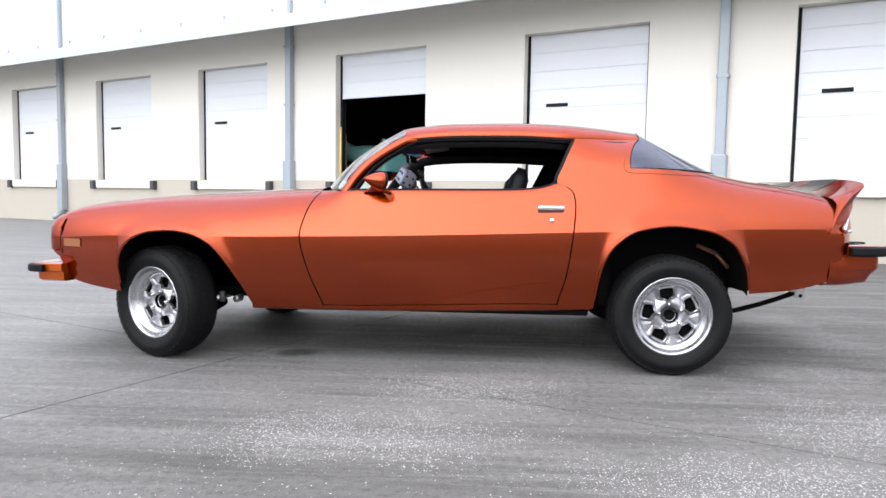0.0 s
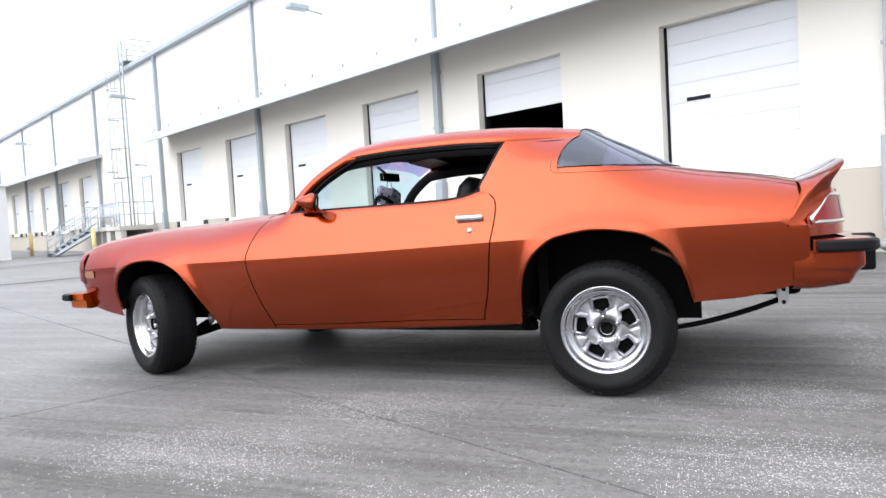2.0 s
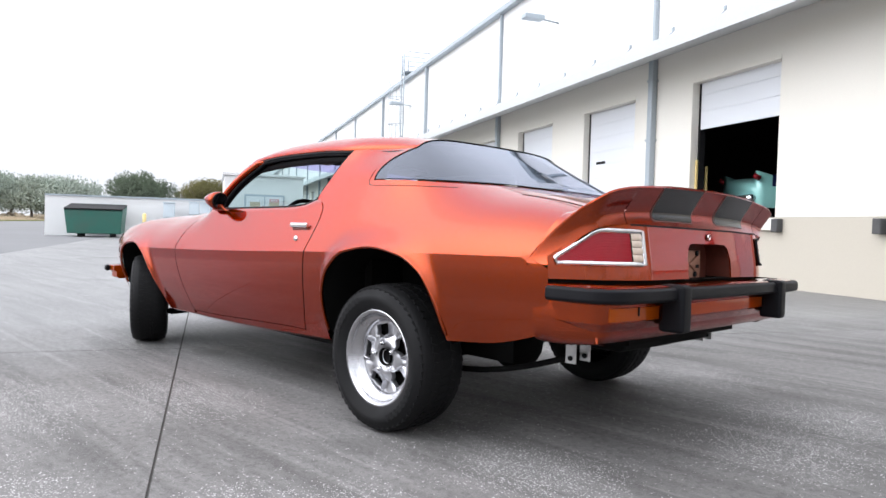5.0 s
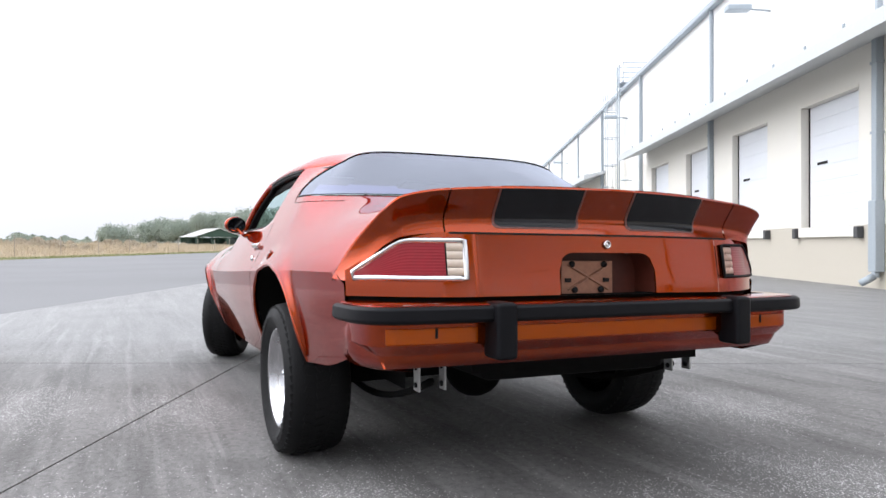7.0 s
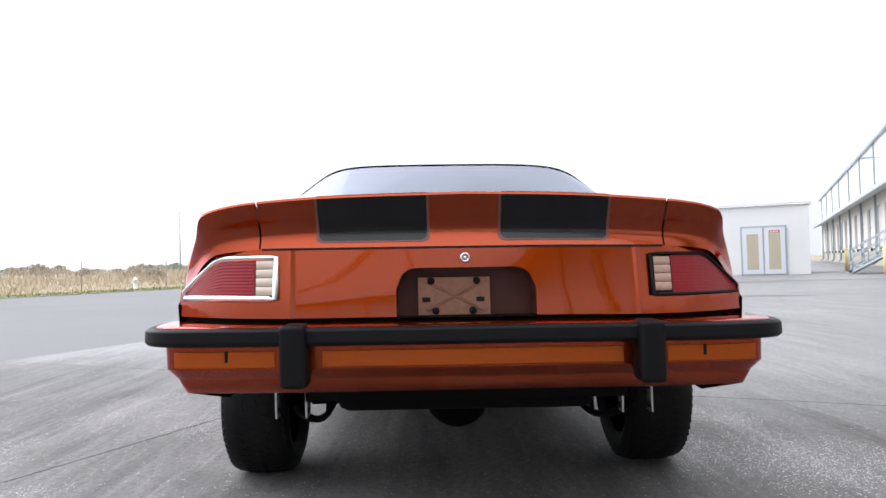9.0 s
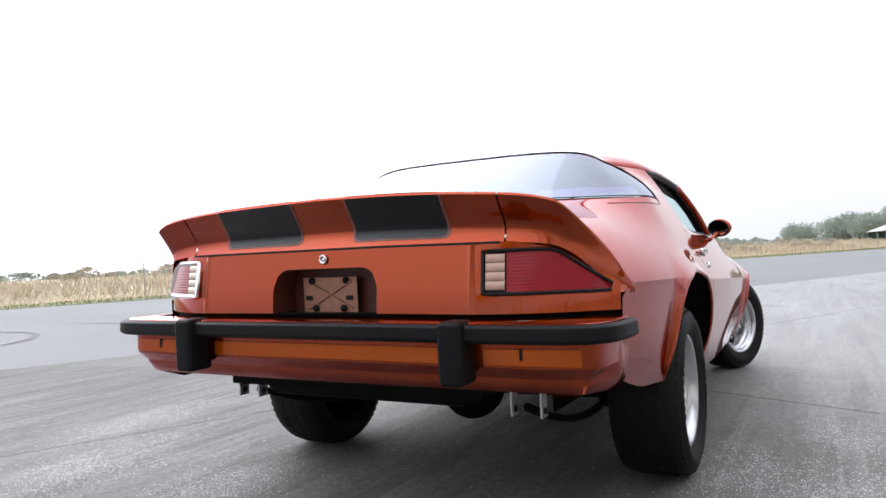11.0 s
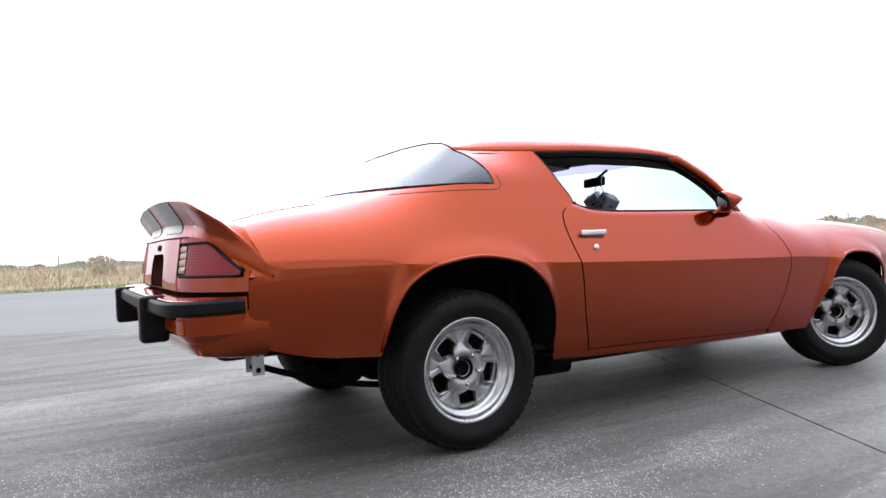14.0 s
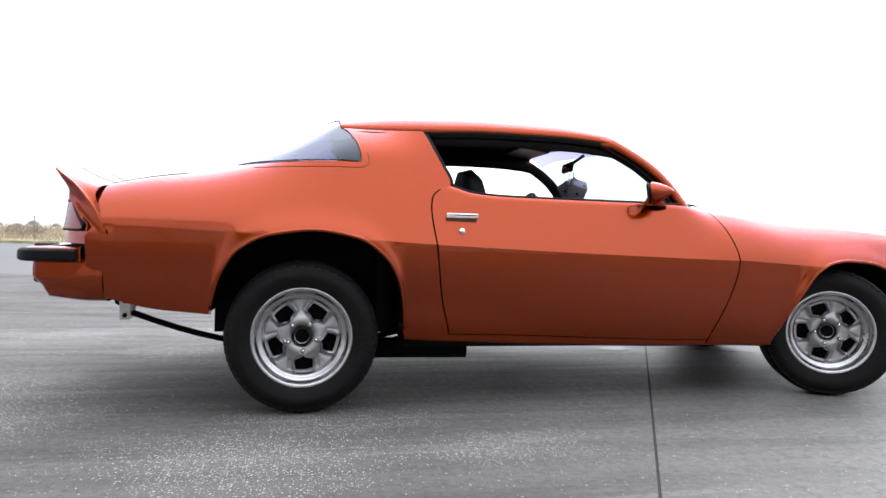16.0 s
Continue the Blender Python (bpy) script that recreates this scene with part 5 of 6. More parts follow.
# ---- underbody ----
for f, p, q, c, r in ARCHES:
    for sgn in (-1, 1):
        bm = bmesh.new()
        rows = []
        for k in range(41):
            x = (p + q) / 2 - (q - p) / 2 * math.cos(math.pi * k / 40)
            x = min(max(x, p + 0.003), q - 0.003)
            z = f(x) + 0.008
            rows.append([(x, sgn * (side_y(x, z) - 0.02), z), (x, sgn * 0.8, z + 0.02), (x, sgn * 0.5, z + 0.02)])
        grid(bm, rows)
        inner = [bm.verts.new((x, sgn * 0.5, z)) for x, z in ((p - 0.02, 0.3), (q + 0.02, 0.3), (q + 0.02, 0.8), (p - 0.02, 0.8))]
        bm.faces.new(inner)
        car_part("wheel_well", bm, DARK, car, "black wheel well")
for f, p, q, c, r in ARCHES:
    for sgn in (-1, 1):
        pts = []
        for k in range(61):
            x = min(max((p + q) / 2 - (q - p) / 2 * math.cos(math.pi * k / 60), p + 0.004), q - 0.004)
            z = f(x)
            if z > z_bottom(p - 0.01 if x < c else q + 0.01) + 0.01:
                pts.append((x, sgn * (side_y(x, z) - 0.006), z + 0.003))
        car_part("arch_lip", tube(pts, 0.0085, 8), PAINT, car)
car_part("frame_rail", boxes((-3.35, -2.0, -0.5, 0.5, 0.36, 0.62), (-2.2, -0.4, -0.1, 0.1, 0.24, 0.29), (-2.2, -0.4, 0.55, 0.62, 0.25, 0.29), (-2.2, -0.4, -0.62, -0.55, 0.25, 0.29)), DARK, car, smooth=False)
car_part("fuel_tank", boxes((0.42, 0.88, -0.4, 0.4, 0.4, 0.47)), DARK, car, "black fuel tank", bevel=0.04)
bm = bmesh.new()
rod(bm, (0, -0.62, 0.312), (0, 0.62, 0.312), 0.045, 14)
bmesh.ops.create_uvsphere(bm, u_segments=16, v_segments=10, radius=0.14, matrix=Matrix.Translation((0.03, 0, 0.3)))
rod(bm, (-0.1, 0, 0.3), (-1.6, 0, 0.36), 0.04, 10)
car_part("rear_axle", bm, DARK, car, "black rear axle", lean=False)
bm = bmesh.new()
rod(bm, (-1.9, 0.36, 0.25), (-0.55, 0.36, 0.25), 0.03, 10)
rod(bm, (-0.75, 0.5, 0.225), (-0.3, 0.5, 0.225), 0.05, 12)
car_part("exhaust", bm, DARK, car, "dark exhaust pipe and muffler")
for sgn in (-1, 1):
    bm = bmesh.new()
    rod(bm, (-2.62, sgn * 0.3, 0.24), (-2.6, sgn * 0.66, 0.22), 0.028, 10, 0.02)
    rod(bm, (-2.78, sgn * 0.3, 0.24), (-2.64, sgn * 0.66, 0.22), 0.028, 10, 0.02)
    arm = car_part("control_arm", bm, DARK, car, "black front control arm", lean=False)
    bm = bmesh.new()
    rod(bm, (-2.5, sgn * 0.2, 0.3), (-2.52, sgn * 0.6, 0.31), 0.011, 8)
    rod(bm, (-2.52, sgn * 0.58, 0.285), (-2.52, sgn * 0.58, 0.345), 0.017, 10)
    rod(bm, (-2.44, sgn * 0.5, 0.3), (-2.44, sgn * 0.57, 0.3), 0.022, 10)
    car_part("tie_rod", bm, BRACKET, arm, "bright steering tie rod end", lean=False)
bm = bmesh.new()
rod(bm, (0.2, -0.6, 0.66), (0.3, -0.62, 0.62), 0.012, 8)
rod(bm, (0.3, -0.62, 0.62), (0.37, -0.62, 0.54), 0.012, 8)
car_part("filler_pipe", bm, RUST, car, "bare grey pipe inside the wheel well")
for sgn in (-1, 1):
    pts = [(0.76 - 1.35 * t, sgn * 0.54, 0.415 - 0.175 * math.sin(math.pi * min(t * 0.9 + 0.03, 1)) ** 0.9) for t in [k / 14 for k in range(15)]]
    spring = car_part("leaf_spring", tube(pts, 0.014, 6), DARK, car, "black leaf spring")
    for y in (0.505, 0.6):
        bm = bmesh.new()
        box(bm, 0.755, 0.8, sgn * y - 0.003, sgn * y + 0.003, 0.37, 0.475)
        sh = car_part("shackle", bm, BRACKET, car, "bare zinc shackle plate", smooth=False)
        for z in (0.39, 0.45):
            b2 = bmesh.new()
            rod(b2, (0.778, sgn * y - 0.008, z), (0.778, sgn * y + 0.008, z), 0.01, 10)
            car_part("bolt", b2, BLACK, sh)

# ---- wheels ----
def tyre_mesh(r, w, rim):
    h = w / 2
    prof = [(rim, -h * 0.78), (rim + 0.01, -h * 0.84), (rim + 0.045, -h * 0.99), (rim + 0.065, -h), (r - 0.04, -h * 0.965), (r - 0.016, -h * 0.88), (r - 0.004, -h * 0.76), (r, -h * 0.5), (r + 0.001, 0)]
    prof = prof + [(a, -b) for a, b in reversed(prof[:-1])]
    bm = lathe(prof, 72)
    # tread blocks
    return bm


def tread(r, w, n=54):
    bm = bmesh.new()
    h = w / 2
    for k in range(n):
        a = 2 * math.pi * k / n
        for j, (y, wd, sk) in enumerate(((-0.74, 0.2, 0.25), (-0.38, 0.16, -0.3), (0.0, 0.2, 0.3), (0.38, 0.16, -0.3), (0.74, 0.2, 0.25))):
            aa = a + (0.5 * 2 * math.pi / n if j % 2 else 0)
            drop = 0.012 * max(0, abs(y) - 0.5) / 0.24
            m = Matrix.Rotation(-aa, 4, "Y") @ Matrix.Translation((r - 0.0025 - drop, y * h, 0)) @ Matrix.Rotation(sk, 4, "X") @ Matrix.Rotation(0.25 * (1 if y > 0 else -1) if abs(y) > 0.5 else 0, 4, "Z")
            c = bmesh.ops.create_cube(bm, size=1.0, matrix=m @ Matrix.Diagonal((0.012, wd * h * 1.5, 2 * math.pi * r / n * 0.72, 1)))
    return bm


def make_wheel(name, r, w, rim, label):
    """A wheel about the origin, outer face towards +y."""
    root = new(name)
    tagged(root, label)
    h = w / 2
    ty = part("tyre", tyre_mesh(r - 0.006, w, rim), TYRE, root, "black all-season tyre")
    tagged(part("tread", tread(r - 0.006, w), TYRE, root, "", smooth=False), kind="stuff")
    # raised sidewall bars where the maker's lettering is
    bm = bmesh.new()
    for base in (0.5, 3.6):
        for k in range(8):
            a = base + 0.12 * k
            m = Matrix.Rotation(-a, 4, "Y") @ Matrix.Translation((rim + 0.055, h * 0.995, 0))
            bmesh.ops.create_cube(bm, size=1.0, matrix=m @ Matrix.Diagonal((0.026, 0.003, 0.016, 1)))
    tagged(part("sidewall_mark", bm, TYRE, root, smooth=False), kind="stuff")
    # outer lip and barrel
    e = h * 0.8
    bm = lathe([(rim + 0.006, e - 0.012), (rim + 0.008, e), (rim + 0.002, e + 0.004), (rim - 0.008, e - 0.002), (rim - 0.014, e - 0.016), (rim - 0.02, e - 0.03), (rim - 0.03, e - 0.034), (rim - 0.04, e - 0.04), (rim - 0.048, e - 0.062)], 64)
    rm = part("rim", bm, RIM, root, "bright polished steel rim")
    # Rim's inside coloured black for the shade seen through the windows.
    part("barrel", lathe([(rim - 0.05, e - 0.064), (rim - 0.05, e - 0.1), (rim - 0.045, -e)], 48), DARK, root, "inside of the rim, shade put into its colour")
    # five-spoke centre: a dished disc with five windows
    R1 = rim - 0.047
    bm = bmesh.new()
    fifth = math.pi / 5

    def reach(q):
        """Half the angle of a five-sided window at the share q of the radius: its point is towards the hub."""
        if q < 0.68:
            return max(0.015, 0.36 * (q - 0.52) / 0.16)
        return 0.36 - 0.11 * (min(q, 0.93) - 0.68) / 0.25

    def face_y(rr, d):
        q = rr / R1
        base = e - 0.062 - 0.012 * (1 - q) + 0.022 * math.exp(-((q - 0.42) / 0.2) ** 2)
        s = d - reach(q)
        inner = smooth_step(0.42, 0.56, q) * (1 - smooth_step(0.93, 1.0, q))
        lip = 0.017 * math.exp(-((s - 0.025) / 0.04) ** 2) * inner - 0.006 * math.exp(-((s - 0.16) / 0.05) ** 2) * inner
        apex = 0.012 * math.exp(-((q - 0.5) / 0.035) ** 2) * (1 - smooth_step(0.06, 0.25, d))
        return base + lip + apex
    shares = [0.2, 0.28, 0.36, 0.41, 0.45, 0.48, 0.5, 0.52] + [0.52 + 0.02 * k for k in range(1, 9)] + [0.72, 0.76, 0.8, 0.84, 0.88, 0.91, 0.93, 0.95, 0.975, 1.0]
    hole_n, spoke_n = 5, 9
    rings = []
    for q in shares:
        rr, ring = R1 * q, []
        for k in range(5):
            mid = -math.pi / 2 + fifth + 2 * fifth * k
            half = [reach(q) * i / hole_n for i in range(hole_n)] + [reach(q) + (fifth - reach(q)) * i / spoke_n for i in range(spoke_n)]
            for d in [-fifth] + [-x for x in reversed(half)] + half[1:]:
                a = mid + d
                ring.append(bm.verts.new((rr * math.cos(a), face_y(rr, abs(d)), rr * math.sin(a))))
        rings.append(ring)
    per = 2 * (hole_n + spoke_n)
    for qa, qb, ra, rb in zip(shares, shares[1:], rings, rings[1:]):
        for i in range(len(ra)):
            j = (i + 1) % len(ra)
            c = i % per + 0.5 - per / 2
            if abs(c) < hole_n and 0.519 < qa and qb < 0.931:
                continue
            bm.faces.new((ra[i], ra[j], rb[j], rb[i]))
    edge = [ed for ed in bm.edges if len(ed.link_faces) == 1 and 0.45 < math.hypot(ed.verts[0].co.x, ed.verts[0].co.z) / R1 < 0.97 and ed.verts[0].co.y > 0]
    g = bmesh.ops.extrude_edge_only(bm, edges=edge)
    for v in g["geom"]:
        if isinstance(v, bmesh.types.BMVert):
            v.co.y -= 0.022
            rr = math.hypot(v.co.x, v.co.z)
    bmesh.ops.recalc_face_normals(bm, faces=bm.faces)
    for ed in bm.edges:
        if len(ed.link_faces) == 2 and ed.calc_face_angle(0) > radians(38):
            ed.smooth = False
    centre = part("wheel_centre", bm, STEEL, root, "grey steel five-spoke wheel centre")
    bm = lathe([(0.0, e - 0.075), (0.03, e - 0.072), (0.036, e - 0.055), (0.038, e - 0.046)], 28)
    part("hub_bore", bm, DARK, root, "dark open hub")
    for k in range(5):
        a = math.pi / 2 + 2 * math.pi * k / 5 + math.pi / 5 * 0
        x, z = 0.06 * math.cos(a), 0.06 * math.sin(a)
        bm = bmesh.new()
        y0 = face_y(0.06, 0.6)
        rod(bm, (x, y0 - 0.004, z), (x, y0 + 0.012, z), 0.0105, 6)
        rod(bm, (x, y0 + 0.012, z), (x, y0 + 0.018, z), 0.0095, 10, 0.004)
        part("lug_nut", bm, CHROME, root)
    # Dark disc close behind the windows, there to deepen their shade.
    part("brake_disc", lathe([(0.0, e - 0.095), (R1 - 0.004, e - 0.095)], 40), DARK, root)
    return root


rear_wheel = make_wheel("wheel", 0.318, 0.262, 0.201, "black tyre on a bright five-spoke steel wheel, rear")
front_wheel = make_wheel("wheel", 0.312, 0.235, 0.196, "black tyre on a bright five-spoke steel wheel, steered")
STEER = 25
right_rear = copy_thing(rear_wheel, pose(0.012, 0.79, 0.315, 0, 40, 0))
right_front = copy_thing(front_wheel, pose(-2.545, 0.755, 0.309, 0, 20, -STEER))
rear_wheel.matrix_world = pose(0, -0.803, 0.314, 0, 10, 180)
front_wheel.matrix_world = pose(-2.786, -0.735, 0.309, 0, 55, 180 - STEER)
for wobj in (rear_wheel, front_wheel, right_rear, right_front):
    mw = wobj.matrix_basis.copy()
    wobj.parent = car
    wobj.matrix_basis = mw

# ---- platform, stair, ladder and lamps on the warehouse ----
RAILING = material("galvanised_railing", (0.45, 0.5, 0.55), 0.4, 0.5, 0.1, 40, 0.2, 6)
PLATFORM = material("pale_concrete_platform", (0.5, 0.48, 0.44), 0.8, 0, 0.08, 20, 0.2, 1)
platform = thing("loading_platform", "pale concrete platform with grey railings and a dark space below", "platform", at=BW)
PU0, PU1, PD, PZ = -33.6, -28.2, -1.6, 1.15
part("deck", boxes((PU0, PU1, PD, -0.004, PZ - 0.18, PZ)), PLATFORM, platform, smooth=False, bevel=0.02)
for a, b in ((PU0 + 0.05, PU0 + 2.9), (PU0 + 3.5, PU0 + 4.0), (PU1 - 0.75, PU1 - 0.04)):
    part("pier", boxes((a, b, PD + 0.05, PD + 0.3, 0, PZ - 0.182)), PLATFORM, platform, smooth=False, bevel=0.015)
# Unseen left end wall, added to keep light out from under the deck.
part("side_wall", boxes((PU0 + 0.05, PU0 + 0.3, PD + 0.302, -0.006, 0, PZ - 0.182)), PLATFORM, platform, smooth=False)
part("side_wall", boxes((PU1 - 0.3, PU1 - 0.04, -0.2, -0.006, 0, PZ - 0.182)), PLATFORM, platform, smooth=False)


def lattice(a, b, y, z0, z1):
    """Upright bars between two cross bars."""
    bm = bmesh.new()
    for z in (z0, z1):
        rod(bm, (a, y, z), (b, y, z), 0.014, 5)
    n = int((b - a) / 0.11)
    for k in range(n + 1):
        x = a + (b - a) * k / n
        rod(bm, (x, y, z0), (x, y, z1), 0.009, 4)
    return bm


def railing(parent, pts, h=1.0, rails=2):
    """Posts at the points, joined by a top rail and rails below it."""
    pts = [Vector(p) for p in pts]
    for p in pts:
        bm = bmesh.new()
        rod(bm, p, p + Vector((0, 0, h)), 0.024, 6)
        part("post", bm, RAILING, parent)
    for z in [h * (k + 1) / rails for k in range(rails)]:
        for a, b in zip(pts, pts[1:]):
            bm = bmesh.new()
            rod(bm, a + Vector((0, 0, z)), b + Vector((0, 0, z)), 0.022, 6)
            part("rail", bm, RAILING, parent)


SU0, SU1, FLIGHT = -32.2, -30.8, 1.8                # the stair runs out from the platform's front
railing(platform, [(PU1 - 0.06, -0.1, PZ), (PU1 - 0.06, PD * 0.5, PZ), (PU1 - 0.06, PD + 0.06, PZ), (PU1 - 1.2, PD + 0.06, PZ), (PU1 - 2.4, PD + 0.06, PZ), (SU1 + 0.03, PD + 0.06, PZ)])
railing(platform, [(SU0 - 0.03, PD + 0.06, PZ), (PU0 + 0.06, PD + 0.06, PZ), (PU0 + 0.06, -0.1, PZ)])
for a, b in ((PU1 - 1.15, PU1 - 0.12), (PU1 - 2.35, PU1 - 1.25)):
    part("mesh_panel", lattice(a, b, PD + 0.06, PZ + 0.12, PZ + 0.95), RAILING, platform, "galvanised mesh infill")
stair = thing("metal_stair", "grey metal stair with open treads and railings", "stair", at=BW)
for k in range(7):
    y = PD - 0.02 - FLIGHT * (k + 0.5) / 7
    z = PZ - PZ * (k + 1) / 8
    part("tread", boxes((SU0 + 0.03, SU1 - 0.03, y - 0.15, y + 0.15, z, z + 0.045)), GALV, stair, smooth=False)
for u in (SU0, SU1):
    bm = bmesh.new()
    rod(bm, (u, PD - 0.07, PZ - 0.12), (u, PD - FLIGHT, 0.07), 0.075, 4)
    part("stringer", bm, GALV, stair, smooth=False)
    railing(stair, [(u, PD - 0.05, PZ - 0.06), (u, PD - 0.35 * FLIGHT, 0.64 * PZ), (u, PD - 0.68 * FLIGHT, 0.34 * PZ), (u, PD - FLIGHT, 0.03)], 0.95, 3)
ladder = thing("caged_ladder", "tall grey steel ladder with a safety cage", "ladder", at=BW)
LU = -30.3
for u in (LU - 0.22, LU + 0.22):
    bm = bmesh.new()
    rod(bm, (u, -0.32, PZ), (u, -0.32, EAVE + 1.25), 0.035, 6)
    part("stile", bm, GALV, ladder)
for k in range(27):
    bm = bmesh.new()
    z = PZ + 0.3 * (k + 1)
    if z < EAVE + 0.4:
        rod(bm, (LU - 0.22, -0.32, z), (LU + 0.22, -0.32, z), 0.014, 5)
        part("rung", bm, GALV, ladder)
hoop = lambda z: [(LU + 0.36 * math.cos(a), -0.4 + 0.62 * -math.sin(a), z) for a in [math.pi * k / 14 for k in range(15)]]
for z in (3.3, 4.6, 5.9, 7.2):
    part("hoop", tube(hoop(z), 0.022, 5), GALV, ladder)
for k in (1, 4, 7, 10, 13):
    bm = bmesh.new()
    x, y, _ = hoop(0)[k]
    rod(bm, (x, y, 3.3), (x, y, 8.0), 0.014, 5)
    part("cage_bar", bm, GALV, ladder)
part("landing", boxes((LU - 0.5, LU + 0.5, -0.3, 0.9, EAVE + 0.33, EAVE + 0.38)), GALV, ladder, smooth=False)
railing(ladder, [(LU - 0.5, 0.9, EAVE + 0.36), (LU - 0.5, -0.2, EAVE + 0.36)], 0.95)
railing(ladder, [(LU + 0.5, 0.9, EAVE + 0.36), (LU + 0.5, -0.2, EAVE + 0.36)], 0.95)


def man_door(name, u):
    d = thing(name, "white steel service door in the warehouse wall", "service door", kind="structure", at=BW)
    part("leaf", boxes((u, u + 0.95, -0.03, -0.004, PZ + 0.01, PZ + 2.08)), DOOR_WHITE, d, smooth=False, bevel=0.01)
    part("frame", boxes((u - 0.07, u - 0.002, -0.05, -0.003, PZ + 0.01, PZ + 2.15), (u + 0.952, u + 1.02, -0.05, -0.003, PZ + 0.01, PZ + 2.15), (u - 0.002, u + 0.952, -0.05, -0.003, PZ + 2.082, PZ + 2.15)), EDGE, d, smooth=False)
    bm = bmesh.new()
    rod(bm, (u + 0.85, -0.03, PZ + 1.0), (u + 0.85, -0.09, PZ + 1.0), 0.03, 10)
    part("knob", bm, CHROME, d)
    return d


man_door("service_door_1", -33.3)
man_door("service_door_2", -29.5)


def wall_lamp(u, z, big):
    l = thing("wall_lamp", "grey outdoor lamp on an arm from the wall" if big else "small grey lamp above the service door", "wall lamp", "wall lamps", at=BW)
    s = 1.0 if big else 0.45
    bm = bmesh.new()
    rod(bm, (u, -0.002, z), (u, -0.5 * s, z + 0.05), 0.025, 8)
    part("arm", bm, GALV, l)
    bm = bmesh.new()
    box(bm, u - 0.16 * s, u + 0.16 * s, -1.1 * s, -0.5 * s, z, z + 0.14 * s)
    part("head", bm, EDGE, l, smooth=False, bevel=0.03)
    return l


for u in (-14.6, -31.0 + 1.3, -48.0, 3.0):
    wall_lamp(u, 6.75, True)
wall_lamp(-32.8, PZ + 2.6, False)
wall_lamp(-29.0, PZ + 2.6, False)


def bollard(u, y, h=1.05):
    b = thing("bollard", "yellow painted steel bollard", "bollard", "bollards", at=BW @ pose(u, y, 0))
    bm = bmesh.new()
    rod(bm, (0, 0, 0), (0, 0, h), 0.085, 16)
    bmesh.ops.create_uvsphere(bm, u_segments=16, v_segments=8, radius=0.085, matrix=Matrix.Translation((0, 0, h)))
    part("post", bm, YELLOW, b)


bollard(-28.6, -2.5)
bollard(-36.6, -3.1)
bollard(-31.2, -8.95)
bollard(-31.3, -12.1)
bm = bmesh.new()
rod(bm, (-8.9 + 0.15, 0.5, SILL), (-8.9 + 0.15, 0.5, 2.3), 0.03, 8)
gp = mesh_ob("guide_post", bm, YELLOW)
gp.matrix_world = BW
tagged(gp, "yellow guard post inside the open dock door", "guard post")

# ---- utility building and yard ----
util = thing("utility_building", "small white block building with a double door", "building", kind="structure", at=BW)
part("wall", boxes((-38.0, -31.7, -8.6, -4.9, 0, 3.1)), UPPER, util, smooth=False)
part("roof", boxes((-38.1, -31.6, -8.7, -4.8, 3.1, 3.2)), UPPER, util, smooth=False)
TAN = material("tan_window_blind", (0.45, 0.4, 0.3), 0.6, 0, 0.06, 30)
RED = material("red_sign", (0.5, 0.12, 0.13), 0.5)
part("door_frame", boxes((-31.698, -31.64, -7.7, -5.8, 0, 0.06 + 2.15)), EDGE, util, smooth=False)
for y in (-7.62, -6.72):
    leaf = part("door_leaf", boxes((-31.638, -31.6, y, y + 0.84, 0.04, 2.12)), DOOR_WHITE, util, smooth=False, bevel=0.01)
    part("pane", boxes((-31.598, -31.59, y + 0.18, y + 0.66, 0.25, 1.85)), TAN, leaf, "tan covered door pane", smooth=False)
    if y > -7:
        part("notice", boxes((-31.598, -31.588, y + 0.2, y + 0.64, 1.87, 2.0)), RED, leaf, "small red notice", smooth=False)
        for k in range(3):
            part("notice_bar", boxes((-31.587, -31.584, y + 0.25 + 0.12 * k, y + 0.34 + 0.12 * k, 1.9, 1.97)), DOOR_WHITE, util, smooth=False)
yard = thing("yard_wall", "low white painted yard wall", "wall", kind="structure", at=BW)
part("wall", boxes((-33.4, -33.1, -16.5, -8.61, 0, 1.85)), UPPER, yard, smooth=False)
part("coping", boxes((-33.45, -33.05, -16.5, -8.61, 1.852, 1.92)), EDGE, yard, smooth=False)
# Cabinet blue is lightened, with the background haze put into it.
BLUEBOX = material("pale_blue_cabinet", (0.55, 0.62, 0.67), 0.4, 0, 0.05, 30, 0.15, 2)
DEEPBLUE = material("blue_grey_unit", (0.32, 0.42, 0.5), 0.4, 0, 0.08, 30, 0.2, 3)
GREENBIN = material("dark_green_bin", (0.03, 0.13, 0.1), 0.45, 0, 0.1, 20, 0.3, 2)


def cabinet(y0, y1, z0, z1, mat, label, name="electrical_cabinet", u=-32.6, d=0.5):
    c = thing(name, label, "cabinet", "yard cabinets", at=BW)
    part("body", boxes((u, u + d, y0, y1, z0, z1)), mat, c, smooth=False, bevel=0.02)
    part("door", boxes((u + d + 0.001, u + d + 0.02, y0 + 0.04, y1 - 0.04, z0 + 0.05, z1 - 0.05)), mat, c, smooth=False, bevel=0.008)
    part("top", boxes((u - 0.03, u + d + 0.04, y0 - 0.03, y1 + 0.03, z1 + 0.001, z1 + 0.04)), mat, c, smooth=False)
    if z0 > 0.1:
        for y in (y0 + 0.05, y1 - 0.09):
            part("leg", boxes((u + 0.1, u + 0.16, y, y + 0.05, 0, z0 - 0.001)), GALV, c, smooth=False)
    return c


cabinet(-11.35, -10.85, 0.95, 1.65, BLUEBOX, "pale blue electrical cabinet on legs in the yard")
cabinet(-10.2, -9.75, 1.1, 1.72, BLUEBOX, "pale blue electrical cabinet fixed high on legs")
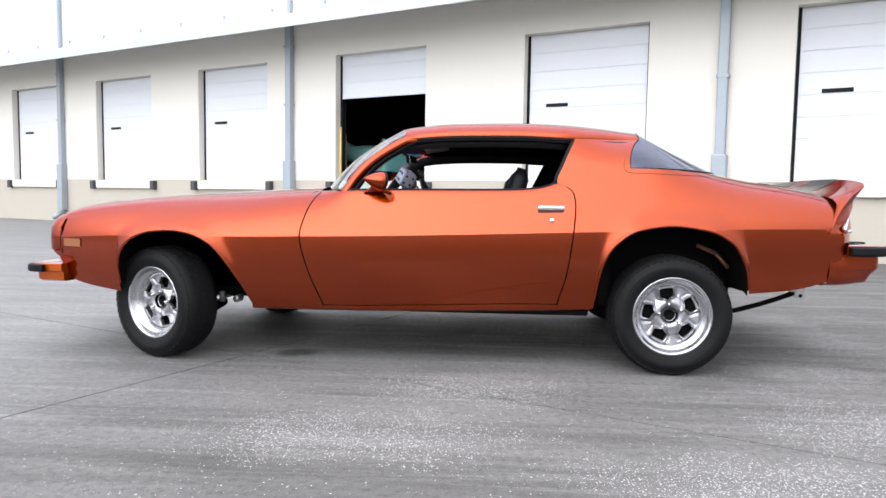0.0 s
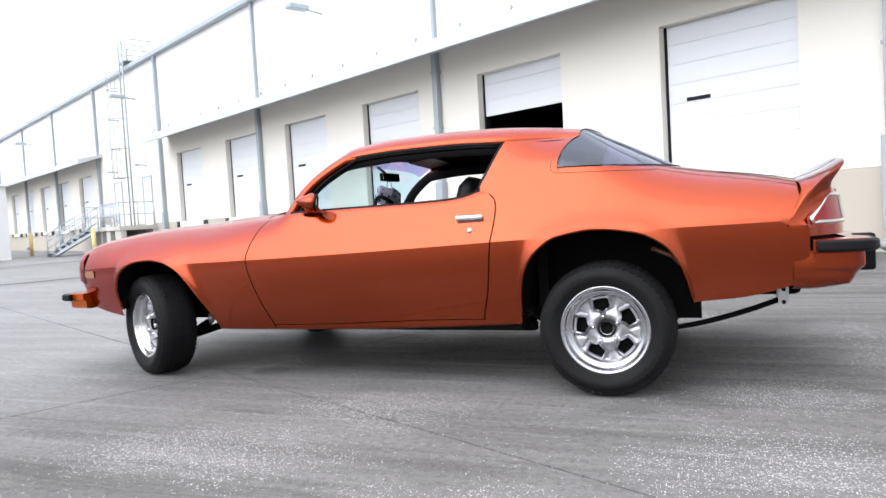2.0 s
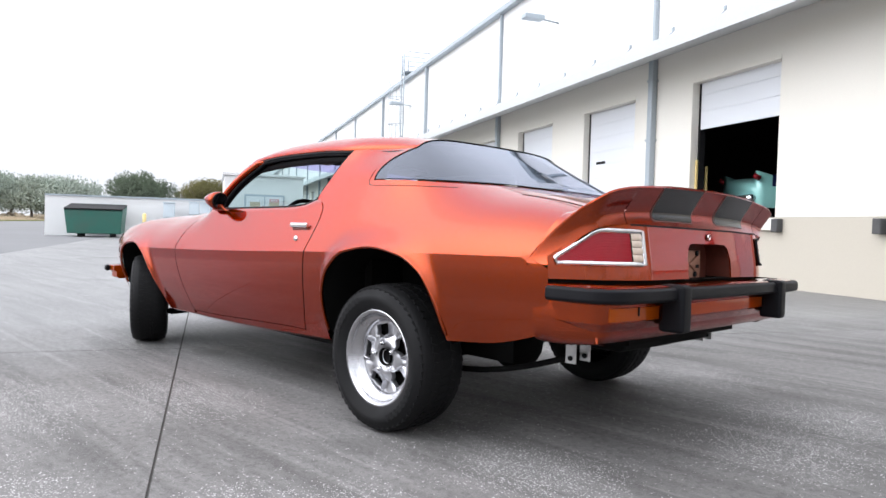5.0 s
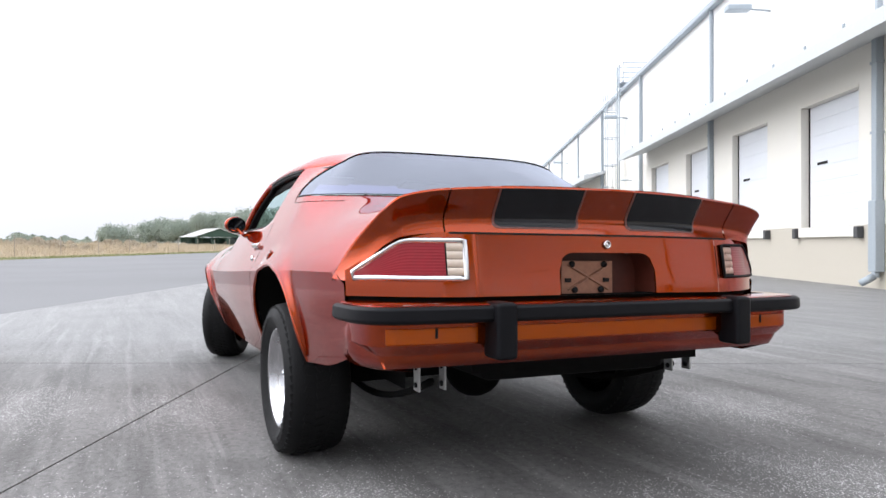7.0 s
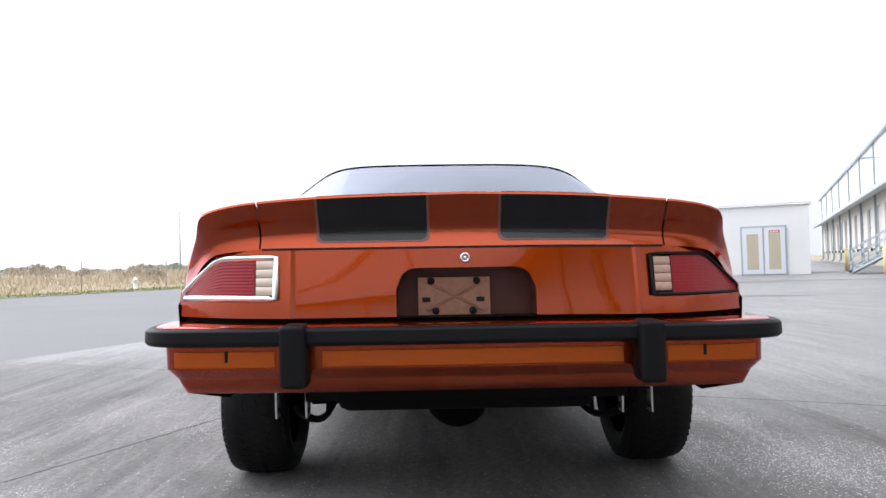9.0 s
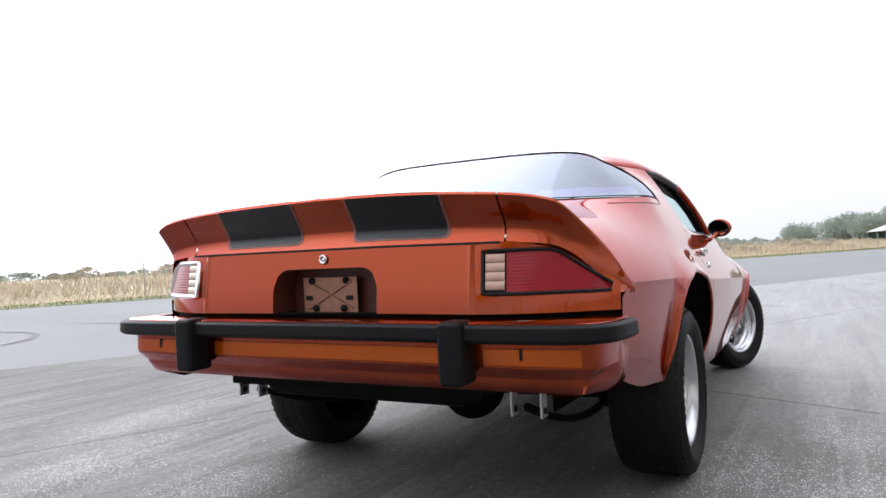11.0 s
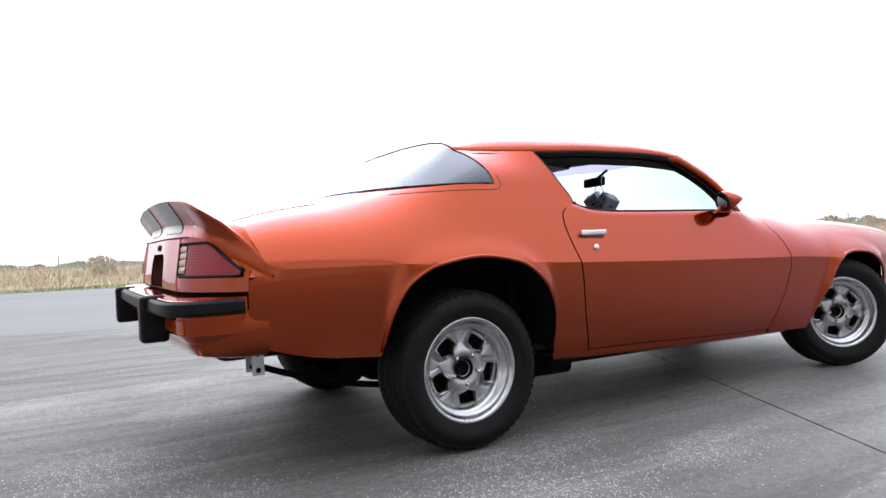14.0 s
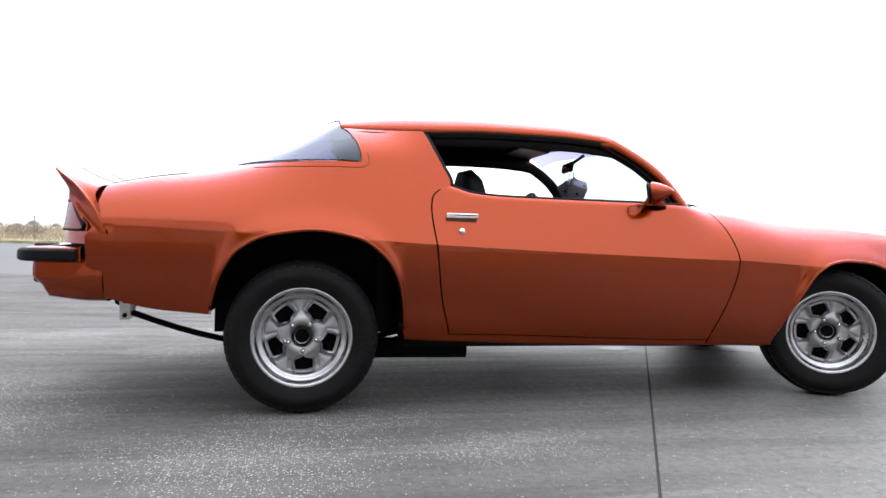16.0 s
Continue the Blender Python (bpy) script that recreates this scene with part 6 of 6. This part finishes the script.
cabinet(-9.72, -9.3, 0.25, 1.72, BLUEBOX, "tall pale blue electrical cabinet on short legs")
cabinet(-9.26, -8.98, 0.04, 1.72, DEEPBLUE, "narrow blue grey cabinet beside the utility building")
cabinet(-8.96, -8.64, 0.04, 2.1, BLUEBOX, "tall narrow pale blue cabinet at the utility building", u=-32.3)
cabinet(-10.8, -10.25, 0.06, 0.62, DEEPBLUE, "low blue grey pump unit on the ground", "pump_unit", u=-31.9)
dump = thing("dumpster", "dark green steel dumpster with a sloping lid", "dumpster", at=BW)
bm = bmesh.new()
vs = [bm.verts.new(p) for p in ((-32.4, -15.2, 0.15), (-30.9, -15.2, 0.15), (-30.9, -13.05, 0.15), (-32.4, -13.05, 0.15), (-32.6, -15.3, 1.45), (-30.75, -15.3, 1.2), (-30.75, -12.95, 1.2), (-32.6, -12.95, 1.45))]
for f in ((0, 3, 2, 1), (4, 5, 6, 7), (0, 1, 5, 4), (1, 2, 6, 5), (2, 3, 7, 6), (3, 0, 4, 7)):
    bm.faces.new([vs[i] for i in f])
part("bin", bm, GREENBIN, dump, smooth=False, bevel=0.03)
part("lid", boxes((-32.55, -30.7, -15.3, -12.95, 0, 0.05)), BLACK, dump, smooth=False).matrix_basis = Matrix.Translation((0, 0, 1.27)) @ Matrix.Translation((-31.6, 0, 0)) @ Matrix.Rotation(radians(7.5), 4, "Y") @ Matrix.Translation((31.6, 0, 0.06))
for y in (-14.8, -13.5):
    part("skid", boxes((-32.3, -31.0, y, y + 0.12, 0, 0.149)), BLACK, dump, smooth=False)

# ---- turquoise fifties car inside the open dock ----
TEAL = material("turquoise_car_paint", (0.38, 0.8, 0.75), 0.25, 0.1, 0.05, 200, coat=1.0)
NAVY = material("dark_blue_roof_paint", (0.01, 0.02, 0.08), 0.3, 0.1, coat=1.0)
old = thing("finned_car", "turquoise finned fifties car with red tail lamp indoors", "car", at=BW @ pose(-8.29, 4.23, SILL - 0.004, 0, 0, -107))
OT = curve((-2.6, 0.62), (-2.3, 0.86), (-1.0, 0.92), (1.2, 0.86), (2.2, 0.9), (2.7, 1.02))
bm = bmesh.new()
rows = []
for k in range(33):
    x = -2.6 + 5.3 * k / 32
    t, w = OT(x), 0.92 - 0.1 * (abs(x) / 2.7) ** 4
    fin = smooth_step(1.3, 2.6, x)
    rows.append([(x, -w + 0.06, 0.26), (x, -w, 0.4), (x, -w, 0.62), (x, -w + 0.02, t), (x, -w + 0.1, t + 0.02 - 0.02 * fin), (x, -w + 0.2, t + 0.03 - 0.18 * fin), (x, 0, t + 0.06 - 0.18 * fin), (x, w - 0.2, t + 0.03 - 0.18 * fin), (x, w - 0.1, t + 0.02 - 0.02 * fin), (x, w - 0.02, t), (x, w, 0.62), (x, w, 0.4), (x, w - 0.06, 0.26)])
vs = grid(bm, rows)
bm.faces.new(vs[0][::-1])
bm.faces.new(vs[-1])
bmesh.ops.recalc_face_normals(bm, faces=bm.faces)
part("body", bm, TEAL, old, "turquoise body")
for sy in (-1, 1):
    bm = bmesh.new()
    grid(bm, [[(x, sy * (0.925 - 0.1 * (abs(x) / 2.7) ** 4), z) for z in (0.7, OT(x) + 0.004)] for x in [-2.2 + 4.6 * k / 20 for k in range(21)]])
    part("side_flash", bm, NAVY, old, "dark blue upper side")
bm = bmesh.new()
rows = [[(x, 0.72 * math.cos(a) * w, 0.9 + h * math.sin(a) ** 0.6) for a in [math.pi * j / 12 for j in range(13)]] for x, w, h in ((-0.75, 0.9, 0.05), (-0.3, 0.95, 0.45), (0.1, 0.95, 0.54), (0.8, 0.95, 0.52), (1.25, 0.9, 0.36), (1.6, 0.85, 0.02))]
grid(bm, rows)
part("roof", bm, NAVY, old, "dark blue roof")
for sy in (-1, 1):
    bm = bmesh.new()
    rod(bm, (2.66, sy * 0.83, 0.86), (2.78, sy * 0.83, 0.92), 0.06, 14, 0.05)
    part("tail_lamp", bm, RED_LENS, old, "red tail lamp")
    for x in (-1.65, 1.55):
        bm = bmesh.new()
        rod(bm, (x, sy * 0.7, 0.335), (x, sy * 0.925, 0.335), 0.335, 28)
        wh = part("wheel", bm, TYRE, old, "black tyre with chrome cover")
        bm = bmesh.new()
        rod(bm, (x, sy * 0.926, 0.335), (x, sy * 0.945, 0.335), 0.2, 24, 0.14)
        part("wheel_cover", bm, CHROME, wh)
bm = bmesh.new()
rod(bm, (2.78, -0.8, 0.45), (2.78, 0.8, 0.45), 0.08, 12)
part("bumper", bm, CHROME, old, "chrome bumper")
ROOM_LAMP = bpy.data.materials.new("lit_tube")
ROOM_LAMP.use_nodes = True
ROOM_LAMP.node_tree.nodes["Principled BSDF"].inputs["Emission Color"].default_value = (1, 0.95, 0.85, 1)
ROOM_LAMP.node_tree.nodes["Principled BSDF"].inputs["Emission Strength"].default_value = 30.0
guard = thing("door_guard", "yellow painted steel guard at the open dock door", "guard", at=BW)
part("bar", boxes((-8.605, -8.565, 0.1, 0.15, SILL, 2.4)), YELLOW, guard, smooth=False, bevel=0.01)
part("foot", boxes((-8.615, -8.55, 0.08, 0.158, SILL - 0.003, SILL + 0.02)), YELLOW, guard, smooth=False)
for u, y, z in ((-7.6, 9.0, 4.35), (-6.2, 11.5, 4.5)):
    il = thing("ceiling_light", "small lit tube light on the dark warehouse ceiling", "ceiling light", "ceiling lights", at=BW)
    part("housing", boxes((u - 0.25, u + 0.25, y, y + 0.12, z + 0.04, z + 0.1)), GALV, il, smooth=False)
    part("tube", boxes((u - 0.22, u + 0.22, y + 0.02, y + 0.1, z, z + 0.039)), ROOM_LAMP, il, smooth=False)
    part("hanger", boxes((u - 0.01, u + 0.01, y + 0.05, y + 0.07, z + 0.101, 6.0)), GALV, il, smooth=False)

# ---- field, brush and distance ----
def leafy(name, colour, dry):
    m = material(name, colour, 0.85, 0, 0.3, 2.0, 0.5, 0.12, dirt=dry)
    n, l = m.node_tree.nodes, m.node_tree.links
    b = n["Principled BSDF"]
    geo = n.new("ShaderNodeNewGeometry")
    hs = n.new("ShaderNodeHueSaturation")
    mr = n.new("ShaderNodeMapRange")
    mr.inputs[3].default_value, mr.inputs[4].default_value = 0.8, 1.15
    l.new(geo.outputs["Random Per Island"], mr.inputs[0])
    l.new(mr.outputs[0], hs.inputs["Value"])
    l.new(b.inputs["Base Color"].links[0].from_socket, hs.inputs["Color"])
    l.new(hs.outputs[0], b.inputs["Base Color"])
    return m


# Distance haze is mixed into the field and far-wood base colours.
DRY = leafy("dry_grass_blades", (0.47, 0.39, 0.29), (0.42, 0.36, 0.24))
BRUSH = leafy("brown_brush_leaves", (0.44, 0.38, 0.3), (0.39, 0.35, 0.26))
LEAF = leafy("dark_green_leaves", (0.1, 0.13, 0.085), (0.12, 0.13, 0.08))
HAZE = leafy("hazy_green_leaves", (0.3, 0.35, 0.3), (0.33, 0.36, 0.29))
OLIVE = leafy("olive_leaves", (0.14, 0.13, 0.045), (0.2, 0.15, 0.06))
BARK = material("grey_bark", (0.14, 0.11, 0.085), 0.9, 0, 0.3, 12, 0.4, 2, 0.5)
rise = curve((0, 0.0), (5, 0.1), (12, 0.45), (25, 0.95), (45, 1.25), (90, 1.3), (400, 1.3))


def field_z(u, y):
    d = GRASS - 3.5 - y
    return max(0.0, rise(max(d, 0)) * (1 - 0.35 * smooth_step(60, 200, abs(u + 20))) + 0.18 * noise.noise((u * 0.07, y * 0.09, 0)) * min(1, max(d, 0) / 8))


bm = bmesh.new()
grid(bm, [[(u, y, field_z(u, y) - 0.03) for y in [GRASS - 3.45 - q for q in (0, 2, 4, 7, 11, 16, 22, 30, 45, 70, 120, 260)]] for u in range(-420, 221, 8)], flip=True)
field = mesh_ob("field", bm, SOIL)
field.matrix_world = BW
tagged(field, "rising field of dry grass and brush beyond the roadway", "field", kind="structure")


def blades(name, n, place, w, h, mat, label, category, seed, m=BW, spread=0.35, quad=False):
    """Many small blades or leaves in one mesh."""
    rnd = random.Random(seed)
    v, f = [], []
    for _ in range(n):
        x, y, z, s = place(rnd)
        a = rnd.uniform(0, math.tau)
        hh, ww = h * s * rnd.uniform(0.6, 1.2), w * s * rnd.uniform(0.6, 1.3)
        dx, dy = ww * math.cos(a), ww * math.sin(a)
        lx, ly = rnd.gauss(0, spread) * hh, rnd.gauss(0, spread) * hh
        i = len(v)
        if quad:
            v += [(x - dx, y - dy, z - hh * rnd.uniform(0.2, 0.6)), (x + lx * 0.4 + dx * 0.2, y + ly * 0.4, z - hh * 0.5), (x + dx, y + dy, z + rnd.uniform(-0.2, 0.3) * hh), (x + lx, y + ly, z + hh * 0.6)]
            f.append((i, i + 1, i + 2, i + 3))
        else:
            v += [(x - dx, y - dy, z), (x + dx, y + dy, z), (x + lx, y + ly, z + hh)]
            f.append((i, i + 1, i + 2))
    me = bpy.data.meshes.new(name)
    me.from_pydata(v, [], f)
    me.materials.append(mat)
    ob = new(name, me)
    ob.matrix_world = m
    return tagged(ob, label, category, kind="stuff")


def grass_spot(rnd):
    u = rnd.uniform(-190, 75)
    y = GRASS - 3.2 - abs(rnd.gauss(0, 1)) * 16
    k = 0.35 + 0.65 * smooth_step(0, 7, GRASS - 3.0 - y)
    return u, y, field_z(u, y) - 0.05, k * (0.7 + 0.5 * noise.noise((u * 0.15, y * 0.15, 3)))


blades("tall_grass", 70000, grass_spot, 0.05, 0.75, DRY, "tall dry tan grass across the field", "grass", 5)


def verge_spot(rnd):
    u = rnd.uniform(-190, 75)
    return u, GRASS - rnd.uniform(0.05, 4.5), 0.0, rnd.uniform(0.5, 1)


blades("verge_grass", 26000, verge_spot, 0.03, 0.14, leafy("green_grass_blades", (0.17, 0.19, 0.06), (0.27, 0.23, 0.1)), "short green grass along the roadway", "grass", 6)
rnd0 = random.Random(9)
bushes = [(rnd0.uniform(-260, 90), GRASS - rnd0.uniform(12, 60), rnd0.uniform(0.4, 1.1)) for _ in range(150)]


def brush_spot(rnd):
    u, y, r = bushes[rnd.randrange(len(bushes))]
    a, e, q = rnd.uniform(0, math.tau), rnd.uniform(0, 1.5), rnd.uniform(0.4, 1) ** 0.5
    return u + r * 1.5 * q * math.cos(a) * math.cos(e), y + r * q * math.sin(a) * math.cos(e), field_z(u, y) + 0.1 + r * 1.0 * q * math.sin(e), 1.0


blades("brush", 42000, brush_spot, 0.09, 0.22, BRUSH, "scattered brown brush in the field", "brush", 10, quad=True)
woods = []
for k in range(150):
    u = -560 + 760 * k / 150 + rnd0.uniform(-3, 3)
    y = GRASS - rnd0.uniform(170, 230)
    woods.append((u, y, rnd0.uniform(1.6, 3.2) * (1.0 + 0.9 * smooth_step(-150, -330, -abs(u) if u < 0 else 0)), rnd0.uniform(5, 9)))


def wood_spot(rnd):
    u, y, h, w = woods[rnd.randrange(len(woods))]
    a, e, q = rnd.uniform(0, math.tau), rnd.uniform(0, 1.57), rnd.uniform(0.3, 1) ** 0.4
    return u + w * q * math.cos(a) * math.cos(e), y + w * 0.5 * q * math.sin(a) * math.cos(e), 1.2 + h * q * math.sin(e), 1.0


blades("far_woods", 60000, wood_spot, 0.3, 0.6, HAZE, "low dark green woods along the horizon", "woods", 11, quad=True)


def along(t, px, dist):
    """A place on the ground in the direction of a bearing from the path."""
    r = [q for q in ROWS if abs(q[0] - t) < 0.01][0]
    a = radians(r[4]) + math.atan((784 - px) / 784 * math.tan(radians(64.97 / 2)))
    return Vector((r[1] - math.sin(a) * dist, r[2] + math.cos(a) * dist, 0))


def tree(at, h, w, mat, label, seed, trunk=0.3):
    rnd = random.Random(seed)
    t = thing("tree", label, "tree", "trees", at=Matrix.Translation(at))
    bm = bmesh.new()
    rod(bm, (0, 0, -0.1), (0, 0, h * 0.45), trunk * 0.6, 8, trunk * 0.35)
    tips = []
    for k in range(9):
        a = math.tau * k / 9 + rnd.uniform(-0.3, 0.3)
        b = Vector((math.cos(a) * w * rnd.uniform(0.3, 0.75), math.sin(a) * w * rnd.uniform(0.3, 0.75), h * rnd.uniform(0.55, 0.9)))
        rod(bm, (0, 0, h * rnd.uniform(0.28, 0.44)), b, trunk * 0.25, 5, 0.03)
        tips.append(b)
    part("trunk", bm, BARK, t)
    tips += [Vector((rnd.uniform(-0.5, 0.5) * w, rnd.uniform(-0.5, 0.5) * w, h * rnd.uniform(0.5, 0.95))) for _ in range(14)]

    def spot(r2):
        c = tips[r2.randrange(len(tips))]
        d = Vector((r2.gauss(0, 1), r2.gauss(0, 1), r2.gauss(0, 0.8))).normalized() * r2.uniform(0.2, 1) ** 0.5 * w * 0.42
        return c.x + d.x, c.y + d.y, c.z + d.z, 1.0
    cr = blades("crown", 6500, spot, 0.06 * w / 2.4, 0.16 * w / 2.4, mat, "", "", seed, Matrix.Identity(4), quad=True)
    for k in ("label", "category", "kind"):
        if k in cr:
            del cr[k]
    cr.parent = t
    return t


tree(along(4.0, 25, 62), 4.3, 2.4, LEAF, "dark green leafy tree behind the yard wall", 21)
tree(along(4.0, 66, 66), 4.0, 2.0, LEAF, "dark green tree at the yard", 22)
tree(along(4.0, 135, 70), 3.9, 1.7, OLIVE, "thin olive tree behind the yard cabinets", 23)
tree(along(4.0, 165, 60), 4.0, 1.7, OLIVE, "olive brown leafy tree behind the yard wall", 24)
tree(along(4.0, 198, 60), 4.1, 1.8, OLIVE, "olive brown leafy tree beside the utility building", 25)
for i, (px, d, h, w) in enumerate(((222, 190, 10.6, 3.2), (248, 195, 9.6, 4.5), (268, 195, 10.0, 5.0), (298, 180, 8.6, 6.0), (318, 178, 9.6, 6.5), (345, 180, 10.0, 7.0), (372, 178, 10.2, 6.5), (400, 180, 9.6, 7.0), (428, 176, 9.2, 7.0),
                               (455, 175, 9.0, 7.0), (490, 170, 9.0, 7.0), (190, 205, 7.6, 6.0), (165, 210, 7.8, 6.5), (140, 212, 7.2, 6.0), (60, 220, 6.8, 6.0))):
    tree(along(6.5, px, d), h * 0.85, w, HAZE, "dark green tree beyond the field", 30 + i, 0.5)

# open shed beyond the field
s_at = along(6.5, 262, 150)
facing = math.degrees(math.atan2(-s_at.y, -s_at.x))
shed = thing("open_shed", "white roofed open shed with a dark green gable", "shed", at=Matrix.Translation(s_at) @ pose(0, 0, 0.6, 0, 0, facing + 18))
SHED_GREEN = material("dark_green_sheet", (0.03, 0.07, 0.05), 0.6, 0, 0.1, 5)
bm = bmesh.new()
for a, b, c in (((0.0, -4.8, 1.9), (0.0, 4.8, 1.9), (0.0, 0, 3.6)),):
    vs = [bm.verts.new(p) for p in (a, b, c)]
    bm.faces.new(vs)
    vs2 = [bm.verts.new(Vector(p) + Vector((-0.15, 0, 0))) for p in (a, b, c)]
    bm.faces.new(vs2[::-1])
part("gable", bm, SHED_GREEN, shed, smooth=False)
bm = bmesh.new()
for sy in (-1, 1):
    vs = [bm.verts.new(p) for p in ((0.4, 0, 3.75), (0.4, sy * 5.2, 1.95), (-11, sy * 5.2, 1.95), (-11, 0, 3.75))]
    bm.faces.new(vs)
bmesh.ops.solidify(bm, geom=bm.faces[:], thickness=0.15)
part("roof", bm, UPPER, shed, "white sheet roof", smooth=False)
for y in (-4.7, -1.6, 1.6, 4.7):
    for x in (-0.1, -5.5, -10.8):
        part("post", boxes((x - 0.1, x + 0.1, y - 0.1, y + 0.1, -0.9, 1.9)), SHED_GREEN, shed, smooth=False)
part("back_wall", boxes((-10.9, -10.8, -4.6, 4.6, -0.9, 1.9)), SHED_GREEN, shed, smooth=False)
part("side_wall", boxes((-10.7, -0.1, 4.65, 4.75, -0.9, 1.9)), SHED_GREEN, shed, smooth=False)


def mast(at, h, r, label):
    m = thing("mast", label, "mast", "masts", at=Matrix.Translation(at))
    bm = bmesh.new()
    rod(bm, (0, 0, -0.5), (0, 0, h), r, 6, r * 0.4)
    part("pole", bm, GALV, m)
    bm = bmesh.new()
    rod(bm, (0, -0.6, h * 0.93), (0, 0.6, h * 0.93), r * 0.4, 5)
    part("crossarm", bm, GALV, m)


mast(along(13.0, 1463, 150), 14.0, 0.16, "tall thin grey mast beyond the field")
mast(along(8.5, 240, 260), 15.0, 0.35, "distant grey lattice mast on the horizon")
mast(along(8.5, 349, 300), 10.0, 0.3, "distant low mast on the horizon")


def hydrant(at, mat, label):
    h = thing("hydrant", label, "hydrant", "hydrants", at=Matrix.Translation(at))
    b = lathe([(0.0, 0.0), (0.16, 0.0), (0.16, 0.05), (0.11, 0.06), (0.11, 0.5), (0.15, 0.52), (0.15, 0.56), (0.11, 0.6), (0.05, 0.7), (0.0, 0.72)], 16)
    bmesh.ops.transform(b, matrix=Matrix.Rotation(radians(90), 4, "X"), verts=b.verts)
    part("barrel", b, mat, h)
    for sy in (-1, 1):
        b = bmesh.new()
        rod(b, (0, 0, 0.42), (0, sy * 0.2, 0.42), 0.055, 10)
        part("nozzle", b, mat, h)


hydrant(along(8.5, 290, 52), material("red_hydrant_paint", (0.55, 0.06, 0.04), 0.5), "small red hydrant on the grass verge")
hydrant(along(8.5, 64, 44), material("white_marker_paint", (0.7, 0.7, 0.68), 0.5), "small white hydrant on the grass verge")


FENCE_WOOD = material("light_grey_fence_timber", (0.3, 0.27, 0.23), 0.9, 0, 0.2, 20, 0.3, 3)


def fence_post(at):
    f = thing("fence_post", "light grey timber fence post in the grass", "fence post", "fence posts", at=Matrix.Translation(at))
    bm = bmesh.new()
    rod(bm, (0, 0, -0.3), (0, 0, 1.6), 0.035, 7, 0.03)
    part("post", bm, FENCE_WOOD, f)
    part("cap", boxes((-0.04, 0.04, -0.04, 0.04, 1.601, 1.625)), FENCE_WOOD, f, smooth=False)


for k in range(30):
    u = -130 + 6.2 * k
    p = BW @ Vector((u, GRASS - 6.5, 0))
    p.z = field_z(u, GRASS - 6.5)
    fence_post(p)
BAND_DIRT = material("damp_dirt_band", (0.075, 0.073, 0.07), 0.6, 0, 0.3, 30, 0.5, 1.2, dirt=(0.1, 0.098, 0.095))
for i, (u, y0, y1, w) in enumerate(((-13.5, -11.5, -5.5, 0.16), (-22.0, -12.0, -5.5, 0.3), (-23.4, -7.5, -2.5, 0.25), (-34.5, -8.0, -2.5, 0.3))):
    band = blot("dirt_band", 0, 0, w, (y1 - y0) / 2, 0, BAND_DIRT, 0, 40 + i)
    band.matrix_world = BW @ pose(u, (y0 + y1) / 2, 0.004)
    tagged(band, "long dark damp dirt band across the concrete", "stain", "dirt bands", "structure")
skid(-1.36, -11.98, 3.37, 85, 215, 0.06)
skid(-1.36, -11.98, 5.0, 150, 190, 0.05)
